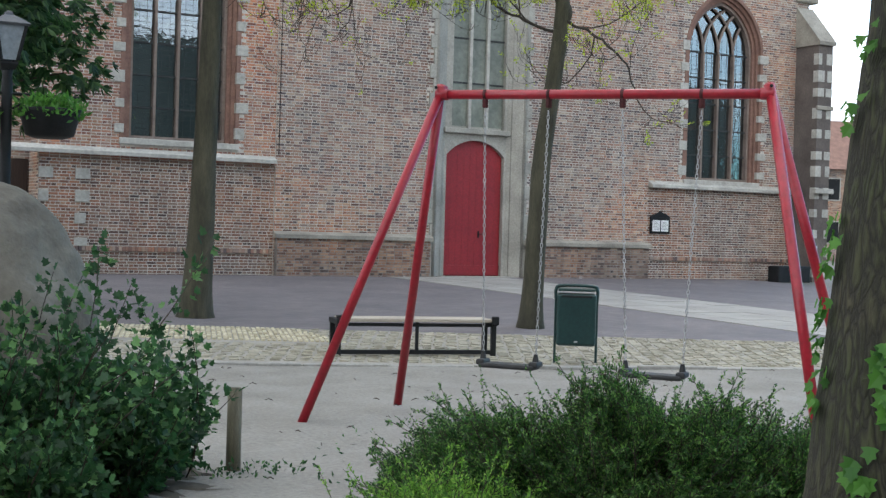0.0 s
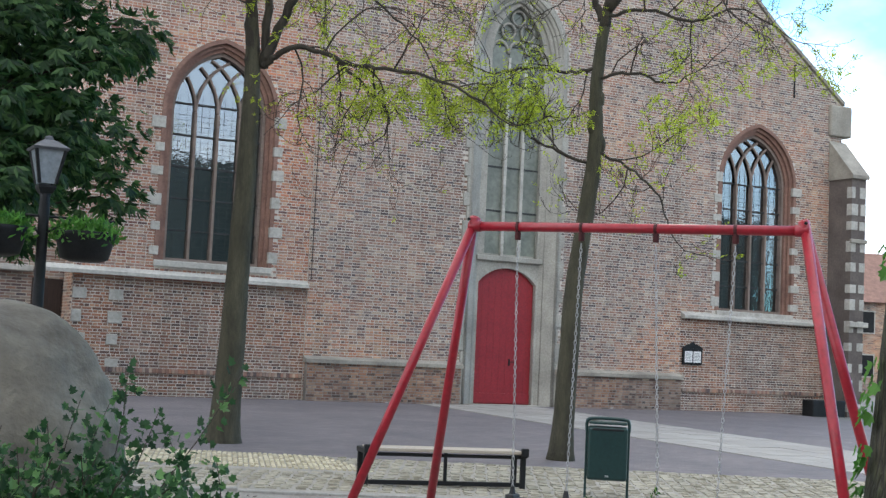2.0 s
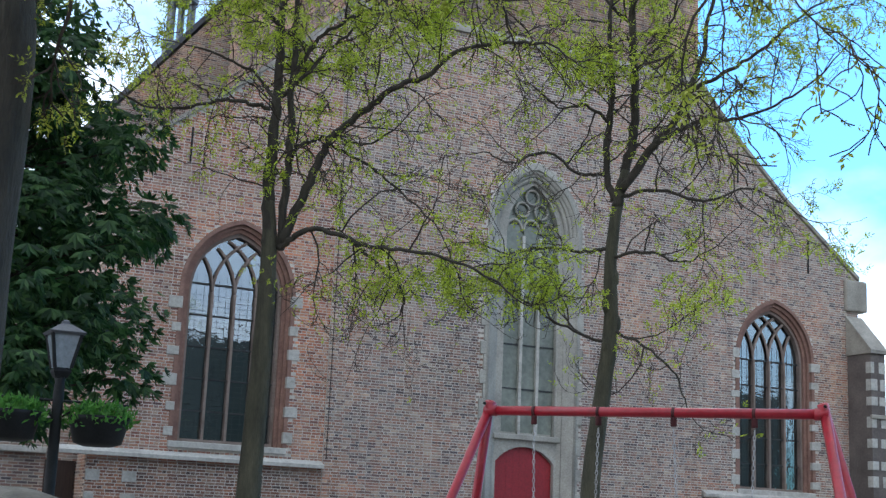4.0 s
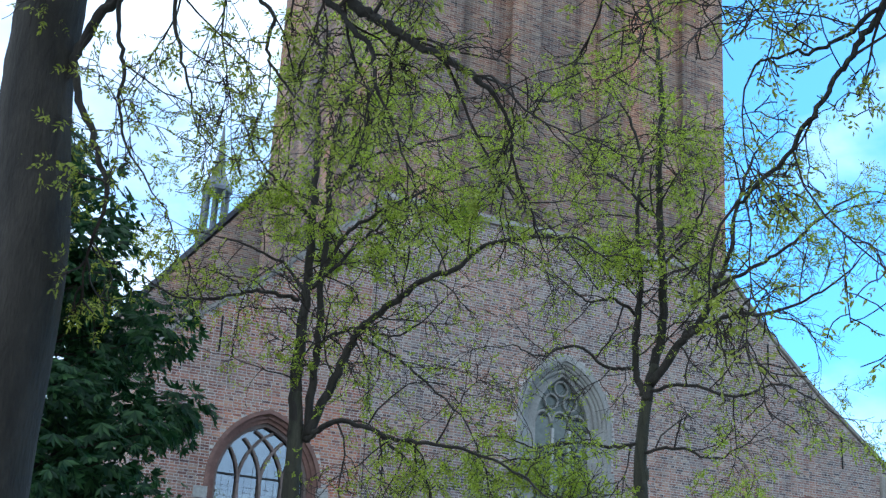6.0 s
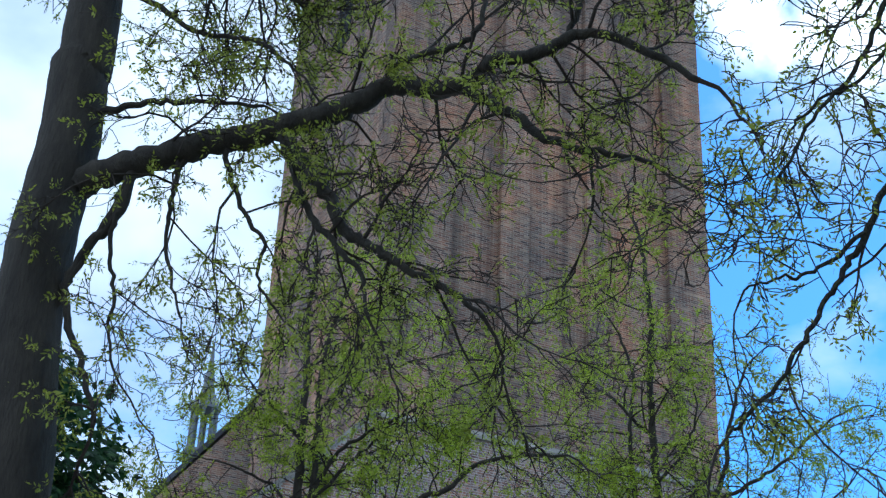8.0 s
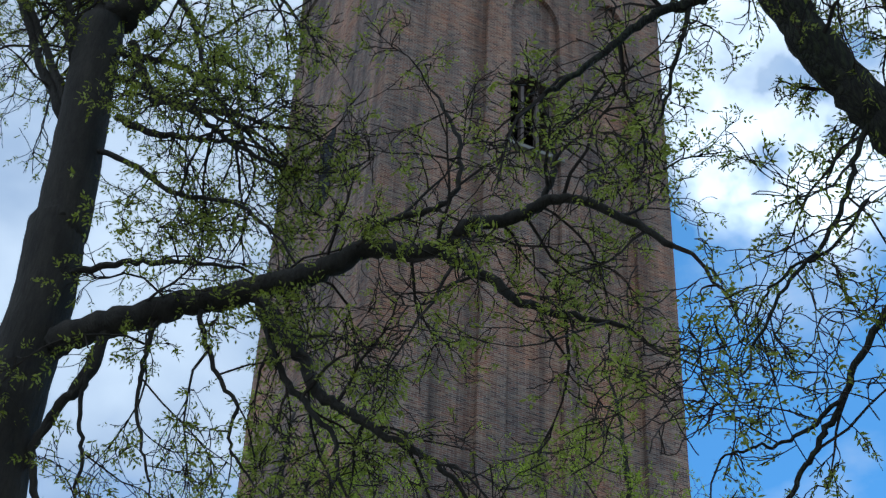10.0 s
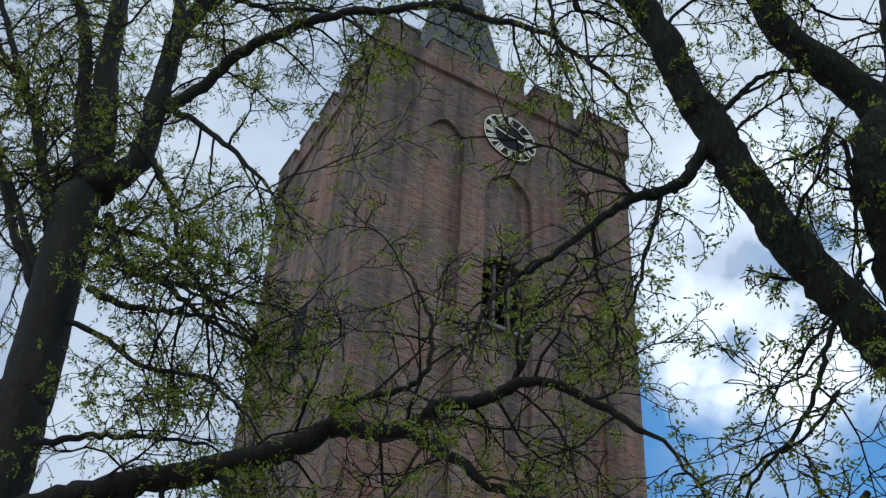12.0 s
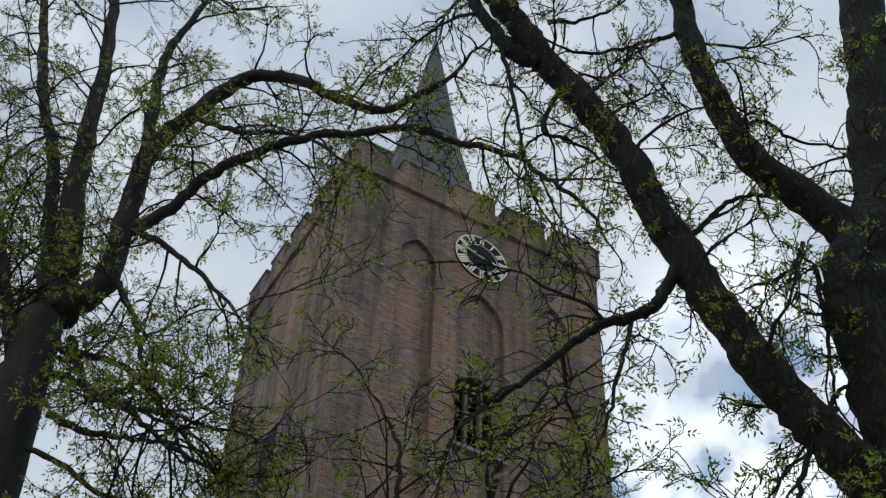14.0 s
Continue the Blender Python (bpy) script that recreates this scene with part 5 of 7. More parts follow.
class Tree:
    """A tree with fitted limbs and grown twigs and leaves."""

    def __init__(self, name, bark, label, seed, twig, leaves, bands=(), gap=1.0, bare=None, low=0.0):
        self.rg = random.Random(seed)
        self.name, self.bark, self.label, self.twig, self.leafy = name, bark, label, twig, leaves
        self.root, self.tv, self.tf, self.leaf, self.bands, self.gap, self.bare, self.low = None, [], [], [], bands, gap, bare, low

    def tube(self, name, r0, r1, pts, sides, flare=False):
        c = curve_points(pts, 6)
        n = len(c)
        c = c[:1] + [p + rand_unit(self.rg) * (r0 * 0.02 if flare else max(r0 * 0.10, 0.022 * self.twig)) for p in c[1:-1]] + [c[-1]]
        radii = [r0 + (r1 - r0) * i / (n - 1) for i in range(n)]
        if flare:
            radii = [r * (1 + 0.55 * math.exp(-max(p.z, 0) / 0.22)) for r, p in zip(radii, c)]
        radii = [r * (1 + (0.015 if flare else 0.07) * self.rg.uniform(-1, 1)) for r in radii]
        v_, f_ = [], []
        sweep([p - self.base for p in c], radii, sides, v_, f_)
        raw(name, v_, f_, M_BARKDARK if name == "limb" and self.bark is M_BARK else self.bark, self.root, "", True)
        return c, radii

    def trunk(self, r0, r1, *pts):
        self.base = Vector((pts[0][0], pts[0][1], lift(pts[0][0], pts[0][1])))
        self.root = thing(self.name, self.base, self.label, "tree")
        pts = [(pts[0][0], pts[0][1], self.base.z - 0.15)] + list(pts[1:])
        self.tube("trunk", r0, r1, pts, 20, True)

    def burl(self, x, y, z, size):
        """A swollen knot on the trunk."""
        bm = bmesh.new()
        bmesh.ops.create_icosphere(bm, subdivisions=2, radius=1.0)
        for v in bm.verts:
            v.co = v.co * size * (1 + 0.35 * noise.noise(v.co * 1.7 + Vector((x, y, z)) * 3))
            v.co.z *= 1.7
            v.co += Vector((x, y, z)) - self.base
        part("burl", bm, self.bark, self.root, "swollen knot in the bark", True)

    def limb(self, r0, r1, *pts):
        c, radii = self.tube("limb", r0, r1, pts, 9)
        k = self.twig
        travelled, nxt = 0.0, 0.25 * k
        total = sum((b - a).length for a, b in zip(c, c[1:]))
        for i in range(1, len(c)):
            step = (c[i] - c[i - 1]).length
            travelled += step
            while travelled > nxt:
                nxt += self.rg.uniform(0.17, 0.38) * k * self.gap
                far = travelled / total
                if far > 0.12:
                    d = (c[i] - c[i - 1]).normalized()
                    out = rand_unit(self.rg)
                    out = (out - d * out.dot(d)).normalized()
                    way = (d * self.rg.uniform(0.2, 0.9) + out + Vector((0, 0, self.rg.uniform(-0.25, 0.45)))).normalized()
                    at, ln = c[i - 1].lerp(c[i], self.rg.random()), self.rg.uniform(0.7, 1.9) * k
                    if self.bare and any(((at + way * ln * f).xy - Vector(self.bare[:2])).length < self.bare[2] for f in (0.0, 0.5, 1.0)) and at.z < self.bare[3]:
                        continue
                    self.grow(at, way, ln, min(radii[i] * 0.6, 0.017 * max(k, 0.8)), 0)
        self.grow(c[-1], (c[-1] - c[-2]).normalized(), 1.2 * k, radii[-1], 0)

    def grow(self, at, way, length, r, level):
        rg, n = self.rg, (6, 5, 4)[level]
        pts, p, d = [at], at.copy(), way.copy()
        kink = (0.38, 0.42, 0.44)[level]
        for i in range(n):
            rise = 0.36 if p.z < self.low else 0.0
            d = (d + rand_unit(rg) * kink + Vector((0, 0, rise - 0.11 + 0.05 * level))).normalized()
            p = p + d * length / n
            pts.append(p.copy())
        rr = [max(r * (1 - 0.75 * i / n), 0.0032) for i in range(n + 1)]
        sweep([q - self.base for q in pts], rr, 4 if level == 0 else 3, self.tv, self.tf, False)
        if level < 2:
            kids = (7, 4)[level]
            for j in range(kids):
                f = rg.uniform(0.25, 1.0) * n
                i = min(int(f), n - 1)
                q = pts[i].lerp(pts[i + 1], f - i)
                dd = (pts[i + 1] - pts[i]).normalized()
                out = rand_unit(rg)
                self.grow(q, (dd * 0.7 + out * 0.8).normalized(), length * rg.uniform(0.28, 0.5), r * 0.5, level + 1)
        if level >= 1:
            for j in range(4 if level == 2 else 3):
                i = rg.randint(1, n)
                if rg.random() < 0.75 * self.lush(pts[i]):
                    self.spray(pts[i], (pts[i] - pts[i - 1]).normalized())

    def lush(self, p):
        """How far the buds have opened: by height, and in loose clumps."""
        k = self.leafy * 1.15
        for z0, z1, f in self.bands:
            if z0 <= p.z < z1:
                k *= f
        return k * min(1.6, max(0.12, 1.0 + 1.7 * noise.noise(p * 1.1 / max(self.twig, 0.6))))

    def spray(self, at, d):
        """A feathery young leaf: a few leaflets along a drooping stalk."""
        rg = self.rg
        way = (d + rand_unit(rg) * 0.8 + Vector((0, 0, -0.35))).normalized()
        side = way.cross(rand_unit(rg)).normalized()
        ln = rg.uniform(0.06, 0.13) * max(self.twig, 0.6)
        for k in range(5):
            s = (k // 2 + 1) / 3
            u = (way * 0.6 + side * (1 if k % 2 else -1) * (0.9 if k < 4 else 0)).normalized()
            self.leaf.append((at + way * ln * s - self.base, u, u.cross(rand_unit(rg)).normalized(), ln * rg.uniform(0.4, 0.65), ln * rg.uniform(0.16, 0.26)))

    def finish(self):
        tagged(raw("twig_spray", self.tv, self.tf, M_TWIG, self.root, "fine dark twigs"), kind="stuff")
        v_, f_ = leaf_mesh(self.leaf)
        tagged(raw("leaves", v_, f_, M_BUD if self.twig < 0.9 else M_SPRING, self.root, "small yellow-green spring leaves"), kind="stuff")


tree = Tree("tree", M_BARK, "slender tree with a mossy trunk and fresh spring leaves", seed=11, twig=1.0, leaves=0.95, bands=((0, 4.9, 0.12), (4.9, 5.85, 1.15), (5.85, 8.2, 0.3)), low=4.85)
tree.trunk(0.22, 0.09, (6.69, 19.06, 0.07), (6.69, 18.9, 1.36), (6.71, 18.87, 2.6), (6.74, 18.85, 4.2), (6.74, 18.84, 5.61), (6.69, 18.86, 6.38))
tree.limb(0.105, 0.03, (6.74, 18.84, 5.61), (6.69, 18.86, 6.38), (6.68, 18.86, 7.27), (6.72, 18.84, 8.18), (6.7, 18.85, 9.11), (6.67, 18.86, 10.26), (6.62, 18.88, 11.14), (6.66, 18.87, 12.26))
tree.limb(0.07, 0.025, (6.88, 18.75, 5.62), (6.89, 18.75, 6.4), (6.92, 18.73, 7.1), (6.9, 18.75, 8.19), (6.9, 18.74, 9.12), (6.88, 18.76, 10.08), (6.98, 18.69, 11.06), (7.23, 18.54, 12.08))
tree.limb(0.075, 0.02, (6.89, 18.7, 5.7), (7.05, 18.55, 6.29), (7.27, 18.33, 6.98), (7.39, 18.21, 7.33), (7.71, 17.89, 7.67), (8.05, 17.55, 8.02), (8.42, 17.19, 8.2), (8.72, 16.89, 8.53), (9.21, 16.4, 8.62), (9.7, 15.92, 8.58))
tree.limb(0.03, 0.014, (6.92, 18.74, 7.1), (7.09, 18.64, 7.25), (7.28, 18.54, 7.34), (7.48, 18.42, 7.4), (7.92, 18.17, 7.28), (8.28, 17.96, 7.52))
tree.limb(0.05, 0.016, (6.86, 18.72, 5.63), (7.01, 18.55, 5.79), (7.22, 18.32, 5.91), (7.54, 17.98, 5.79), (7.84, 17.64, 5.62), (8.32, 17.12, 5.52), (8.78, 16.61, 5.33), (9.18, 16.17, 5.03))
tree.limb(0.035, 0.012, (6.59, 18.83, 7.78), (6.2, 18.83, 7.8), (5.84, 18.83, 7.78), (5.25, 18.82, 7.53), (4.74, 18.82, 7.47), (4.21, 18.82, 7.67))
tree.limb(0.035, 0.012, (6.77, 18.82, 8), (7.13, 18.52, 8.45), (7.39, 18.31, 8.81), (7.79, 17.98, 9.21), (8.19, 17.65, 9.52))
tree.limb(0.03, 0.012, (6.7, 18.84, 7.9), (6.35, 18.86, 8.29), (5.8, 18.91, 8.47), (5.27, 18.95, 8.55))
tree.limb(0.03, 0.012, (6.7, 18.84, 9.11), (6.25, 18.92, 9.5), (5.77, 19, 9.99), (5.44, 19.05, 10.61))
tree.limb(0.035, 0.012, (6.87, 18.74, 8.18), (7.17, 18.47, 8.9), (7.56, 18.12, 9.21), (7.89, 17.82, 9.42), (8.42, 17.35, 9.76), (8.94, 16.89, 10))
tree.limb(0.03, 0.012, (6.89, 18.74, 9.59), (7.34, 18.43, 10.17), (7.92, 18.02, 10.36), (8.51, 17.62, 10.54))
tree.limb(0.025, 0.01, (7.62, 17.97, 5.78), (8.02, 17.59, 5.31), (8.28, 17.33, 4.9), (8.24, 17.37, 4.6))
tree.limb(0.022, 0.009, (7.41, 18.29, 7.22), (7.89, 17.89, 6.87), (8.3, 17.55, 6.43), (8.71, 17.21, 5.92), (8.99, 16.98, 5.17))
tree.finish()
tree = Tree("tree", M_BARK, "slender dark-trunked tree just coming into leaf", seed=12, twig=1.0, leaves=0.6, bands=((0, 4.9, 0.45), (4.9, 5.8, 1.5), (5.8, 8.2, 0.3)), low=4.85)
tree.trunk(0.16, 0.07, (11.12, 16.86, 0.03), (11.08, 16.68, 1.6), (11.1, 16.64, 2.6), (11.22, 16.58, 3.7), (11.3, 16.52, 4.7), (11.29, 16.54, 5.6), (11.35, 16.48, 6.49), (11.45, 16.41, 7.06))
for x, y, z, size in ((11.25, 16.53, 4.38, 0.10), (11.35, 16.50, 4.72, 0.095), (11.25, 16.53, 4.98, 0.09), (11.33, 16.52, 5.40, 0.09)):
    tree.burl(x, y, z, size)
tree.limb(0.085, 0.03, (11.35, 16.48, 6.49), (11.45, 16.41, 7.06), (11.55, 16.34, 7.73), (11.54, 16.35, 8.64), (11.5, 16.38, 9.86), (11.54, 16.35, 11.12), (11.49, 16.38, 12.12), (11.41, 16.44, 12.95))
tree.limb(0.06, 0.02, (11.32, 16.52, 6.58), (11.2, 16.56, 7), (11.24, 16.55, 7.81), (11.27, 16.54, 8.45), (11.21, 16.56, 9.38), (11.28, 16.53, 10.34), (11.1, 16.6, 11.11))
tree.limb(0.07, 0.02, (11.37, 16.41, 6.74), (11.69, 16.04, 7.41), (11.93, 15.77, 7.79), (12.04, 15.64, 8.27), (12.19, 15.47, 8.79), (12.25, 15.4, 9.51), (12.43, 15.18, 10.32))
tree.limb(0.045, 0.012, (11.64, 15.9, 7.42), (11.78, 15.67, 7.52), (12.03, 15.25, 7.68), (12.29, 14.81, 7.62), (12.59, 14.31, 7.76), (12.93, 13.74, 8.14))
tree.limb(0.035, 0.012, (11.94, 15.6, 8.15), (12.27, 15.15, 8.4), (12.61, 14.67, 8.69), (12.91, 14.26, 9.11), (13.24, 13.79, 9.39))
tree.limb(0.03, 0.01, (11.37, 16.36, 6.64), (11.67, 15.86, 6.68), (12.02, 15.26, 6.45), (12.37, 14.69, 6.56), (12.65, 14.2, 6.26))
tree.limb(0.03, 0.01, (11.23, 16.55, 7.01), (10.8, 16.66, 6.96), (10.28, 16.79, 7.25), (9.77, 16.92, 7.01), (9.34, 17.02, 7.14))
tree.limb(0.03, 0.01, (11.24, 16.55, 7.81), (10.89, 16.67, 8.05), (10.47, 16.81, 8), (10.05, 16.96, 8.32))
tree.limb(0.03, 0.01, (11.33, 16.52, 5.89), (10.92, 16.66, 5.77), (10.36, 16.85, 5.81), (9.8, 17.05, 5.67), (9.32, 17.22, 5.8))
tree.limb(0.028, 0.01, (11.3, 16.48, 5.71), (11.61, 16.06, 5.77), (11.91, 15.64, 5.58), (12.15, 15.31, 5.73))
tree.limb(0.028, 0.01, (11.5, 16.3, 8.62), (11.79, 16.03, 9.06), (11.97, 15.85, 9.69), (11.91, 15.91, 10.46))
tree.limb(0.028, 0.01, (11.53, 16.42, 9.4), (11.04, 16.64, 9.94), (10.63, 16.82, 10.29), (10.37, 16.94, 10.95))
tree.limb(0.025, 0.009, (11.18, 16.57, 4.45), (10.6, 16.77, 4.66), (10.2, 16.91, 4.89), (9.87, 17.02, 5.12))
tree.limb(0.025, 0.009, (11.28, 16.51, 4.62), (11.62, 16.05, 4.35), (11.87, 15.7, 3.93), (11.97, 15.55, 3.44))
tree.finish()
tree = Tree("tree", M_BARKDARK, "tall dark tree with long arching limbs and sparse young leaves", seed=13, twig=0.7, leaves=0.52, gap=1.15, bare=(1.1, 8.88, 0.62, 9.0))
tree.trunk(0.27, 0.19, (1.39, 8.89, 0.42), (1.21, 8.92, 2.36), (1.21, 8.79, 4.32), (1.14, 8.85, 5.11), (1.09, 8.91, 5.88), (1.1, 8.89, 6.51), (1.13, 8.87, 7.13), (1.1, 8.89, 7.8), (1.13, 8.87, 7.75), (1.11, 8.89, 8.53), (1.08, 8.91, 9.27), (1.06, 8.93, 9.94))
tree.limb(0.15, 0.06, (1.18, 8.81, 9.95), (1.1, 8.89, 10.54), (0.96, 9.02, 11.59), (0.9, 9.09, 12.49), (0.82, 9.16, 13.8), (0.67, 9.31, 15.22))
tree.limb(0.085, 0.05, (1.06, 8.93, 9.99), (0.96, 9.02, 10.58), (0.83, 9.15, 11.39), (0.65, 9.32, 12.4), (0.33, 9.63, 13.69), (-0.03, 9.97, 15.56))
tree.limb(0.12, 0.03, (1.19, 8.81, 10.05), (1.41, 8.6, 10.3), (1.41, 8.59, 11.16), (1.43, 8.57, 12.06), (1.65, 8.36, 12.55), (1.9, 8.12, 12.94), (2.12, 7.91, 13.09), (2.41, 7.63, 12.92), (2.78, 7.28, 12.44), (3.12, 6.96, 12.13), (3.42, 6.66, 12.32))
tree.limb(0.07, 0.03, (1.43, 8.58, 11.98), (1.36, 8.64, 12.77), (1.32, 8.68, 13.69), (1.42, 8.58, 14.29), (1.55, 8.47, 14.8))
tree.limb(0.06, 0.018, (1.42, 8.59, 10.89), (1.72, 8.3, 11.18), (1.94, 8.09, 11.57), (2.23, 7.81, 11.8), (2.58, 7.47, 11.9), (2.98, 7.09, 11.83), (3.29, 6.8, 11.8), (3.6, 6.5, 11.47), (3.96, 6.15, 11.16), (4.17, 5.95, 10.79), (4.36, 5.76, 10.42))
tree.limb(0.055, 0.03, (1.21, 8.79, 9.12), (0.98, 9.01, 9.61), (0.79, 9.19, 10.2), (0.59, 9.38, 10.92), (0.2, 9.76, 12.03), (-0.31, 10.24, 13.64))
tree.limb(0.05, 0.02, (0.92, 9.07, 9.6), (0.69, 9.29, 10.55), (0.44, 9.52, 11.4), (0.1, 9.85, 12.11), (-0.27, 10.2, 12.98))
tree.limb(0.05, 0.02, (0.96, 9.03, 8.92), (0.65, 9.32, 9.71), (0.41, 9.55, 10.41), (0.24, 9.72, 10.92), (-0.13, 10.07, 11.52))
tree.limb(0.115, 0.022, (1.24, 8.75, 6.69), (1.38, 8.62, 6.79), (1.66, 8.36, 6.86), (1.96, 8.07, 6.93), (2.26, 7.78, 6.95), (2.55, 7.5, 7.01), (2.72, 7.33, 7.07), (2.95, 7.12, 7.19), (3.19, 6.89, 7.11), (3.36, 6.73, 7.12), (3.47, 6.62, 7.28), (3.69, 6.41, 7.27), (3.83, 6.27, 7.36), (3.97, 6.14, 7.37), (4.24, 5.88, 7.13), (4.44, 5.69, 6.88))
tree.limb(0.03, 0.012, (2.92, 7.15, 7.26), (3.01, 7.06, 7.4), (3.29, 6.8, 7.46), (3.4, 6.69, 7.67), (3.38, 6.7, 8.06), (3.27, 6.81, 8.47))
tree.limb(0.03, 0.012, (3.64, 6.46, 7.27), (3.81, 6.3, 7.36), (3.88, 6.23, 7.64), (3.9, 6.21, 7.94), (4.1, 6.02, 8.26))
tree.limb(0.045, 0.014, (3.3, 6.78, 7.09), (3.57, 6.53, 6.8), (3.76, 6.34, 6.56), (3.97, 6.14, 6.44), (4.22, 5.9, 6.3))
tree.limb(0.055, 0.016, (2.36, 7.68, 6.93), (2.54, 7.52, 6.59), (2.67, 7.39, 6.32), (2.75, 7.31, 6.09), (2.89, 7.17, 5.94), (3.04, 7.03, 5.78), (3.29, 6.79, 5.56), (3.45, 6.64, 5.35))
tree.limb(0.03, 0.012, (2.38, 7.67, 6.87), (2.54, 7.51, 6.3), (2.72, 7.34, 5.97), (2.85, 7.22, 5.75), (2.91, 7.16, 5.42))
tree.limb(0.045, 0.018, (1.56, 8.46, 6.78), (1.49, 8.52, 6.42), (1.37, 8.63, 6.17), (1.28, 8.72, 5.9), (1.35, 8.65, 5.58), (1.47, 8.54, 5.26), (1.58, 8.43, 4.87))
tree.limb(0.03, 0.012, (1.24, 8.76, 7.32), (1.52, 8.49, 7.36), (1.79, 8.23, 7.32), (2.25, 7.79, 7.18))
tree.limb(0.022, 0.008, (2.05, 7.98, 6.89), (2.13, 7.9, 6.56), (2.23, 7.81, 6.27), (2.34, 7.7, 6.04), (2.34, 7.7, 5.78), (2.44, 7.61, 5.56))
tree.limb(0.022, 0.008, (1.84, 8.19, 6.84), (1.81, 8.21, 6.57), (1.8, 8.22, 6.26), (1.86, 8.16, 5.9), (1.96, 8.07, 5.55))
tree.limb(0.02, 0.008, (1.5, 8.5, 6.53), (1.5, 8.51, 6.17), (1.56, 8.45, 5.81), (1.58, 8.44, 5.47), (1.68, 8.34, 5.13))
tree.limb(0.045, 0.014, (1.3, 8.7, 9.66), (1.39, 8.62, 9.38), (1.56, 8.45, 8.97), (1.82, 8.2, 8.73), (2.11, 7.92, 8.33), (2.4, 7.65, 8.06))
tree.limb(0.03, 0.012, (1.51, 8.5, 10.27), (1.67, 8.34, 9.82), (1.8, 8.22, 9.33), (1.94, 8.09, 8.88), (2.2, 7.83, 8.37))
tree.limb(0.03, 0.012, (1.51, 8.5, 8.98), (1.81, 8.21, 8.79), (2.07, 7.96, 8.65), (2.39, 7.66, 8.43))
tree.limb(0.035, 0.014, (1.42, 8.58, 11.04), (1.79, 8.23, 10.62), (2.12, 7.91, 10.09), (2.35, 7.69, 9.63))
tree.limb(0.03, 0.012, (1.69, 8.32, 12.55), (2.07, 7.97, 12.22), (2.41, 7.64, 12.05), (2.67, 7.39, 11.82), (2.89, 7.18, 11.41))
tree.limb(0.035, 0.014, (1.32, 8.68, 8.83), (1.57, 8.44, 8.6), (1.83, 8.19, 8.48), (2.15, 7.88, 8.34))
tree.limb(0.05, 0.02, (1.15, 8.85, 8.65), (0.91, 9.08, 9.2), (0.64, 9.33, 9.93), (0.34, 9.62, 10.66), (-0.06, 10, 11.49))
tree.limb(0.035, 0.014, (1.14, 8.85, 9.27), (0.89, 9.09, 9.72), (0.73, 9.25, 10.32), (0.52, 9.45, 11.05))
tree.limb(0.03, 0.012, (1.56, 8.45, 6.78), (1.45, 8.55, 6.36), (1.32, 8.68, 5.97), (1.25, 8.75, 5.68))
tree.limb(0.03, 0.012, (1.24, 8.75, 9.56), (1.71, 8.3, 9.23), (2.03, 8, 8.67), (2.21, 7.83, 8.22))
tree.limb(0.028, 0.012, (1.11, 8.88, 8.55), (1.42, 8.58, 8.37), (1.76, 8.26, 7.98), (2.14, 7.9, 7.79), (2.4, 7.65, 7.45))
tree.limb(0.028, 0.012, (1.13, 8.86, 9.4), (1.52, 8.49, 9.05), (1.88, 8.15, 8.73), (2.22, 7.82, 8.42))
tree.finish()
tree = Tree("tree", M_BARKNEAR, "large leaning tree with furrowed bark and ivy", seed=14, twig=0.55, leaves=0.36, gap=2.0)
tree.trunk(0.3, 0.2, (4.15, 3.765, -0.05), (4.155, 3.76, 0.49), (4.225, 3.72, 1.56), (4.305, 3.685, 2.45), (4.39, 3.65, 3.36), (4.55, 3.58, 4.7), (4.68, 3.51, 6.1))
tree.limb(0.125, 0.085, (4.64, 3.53, 6), (4.46, 3.62, 6.08), (4.32, 3.68, 6.31), (4.2, 3.74, 6.53), (4.03, 3.82, 6.83), (3.93, 3.87, 7.08), (3.82, 3.92, 7.37), (3.73, 3.96, 7.69), (3.63, 4.01, 7.99), (3.54, 4.05, 8.37), (3.43, 4.11, 8.75), (3.3, 4.17, 9.03), (3.18, 4.23, 9.32), (3.05, 4.29, 9.53), (2.93, 4.35, 9.89), (2.77, 4.42, 10.23), (2.54, 4.53, 10.89))
tree.limb(0.06, 0.035, (3.03, 4.3, 9.46), (2.86, 4.38, 9.6), (2.73, 4.44, 9.89), (2.61, 4.5, 10.19), (2.39, 4.6, 10.78))
tree.limb(0.22, 0.15, (4.69, 3.5, 6), (4.64, 3.53, 6.49), (4.61, 3.54, 7.04), (4.61, 3.54, 7.57), (4.86, 3.42, 8.2), (4.98, 3.37, 8.94), (5.1, 3.31, 9.78), (5.21, 3.26, 10.68), (5.35, 3.18, 11.73))
tree.limb(0.12, 0.07, (4.67, 3.51, 7.58), (4.62, 3.54, 8.03), (4.39, 3.65, 8.37), (4.17, 3.75, 8.72), (4.07, 3.8, 9.22), (3.99, 3.84, 9.8), (3.97, 3.85, 10.45), (3.98, 3.84, 11.18))
tree.limb(0.021, 0.012, (3.75, 3.96, 7.74), (3.84, 3.91, 7.92), (3.96, 3.85, 8.11), (4.13, 3.77, 8.25), (4.36, 3.66, 8.28))
tree.limb(0.04, 0.012, (3.7, 3.98, 7.59), (3.56, 4.05, 7.27), (3.43, 4.1, 7.13), (3.26, 4.19, 7.04), (3.07, 4.28, 6.83), (2.85, 4.38, 6.55), (2.72, 4.44, 6.42))
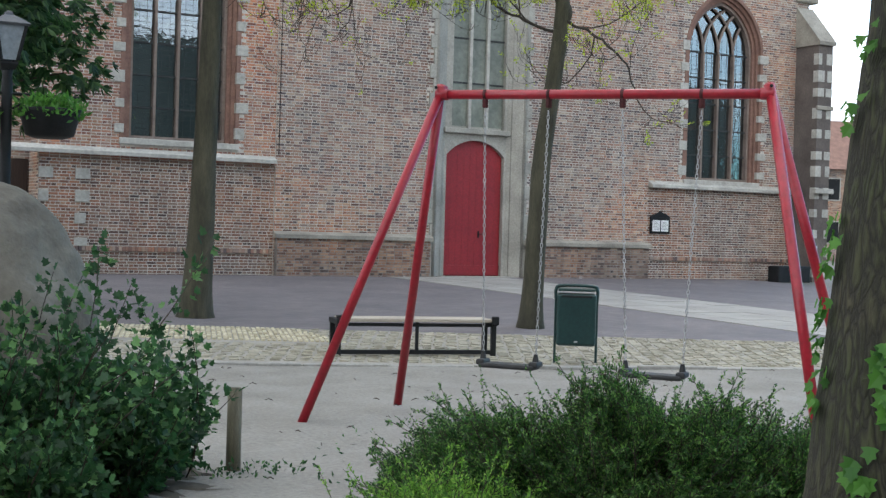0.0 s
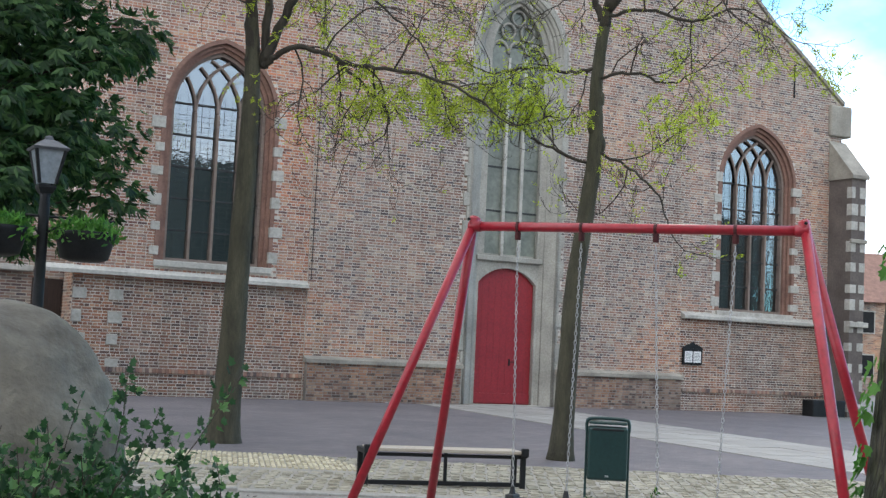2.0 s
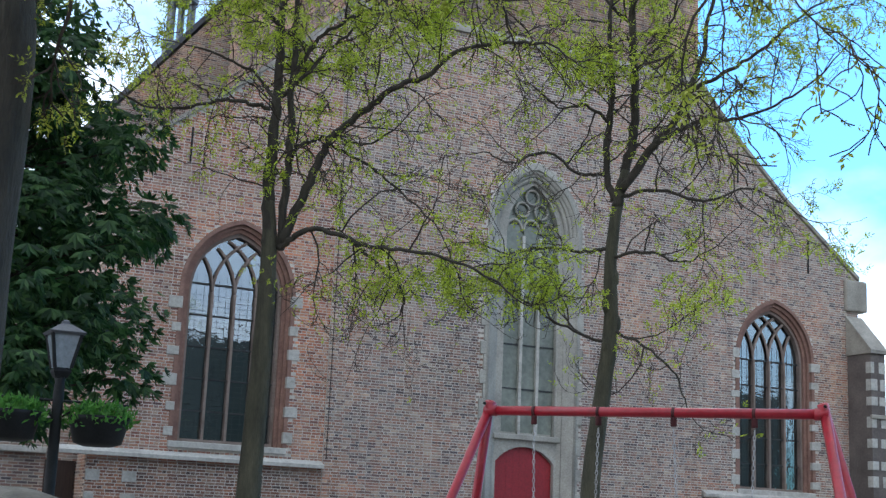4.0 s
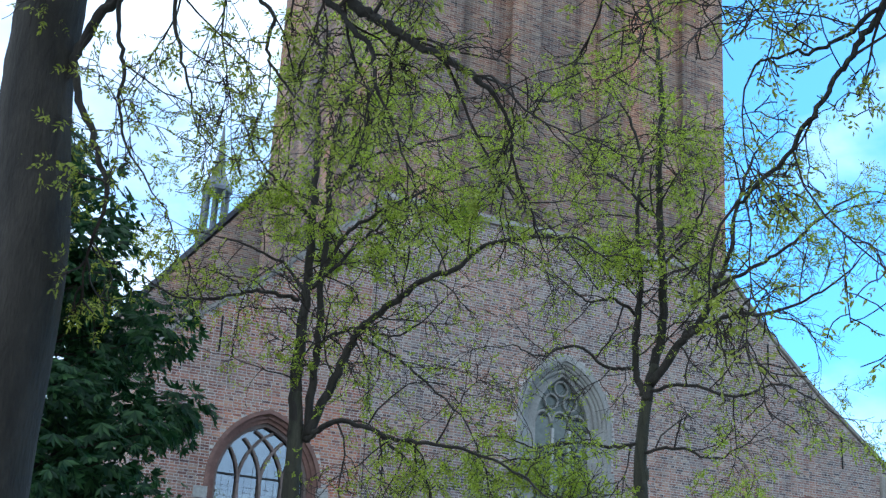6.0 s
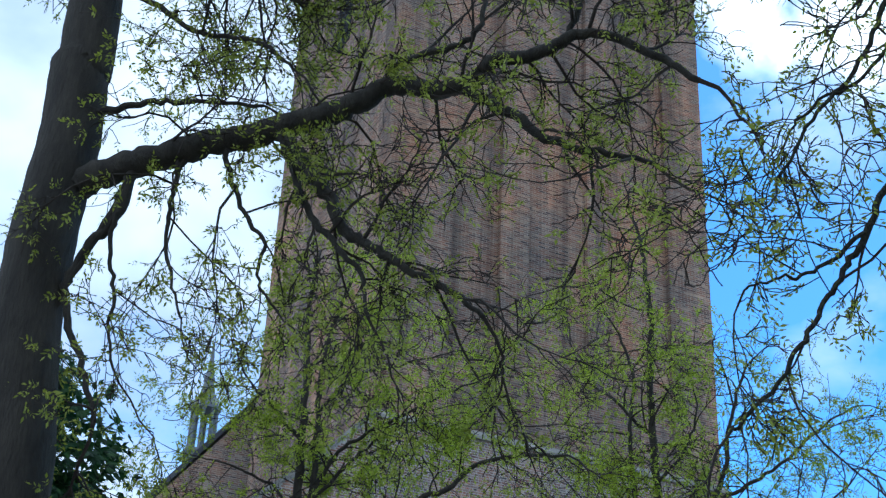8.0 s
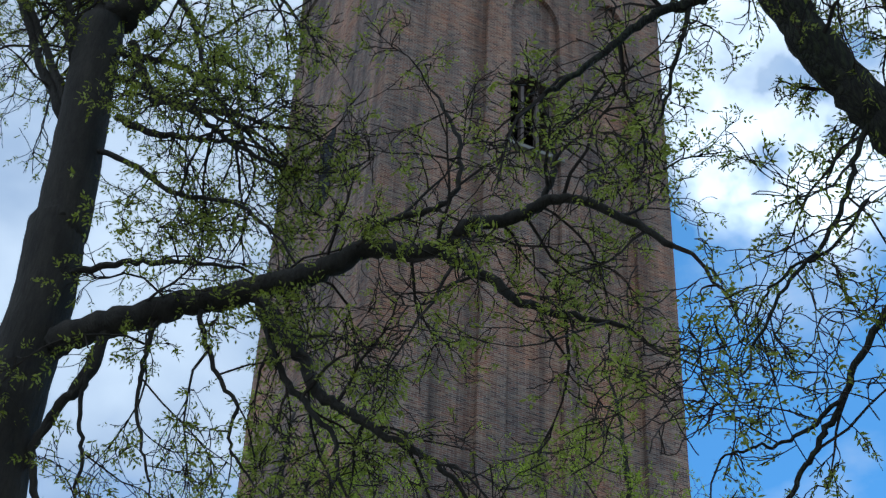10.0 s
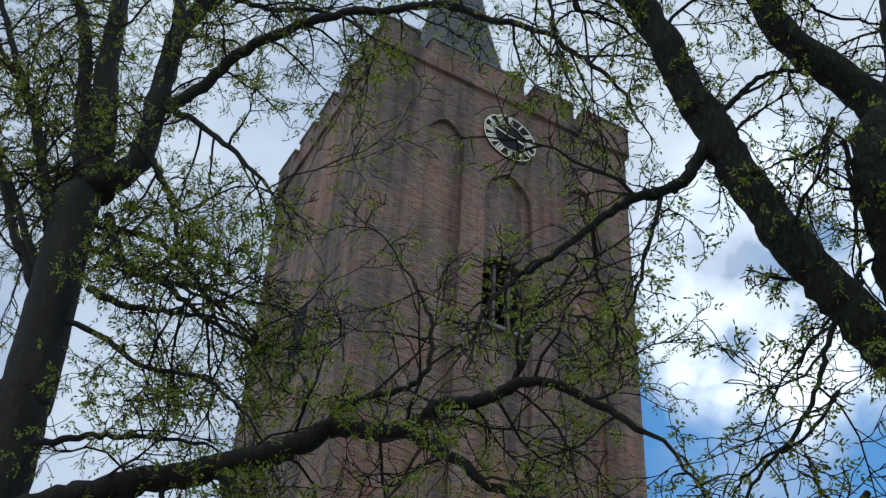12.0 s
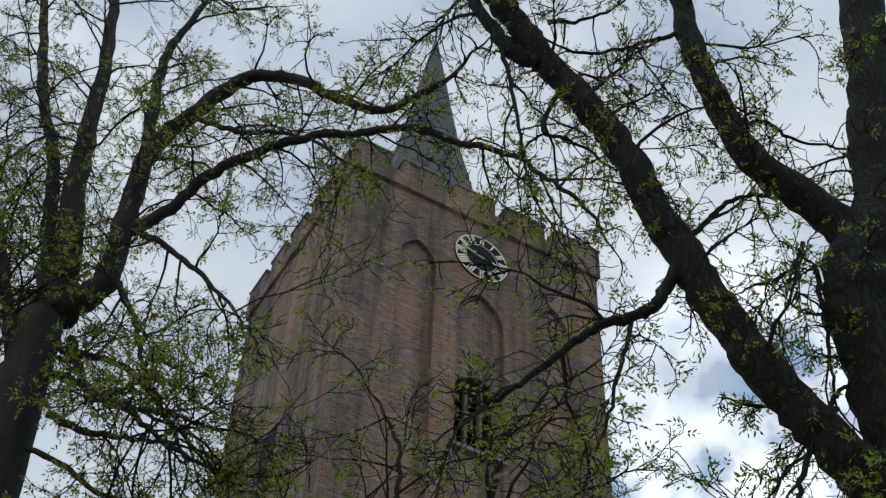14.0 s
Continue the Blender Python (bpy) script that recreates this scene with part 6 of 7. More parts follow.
tree.limb(0.015, 0.006, (3.43, 4.11, 7.12), (3.36, 4.14, 6.8), (3.28, 4.18, 6.43), (3.2, 4.22, 6.18))
tree.limb(0.018, 0.0072, (4.26, 3.71, 6.5), (4.36, 3.66, 6.69), (4.53, 3.58, 6.83))
tree.limb(0.018, 0.0072, (4.17, 3.75, 5.29), (3.97, 3.85, 4.93), (3.87, 3.9, 4.71), (3.76, 3.95, 4.51), (3.66, 4, 4.32), (3.54, 4.05, 4.1), (3.38, 4.13, 3.86), (3.3, 4.17, 3.78))
tree.limb(0.0108, 0.0048, (3.88, 3.89, 4.74), (3.66, 4, 4.53), (3.53, 4.06, 4.5), (3.39, 4.13, 4.43))
tree.limb(0.0108, 0.0048, (4.13, 3.77, 5.86), (3.95, 3.86, 5.56), (3.81, 3.92, 5.47), (3.66, 4, 5.32), (3.57, 4.04, 5.07))
tree.limb(0.018, 0.0072, (4.1, 3.78, 8.86), (4.31, 3.69, 9.04), (4.47, 3.61, 8.89), (4.78, 3.46, 8.82))
tree.limb(0.018, 0.0072, (3.89, 3.88, 9.99), (3.65, 4, 9.81), (3.29, 4.17, 9.64), (3.02, 4.3, 9.83))
tree.limb(0.018, 0.0072, (3.09, 4.27, 9.99), (3.34, 4.15, 10.07), (3.58, 4.04, 10.34))
tree.limb(0.018, 0.0072, (2.81, 4.41, 9.59), (2.85, 4.38, 9.14), (2.91, 4.35, 8.55), (2.97, 4.33, 8.07))
tree.limb(0.018, 0.0072, (4.41, 3.64, 7.68), (4.4, 3.64, 7.27), (4.37, 3.66, 6.93), (4.35, 3.67, 6.61))
tree.limb(0.015, 0.006, (4.38, 3.65, 7.87), (4.28, 3.7, 7.62), (4.12, 3.78, 7.5), (3.99, 3.84, 7.4))
tree.limb(0.018, 0.0072, (4.35, 3.67, 6.6), (4.14, 3.77, 6.2), (4.05, 3.81, 5.9), (3.89, 3.89, 5.56), (3.72, 3.97, 5.32), (3.55, 4.05, 4.98))
tree.limb(0.018, 0.0072, (3.17, 4.23, 9.26), (3.03, 4.3, 8.75), (3.19, 4.22, 8.65), (3.43, 4.11, 8.41))
tree.finish()


def ivy():
    """Ivy climbing the leaning trunk, one stem round its edge and one on its face."""
    rg = random.Random(8)
    lv = []
    spots = [(1.56, 0.95, 4), (1.42, 0.97, 6), (1.2, 0.98, 6), (1.05, 0.96, 5), (0.9, 0.97, 4), (2.0, 0.9, 4), (2.3, 0.8, 4), (1.08, 0.1, 5), (0.98, 0.14, 6), (0.9, 0.05, 5),
             (0.66, 0.32, 4), (0.58, 0.36, 5), (0.48, 0.34, 6), (0.40, 0.22, 6), (0.28, 0.3, 5), (0.15, 0.4, 5), (1.5, -0.1, 5), (1.75, -0.05, 5), (2.1, 0.05, 4), (2.6, 0.1, 4)]
    front, side = Vector((-0.73, -0.68, 0)), Vector((-0.68, 0.73, 0))
    for z, s, count in spots:
        for k in range(count * 2 if s > 0.7 else count):
            z1 = z + rg.uniform(-0.07, 0.07)
            a = max(-1, min(1, s + rg.uniform(-0.12, 0.12)))
            c = Vector((TRUNK_AT(z1)[0], TRUNK_AT(z1)[1], z1))
            n = (side * a + front * math.sqrt(max(0.0, 1 - a * a))).normalized()
            p = c + n * (rg.uniform(0.31, 0.345) - 0.018 * z1)
            u = (Vector((0, 0, -1)) + rand_unit(rg) * 0.7)
            u = (u - n * u.dot(n) * 0.8 + n * rg.uniform(0.2, 0.7)).normalized()
            w = u.cross(n + rand_unit(rg) * 0.4).normalized()
            ln = rg.uniform(0.055, 0.085) * (0.75 if a > 0.7 else 1)
            lv.append((p, u, w, ln, ln * 1.15))
    v_, f_ = lobed_mesh(lv)
    ob = raw("ivy", v_, f_, M_IVY)
    tagged(ob, "fresh green ivy leaves clinging to the trunk", "ivy", "", "stuff")


def TRUNK_AT(z):
    t = z / 3.0
    return (4.135 + 0.18 * t, 3.775 - 0.10 * t)


ivy()


def crown_leaf(lv, p, nrm, rg, size, fingers=5):
    """A drooping fan of leaflets, as of a chestnut."""
    d = (nrm * 0.6 + Vector((0, 0, -0.75)) + rand_unit(rg) * 0.4).normalized()
    s = d.cross(nrm + rand_unit(rg) * 0.3).normalized()
    for k in range(fingers):
        a = (k - (fingers - 1) / 2) * 0.55
        u = (d * math.cos(a) + s * math.sin(a)).normalized()
        lv.append((p, u, u.cross(nrm + rand_unit(rg) * 0.2).normalized(), size * rg.uniform(0.8, 1.1), size * 0.34))


def chestnut():
    rg = random.Random(21)
    base = Vector((2.0, 21.3, lift(2, 21.3)))
    tr = thing("chestnut_tree", base, "dense dark green chestnut tree in full leaf", "tree")
    v_, f_ = [], []
    sweep([Vector((0, 0, -0.2)), Vector((0, 0, 2)), Vector((0.1, 0, 4)), Vector((0.1, 0.1, 8))], [0.32, 0.24, 0.22, 0.1], 14, v_, f_)
    raw("trunk", v_, f_, M_BARKDARK, tr, "", True)
    lv = []
    v_, f_ = [], []
    clumps = []
    for k in range(230):
        z = rg.uniform(2.9, 10.3)
        t = (z - 2.9) / 7.4
        rmax = 3.55 * (math.sin(math.pi * min(1, 0.32 + t * 0.66)) ** 0.6)
        q, r = rg.uniform(0, 2 * math.pi), rmax * rg.uniform(0.55, 1.0)
        clumps.append((Vector((r * math.cos(q), r * math.sin(q), z)), rg.uniform(0.5, 0.95)))
    for c, r in clumps:
        sweep([Vector((0.1, 0, max(2.5, c.z - 1.5))), c * 0.6 + Vector((0, 0, c.z * 0.4 - 0.3)), c], [0.05, 0.03, 0.01], 4, v_, f_, False)
        for j in range(int(95 * r)):
            n = rand_unit(rg)
            n.z = n.z * 0.7 + 0.15
            p = c + n * r * rg.uniform(0.55, 1.05)
            crown_leaf(lv, p, n.normalized(), rg, rg.uniform(0.15, 0.25))
    tagged(raw("branchwork", v_, f_, M_TWIG, tr), kind="stuff")
    v_, f_ = leaf_mesh(lv)
    tagged(raw("crown", v_, f_, M_CHESTNUT, tr, "drooping dark green leaves"), kind="stuff")


chestnut()


def flower_basket(dx):
    """A planted half-round trough on the lamp's arm."""
    bk = thing("hanging_basket", (3.0 + dx, 14.55, lift(3.0, 14.55) + 2.31), "dark hanging basket with green trailing plants", "hanging basket", "baskets on the lamp")
    v_, f_ = [], []
    lathe([(0.16, 0.0), (0.25, 0.03), (0.315, 0.27), (0.33, 0.31), (0.29, 0.31), (0.2, 0.26)], 16, v_, f_)
    raw("trough", v_, f_, M_IRON, bk, "dark trough", True)
    part("hook", rod(bmesh.new(), (0, 0, 0.25), (0, 0, 0.46), 0.008, sides=6), M_IRON, bk)
    rg = random.Random(int(dx * 100))
    lv = []
    for k in range(620):
        q, r = rg.uniform(0, 2 * math.pi), 0.38 * math.sqrt(rg.random())
        p = Vector((r * math.cos(q), r * math.sin(q), 0.30 + rg.uniform(0, 0.16) * (1 - r) - (rg.uniform(0, 0.16) if r > 0.31 else 0)))
        u = (rand_unit(rg) + Vector((0, 0, 0.9))).normalized()
        lv.append((p, u, u.cross(rand_unit(rg)).normalized(), rg.uniform(0.05, 0.11), 0.035))
    v_, f_ = leaf_mesh(lv)
    tagged(raw("planting", v_, f_, M_IVY, bk, "bright green trailing plants"), kind="stuff")


flower_basket(-0.47)
flower_basket(0.45)


# ---- shrubs ----
def stems_and_leaves(name, label, seed, spots, height, spread, stems, size, mat, per, droop=0.3, narrow=0.45):
    """A shrub of arching stems set with small leaves."""
    rg = random.Random(seed)
    cx = sum(s[0] for s in spots) / len(spots)
    cy = sum(s[1] for s in spots) / len(spots)
    sh = thing(name, (cx, cy, 0), label, "shrub")
    v_, f_, lv = [], [], []
    for (sx, sy, k) in spots:
        for j in range(stems):
            q, r = rg.uniform(0, 2 * math.pi), spread * math.sqrt(rg.random())
            at = Vector((sx - cx + r * 0.3 * math.cos(q), sy - cy + r * 0.3 * math.sin(q), -0.02))
            d = Vector((math.cos(q) * r / spread * 0.7, math.sin(q) * r / spread * 0.7, 1)).normalized()
            ln = height * k * rg.uniform(0.5, 1.18)
            pts, p = [at], at.copy()
            n = 7
            for i in range(n):
                d = (d + rand_unit(rg) * 0.16 + Vector((0, 0, -droop * 0.12 * i / n))).normalized()
                p = p + d * ln / n
                pts.append(p.copy())
            sweep(pts, [0.006 * (1 - 0.75 * i / n) + 0.001 for i in range(n + 1)], 3, v_, f_, False)
            for m in range(per):
                f = rg.uniform(0.10, 1.0) ** 0.8 * n
                i = min(int(f), n - 1)
                q0 = pts[i].lerp(pts[i + 1], f - i)
                stalk = rand_unit(rg)
                c = q0 + stalk * rg.uniform(0.0, size * 1.5)
                u = ((pts[i + 1] - pts[i]).normalized() * 0.6 + stalk).normalized()
                lv.append((c, u, u.cross(rand_unit(rg) + Vector((0, 0, 0.6))).normalized(), size * rg.uniform(0.6, 1.2), size * narrow * rg.uniform(0.8, 1.2)))
    tagged(raw("stemwork", v_, f_, M_TWIG, sh), kind="stuff")
    v2, f2 = lobed_mesh(lv)
    tagged(raw("foliage", v2, f2, mat, sh, ""), kind="stuff")
    return sh


def yew(name, label, seed, centre, rx, ry, h, clumps, turn, mat, shoots):
    """A low spreading evergreen: many flat feathery branches that reach up and out, with dark gaps between."""
    rg = random.Random(seed)
    sh = thing(name, (*centre, 0), label, "shrub", turn=turn)
    v_, f_, lv = [], [], []
    for j in range(clumps):
        q, r = rg.uniform(0, 2 * math.pi), math.sqrt(rg.random())
        x, y = rx * r * math.cos(q), ry * r * math.sin(q)
        zt = h * (1 - r ** 3.5) ** 0.6 * (0.84 + 0.62 * noise.noise(Vector((x * 2.4, y * 2.4, seed))))
        tip = Vector((x, y, max(0.06, zt * rg.uniform(0.3, 1.0) ** 0.5)))
        lead = Vector((math.cos(q) * r, math.sin(q) * r, 0.55 + 0.5 * rg.random()))
        lead = (lead + rand_unit(rg) * 0.35).normalized()
        foot = tip - lead * rg.uniform(0.3, 0.5)
        foot.z = max(foot.z, 0.0)
        long = rg.random() < 0.18
        stem = [foot.lerp(tip, k / 4) + rand_unit(rg) * 0.012 for k in range(5)]
        if long:
            stem.append(tip + lead * rg.uniform(0.08, 0.2) + rand_unit(rg) * 0.03)
        sweep(stem, [0.005 - 0.0007 * k for k in range(len(stem))], 4, v_, f_, False)
        flat = lead.cross(rand_unit(rg)).normalized()
        for k in range(15):
            f = 0.25 + 0.75 * k / 14
            m = f * (len(stem) - 1)
            i = min(int(m), len(stem) - 2)
            at = stem[i].lerp(stem[i + 1], m - i)
            d = (lead + flat * (1 if k % 2 else -1) * rg.uniform(0.5, 1.1) + rand_unit(rg) * 0.3).normalized()
            ln = rg.uniform(0.06, 0.15) * (1.15 - 0.5 * f) * (0.5 if long and f > 0.8 else 1)
            side = d.cross(flat.cross(lead) + rand_unit(rg) * 0.4).normalized()
            sweep([at, at + d * ln], [0.0018, 0.001], 3, v_, f_, False)
            for b in range(14):
                s = side if b % 2 else -side
                u = (d * 0.75 + s + rand_unit(rg) * 0.35).normalized()
                lv.append((at + d * ln * b / 13, u, u.cross(rand_unit(rg)).normalized(), rg.uniform(0.018, 0.032), 0.0075))
    # thin young shoots that stand out over the rest
    for j in range(shoots):
        q, r = rg.uniform(0, 2 * math.pi), math.sqrt(rg.random()) * 0.95
        x, y = rx * r * math.cos(q), ry * r * math.sin(q)
        foot = Vector((x * 0.9, y * 0.9, h * (1 - r ** 3.5) ** 0.6 * 0.75))
        d = (Vector((0.75 * math.cos(q) + 0.25, 0.5 * math.sin(q), 0.9)) + rand_unit(rg) * 0.4).normalized()
        ln = rg.uniform(0.18, 0.42)
        stem, at = [foot], foot.copy()
        for k in range(6):
            d = (d + rand_unit(rg) * 0.12 + Vector((0, 0, -0.03))).normalized()
            at = at + d * ln / 6
            stem.append(at.copy())
        sweep(stem, [0.0032 - 0.0004 * k for k in range(7)], 3, v_, f_, False)
        for k in range(int(ln * 130)):
            m = rg.uniform(0.6, 6) * 0.999
            i = int(m)
            c = stem[i].lerp(stem[i + 1], m - i)
            u = (d * 0.5 + rand_unit(rg)).normalized()
            lv.append((c, u, u.cross(rand_unit(rg)).normalized(), rg.uniform(0.012, 0.024), 0.009))
    for k in range(60):
        q, r = rg.uniform(0, 2 * math.pi), math.sqrt(rg.random()) * 0.8
        e = Vector((rx * r * math.cos(q), ry * r * math.sin(q), h * 0.7 * (1 - r)))
        sweep([Vector((e.x * 0.2, e.y * 0.2, -0.05)), e * 0.6 + Vector((0, 0, 0.1)), e], [0.016, 0.01, 0.005], 5, v_, f_, False)
    tagged(raw("branchwork", v_, f_, M_TWIG, sh), kind="stuff")
    v2, f2 = leaf_mesh(lv)
    tagged(raw("foliage", v2, f2, mat, sh, ""), kind="stuff")


yew("evergreen_shrub", "low spreading feathery evergreen shrub beside the sand", 31, (4.22, 5.25), 1.45, 0.75, 0.66, 1750, -40, M_YEW, 150)
yew("evergreen_shrub", "low bright green edge of a spreading evergreen", 32, (2.88, 5.1), 0.5, 0.45, 0.36, 380, -30, M_YEWBRIGHT, 12)
stems_and_leaves("leafy_shrub", "leafy green rose-like shrub in front of the boulder", 41, [(0.95, 6.9, 0.85), (1.3, 7.1, 1.15), (1.65, 7.2, 1.05), (1.95, 7.5, 0.75), (2.1, 7.2, 0.62), (0.6, 6.8, 0.9), (1.5, 6.6, 0.6), (2.35, 7.75, 0.66)], 0.92, 0.52, 34, 0.058, M_SHRUB, 56, 0.3, 0.9)
stems_and_leaves("tall_sprig", "tall upright leafy shoots rising from the shrub", 43, [(1.42, 7.0, 1.0), (1.62, 7.0, 0.92), (1.85, 7.1, 0.72), (2.6, 7.6, 0.62), (2.2, 7.3, 0.6)], 1.62, 0.14, 6, 0.055, M_SHRUB, 95, 0.1, 0.9)


# dark earth the shrub grows from
def earth_bed():
    rings, around = 14, 72
    v_, f_ = [(2.05, 7.95, 0.05)], []
    for i in range(1, rings + 1):
        for k in range(around):
            q = 2 * math.pi * k / around
            r = i / rings * (1 + 0.35 * noise.noise(Vector((math.cos(q) * 3, math.sin(q) * 3, 5))) + 0.25 * noise.noise(Vector((math.cos(q) * 11, math.sin(q) * 11, 2))))
            x, y = 2.05 + 0.80 * r * math.cos(q), 7.95 + 1.05 * r * math.sin(q)
            v_.append((x, y, 0.05 * (1 - min(1, i / rings) ** 2) - 0.006 + 0.03 * noise.noise(Vector((x * 9, y * 9, 1)))))
    for k in range(around):
        f_.append((0, 1 + k, 1 + (k + 1) % around))
        for i in range(rings - 1):
            a = 1 + i * around
            f_.append((a + k, a + around + k, a + around + (k + 1) % around, a + (k + 1) % around))
    tagged(raw("earth_bed", v_, f_, M_EARTH, None, "", True), "dark crumbly earth round the foot of the shrub", "earth", "", "structure")


earth_bed()


# ---- ground litter ----
def litter():
    rg = random.Random(77)
    v_, f_ = [], []
    for k in range(260):
        x = rg.uniform(2.2, 12)
        y = rg.uniform(6.0, line_y(x) - 0.1)
        p = Vector((x, y, lift(x, y) + 0.012))
        if rg.random() < 0.35:
            q = rg.uniform(0, math.pi)
            d = Vector((math.cos(q), math.sin(q), 0.02)) * rg.uniform(0.02, 0.06)
            sweep([p - d, p + Vector((0, 0, 0.012)), p + d], [0.003, 0.004, 0.002], 4, v_, f_, False)
        else:
            n = len(v_)
            q, ln = rg.uniform(0, 6.28), rg.uniform(0.015, 0.04)
            u, w = Vector((math.cos(q), math.sin(q), 0.15)), Vector((-math.sin(q), math.cos(q), 0.1))
            v_ += [p, p + u * ln + w * ln * 0.5, p + u * ln * 2, p + u * ln - w * ln * 0.5]
            f_.append((n, n + 1, n + 2, n + 3))
    tagged(raw("leaf_litter", v_, f_, M_TWIG), "brown twigs and dead leaves scattered on the sand", "litter", "", "stuff")


litter()


def weeds():
    rg = random.Random(78)
    lv = []
    for cx, cy, n in ((3.05, 7.62, 40), (3.2, 7.5, 26), (2.85, 7.5, 40), (3.45, 7.7, 8), (3.75, 7.9, 8), (3.3, 7.2, 10), (4.3, 8.6, 6)):
        for k in range(n):
            p = Vector((cx + rg.gauss(0, 0.08), cy + rg.gauss(0, 0.08), rg.uniform(0, 0.07)))
            u = (rand_unit(rg) + Vector((0, 0, 0.7))).normalized()
            lv.append((p, u, u.cross(rand_unit(rg)).normalized(), rg.uniform(0.02, 0.05), 0.018))
    v_, f_ = leaf_mesh(lv)
    tagged(raw("weeds", v_, f_, M_SHRUB), "small green weeds sprouting from the sand", "weeds", "", "stuff")


weeds()

# dark stone trough by the buttress
bm = boxes((27.5, 28.75, 28.9, 29.35, 0.2, 0.72), bevel=0.04)
trough = part("stone_trough", bm, M_IRON, None)
tagged(trough, "low dark trough standing at the foot of the wall", "trough")

# distant house beyond the church
far_house = thing("house", (66, 62, 0.28), "brown brick house with a tiled roof far behind the church", "house", turn=-20)
part("wall", boxes((-6, 6, -4, 4, -0.3, 5.6)), M_BRICKWORK, far_house)
rv = [(-6.3, -4.4, 5.5), (6.3, -4.4, 5.5), (6.3, 4.4, 5.5), (-6.3, 4.4, 5.5), (-6.3, 0, 8.8), (6.3, 0, 8.8)]
raw("roof", rv, [(0, 1, 5, 4), (2, 3, 4, 5), (0, 4, 3), (1, 2, 5), (3, 2, 1, 0)], M_REDBRICK, far_house)
for x in (-4, -1.3, 1.3, 4):
    for z in (1.0, 3.6):
        w_ = part("window", boxes((x - 0.5, x + 0.5, -4.06, -4.002, z, z + 1.4)), M_STONE, far_house)
        part("pane", boxes((x - 0.42, x + 0.42, -4.08, -4.062, z + 0.08, z + 1.32)), M_IRON, w_)
# unseen wall added behind the viewer so the lower panes reflect dark
tagged(part("reflected_wall", boxes((-45, 70, -18.6, -18.0, -0.2, 12.6)), M_REFLECTED), "unseen plain dark wall standing for trees and houses behind", "wall", "", "structure")


# ---- paving pieces ----
def stone_meshes(name, sx, sy, h, count, seed, rough):
    """A few cobble shapes, shared by all cobbles."""
    rg = random.Random(seed)
    out = []
    for k in range(count):
        bm = boxes((-sx / 2, sx / 2, -sy / 2, sy / 2, -h, 0))
        for v in bm.verts:
            top = v.co.z > -0.001
            s = 0.80 if top else 1.0
            v.co = Vector((v.co.x * s * rg.uniform(1 - rough, 1 + rough), v.co.y * s * rg.uniform(1 - rough, 1 + rough), v.co.z + rg.uniform(-0.006, 0.006)))
        me = bpy.data.meshes.new(name)
        bm.to_mesh(me)
        bm.free()
        out.append(me)
    return out


def object_tone(name, dark, light):
    m, ns, ls, p = material(name, 0.85)
    o = ns.new("ShaderNodeObjectInfo")
    r = ramp(ns, [(0.0, dark), (1.0, light)])
    ls.new(o.outputs["Random"], r.inputs["Fac"])
    n = noise_node(ns, ls, 30, 4)
    r2 = ramp(ns, [(0.3, (0.75, 0.75, 0.75)), (0.7, (1.15, 1.15, 1.15))])
    ls.new(n.outputs["Fac"], r2.inputs["Fac"])
    ls.new(blend(ns, ls, "MULTIPLY", 0.8, r.outputs["Color"], r2.outputs["Color"]), p.inputs["Base Color"])
    bump(ns, ls, p, n.outputs["Fac"], 0.4, 0.005)
    return m


def island_tone(name, dark, light):
    m, ns, ls, p = material(name, 0.85)
    o = ns.new("ShaderNodeNewGeometry")
    r = ramp(ns, [(0.0, dark), (1.0, light)])
    ls.new(o.outputs["Random Per Island"], r.inputs["Fac"])
    n = noise_node(ns, ls, 30, 4)
    r2 = ramp(ns, [(0.3, (0.75, 0.75, 0.75)), (0.7, (1.15, 1.15, 1.15))])
    ls.new(n.outputs["Fac"], r2.inputs["Fac"])
    ls.new(blend(ns, ls, "MULTIPLY", 0.8, r.outputs["Color"], r2.outputs["Color"]), p.inputs["Base Color"])
    bump(ns, ls, p, n.outputs["Fac"], 0.4, 0.005)
    return m


M_COB1, M_COBS = object_tone("cobble", (0.255, 0.235, 0.18), (0.365, 0.335, 0.26)), island_tone("cobbles_joined", (0.255, 0.235, 0.18), (0.365, 0.335, 0.26))
M_YELS = island_tone("yellow_pavers", (0.38, 0.33, 0.22), (0.62, 0.56, 0.40))
M_SLAB1 = object_tone("paving_slab", (0.27, 0.255, 0.235), (0.34, 0.325, 0.30))


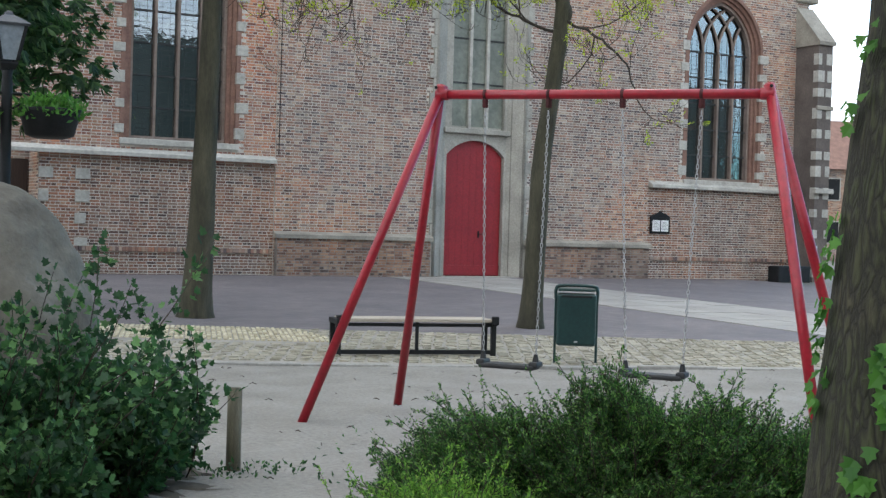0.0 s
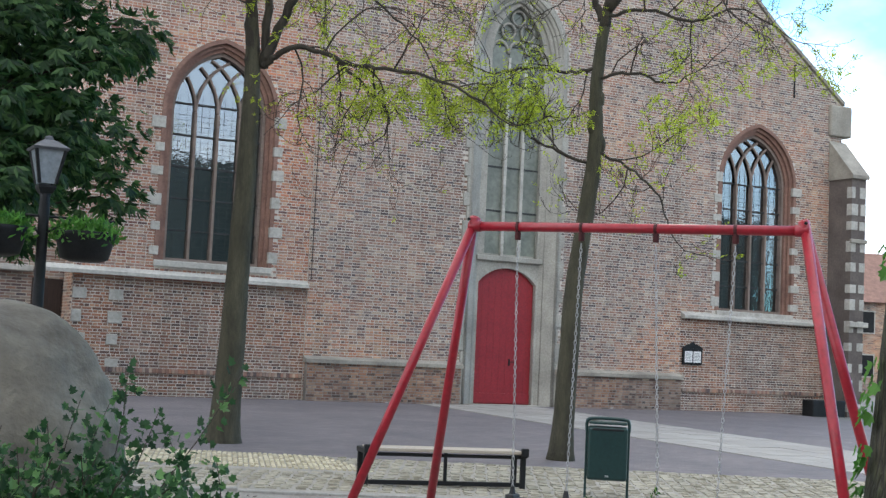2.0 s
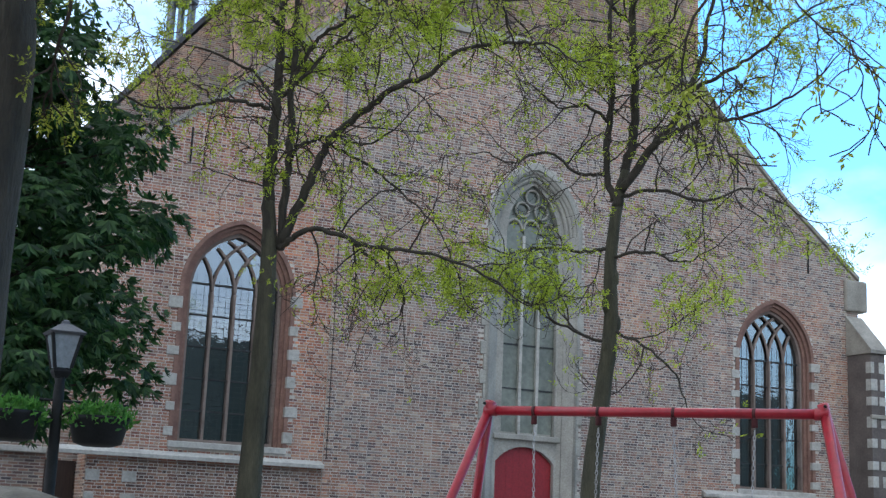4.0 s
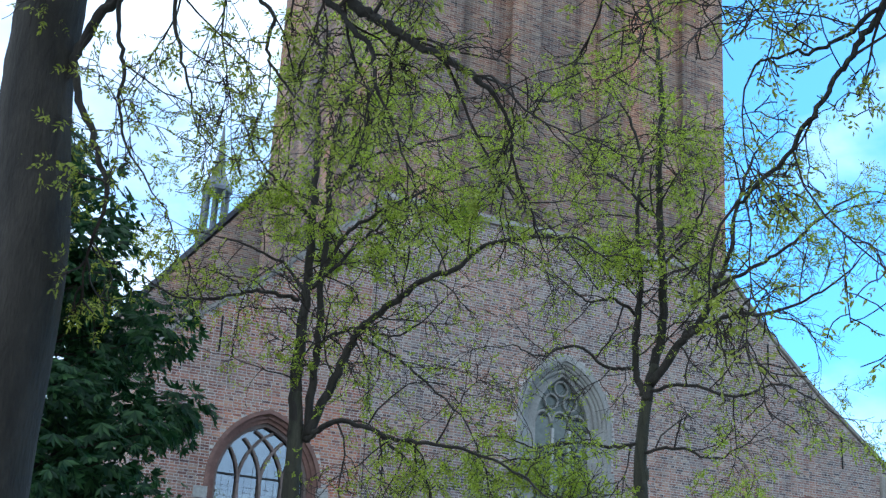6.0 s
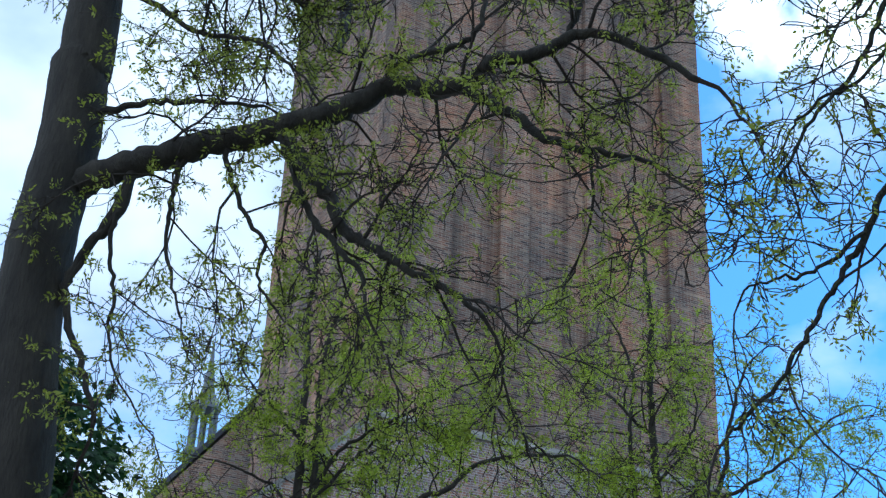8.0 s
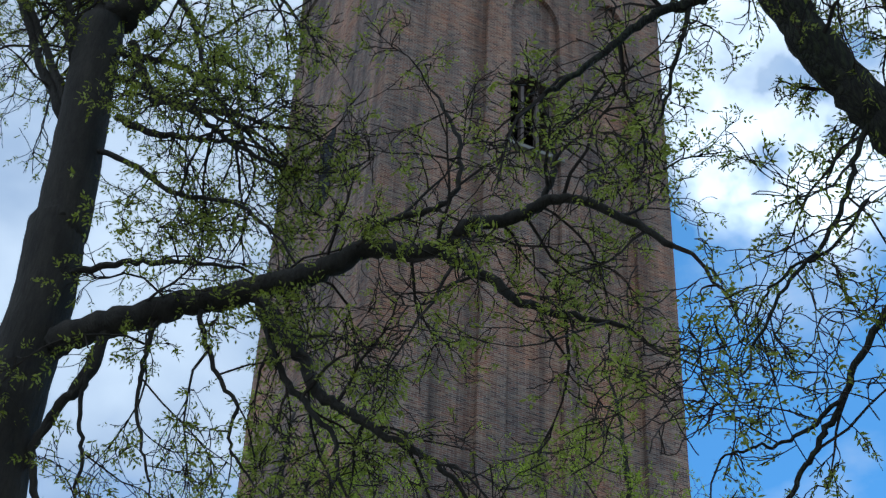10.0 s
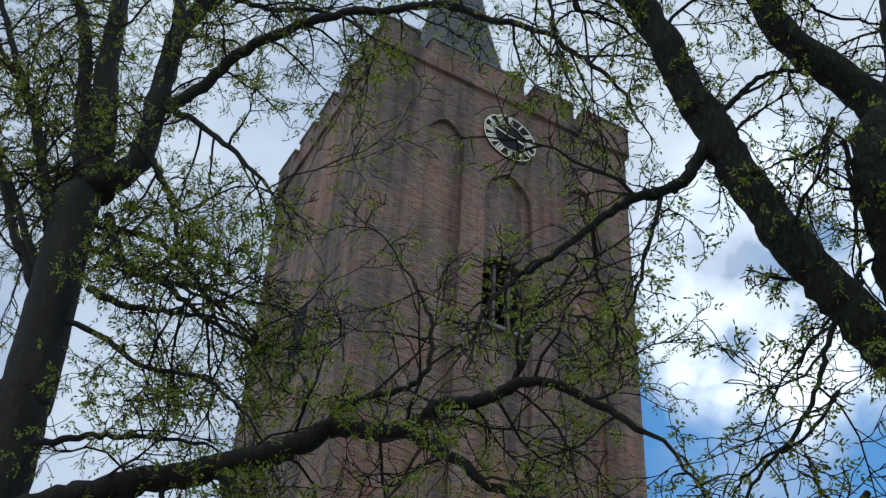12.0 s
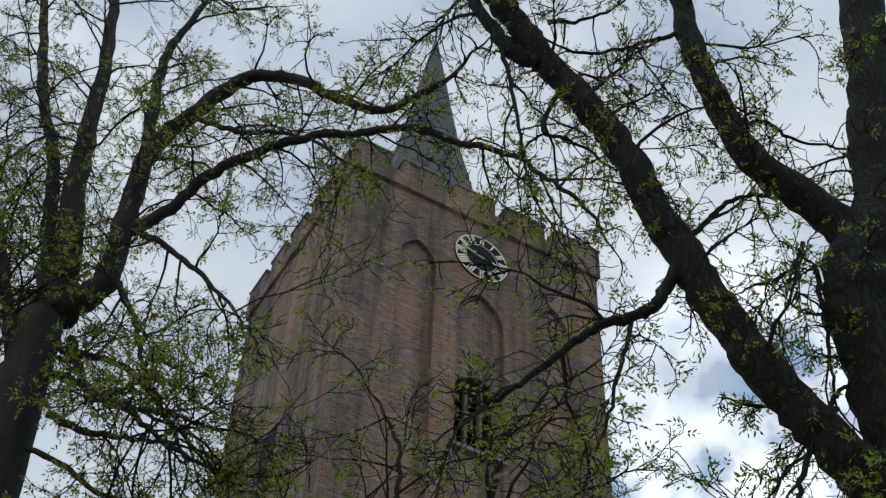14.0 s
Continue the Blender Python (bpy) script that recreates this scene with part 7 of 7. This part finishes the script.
def lay_cobbles():
    rg = random.Random(5)
    shapes = stone_meshes("cobble", 0.135, 0.12, 0.08, 8, 6, 0.14)
    for me in shapes:
        me.materials.append(M_COB1)
    singles = 0
    jv, jf = [], []
    row = 0
    v = 0.10
    while v < 1.0:
        u = 2.0
        while u < 16.5:
            x = u + rg.gauss(0, 0.008) + (0.07 if row % 2 else 0)
            near, far = line_y(x), ROAD_NEAR(x)
            width = far - near
            y = near + v * width
            u += 0.145
            if x < 7.3 and v > 0.52:
                continue
            z = lift(x, y) + 0.006 + rg.gauss(0, 0.004)
            q = -20 + rg.gauss(0, 7)
            if 7.4 < x < 10.2 and singles < 300 and v < 0.52:
                ob = new("cobble", shapes[rg.randrange(8)])
                ob.parent = STRIP
                ob.matrix_basis = pose(x, y, z, rg.gauss(0, 3), rg.gauss(0, 3), q)
                singles += 1
            else:
                me = shapes[rg.randrange(8)]
                m = pose(x, y, z, rg.gauss(0, 3), rg.gauss(0, 3), q)
                n = len(jv)
                jv += [m @ w.co for w in me.vertices]
                jf += [tuple(n + i for i in p.vertices) for p in me.polygons]
        v += 0.036
        row += 1
    ob = raw("cobbles", jv, jf, M_COBS, STRIP)
    tagged(ob, "", "", "", "stuff")
    # yellow bricks on edge
    jv, jf = [], []
    for k in range(9):
        u = 1.0
        while u < 7.4:
            x = u + rg.gauss(0, 0.003)
            y = ROAD_NEAR(x) - 0.12 - k * 0.205
            u += 0.062
            m = pose(x, y, lift(x, y) + 0.012 + rg.gauss(0, 0.003), 0, 0, -23)
            n = len(jv)
            a, b, h = 0.026, 0.095, 0.06
            jv += [m @ Vector(c) for c in ((-a, -b, -h), (a, -b, -h), (a, b, -h), (-a, b, -h), (-a + .004, -b + .004, 0), (a - .004, -b + .004, 0), (a - .004, b - .004, 0), (-a + .004, b - .004, 0))]
            jf += [(n + 4, n + 5, n + 6, n + 7), (n, n + 1, n + 5, n + 4), (n + 1, n + 2, n + 6, n + 5), (n + 2, n + 3, n + 7, n + 6), (n + 3, n, n + 4, n + 7)]
    tagged(raw("yellow_bricks", jv, jf, M_YELS, STRIP, "pale yellow bricks set on edge"), "", "", "", "stuff")


lay_cobbles()


def lay_slabs():
    """The pale path from the church door."""
    rg = random.Random(15)
    shapes = stone_meshes("paving_slab", 0.655, 0.495, 0.06, 4, 16, 0.004)
    for me in shapes:
        me.materials.append(M_SLAB1)
        for v in me.vertices:
            if v.co.z > -0.02:
                v.co = Vector((math.copysign(0.326, v.co.x), math.copysign(0.246, v.co.y), 0.0))
            else:
                v.co = Vector((math.copysign(0.3275, v.co.x), math.copysign(0.2475, v.co.y), -0.06))
    y = 14.3
    while y < 29.6:
        for k in range(5):
            ob = new("paving_slab", shapes[rg.randrange(4)])
            ob.parent = ROAD
            x = 15.65 + 0.66 * k
            ob.matrix_basis = pose(x, y, lift(x, y) + 0.012 + rg.gauss(0, 0.0015), 0.95, 0, 0)
        y += 0.5


lay_slabs()


def edging():
    """Worn concrete edging between sand and cobbles."""
    rg = random.Random(19)
    x = 3.2
    while x < 15:
        y = line_y(x + 0.45)
        bm = boxes((-0.46, 0.46, -0.05, 0.05, -0.15, 0.03), bevel=0.012)
        ob = part("edging_stone", bm, M_KERB, STRIP)
        ob.matrix_basis = pose(x + 0.45, y, lift(x, y) + rg.uniform(-0.02, 0.012), 0, rg.gauss(0, 0.8), -18.8 + rg.gauss(0, 0.5))
        x += 0.89


edging()


def single_bricks():
    """A patch of the tower's brickwork laid brick by brick."""
    rg = random.Random(23)
    kinds = {}
    for w in (0.225, 0.11):
        kinds[w] = []
        for k in range(5):
            a, h, d, e = w / 2 - 0.0085, 0.0255, 0.005 + 0.006 * rg.random(), 0.004
            j = [rg.gauss(0, 0.0015) for _ in range(4)]
            vs_ = [(-a, 0.0, -h + j[0]), (a, 0, -h + j[1]), (a, 0, h + j[2]), (-a, 0, h + j[3]), (-a + e, -d, -h + e + j[0]), (a - e, -d, -h + e + j[1]), (a - e, -d, h - e + j[2]), (-a + e, -d, h - e + j[3])]
            me = bpy.data.meshes.new("brick")
            me.from_pydata(vs_, [], [(4, 5, 6, 7), (0, 1, 5, 4), (1, 2, 6, 5), (2, 3, 7, 6), (3, 0, 4, 7)])
            me.materials.append(M_ONEBRICK)
            kinds[w].append(me)
    inv = tower_base.matrix_world.inverted()
    z, row = 2.276, 0
    while z < 4.30:
        w = 0.225 if row % 2 == 0 else 0.11
        x = 13.70 - (0.06 if row % 2 else 0.0)
        while x < 15.46:
            ob = new("brick", kinds[w][rg.randrange(5)])
            ob.parent = tower_base
            ob.matrix_parent_inverse = inv
            ob.matrix_basis = pose(x + w / 2, FRONT + 0.001, z + 0.034)
            x += w
        z += 0.068
        row += 1


bpy.context.view_layer.update()
single_bricks()
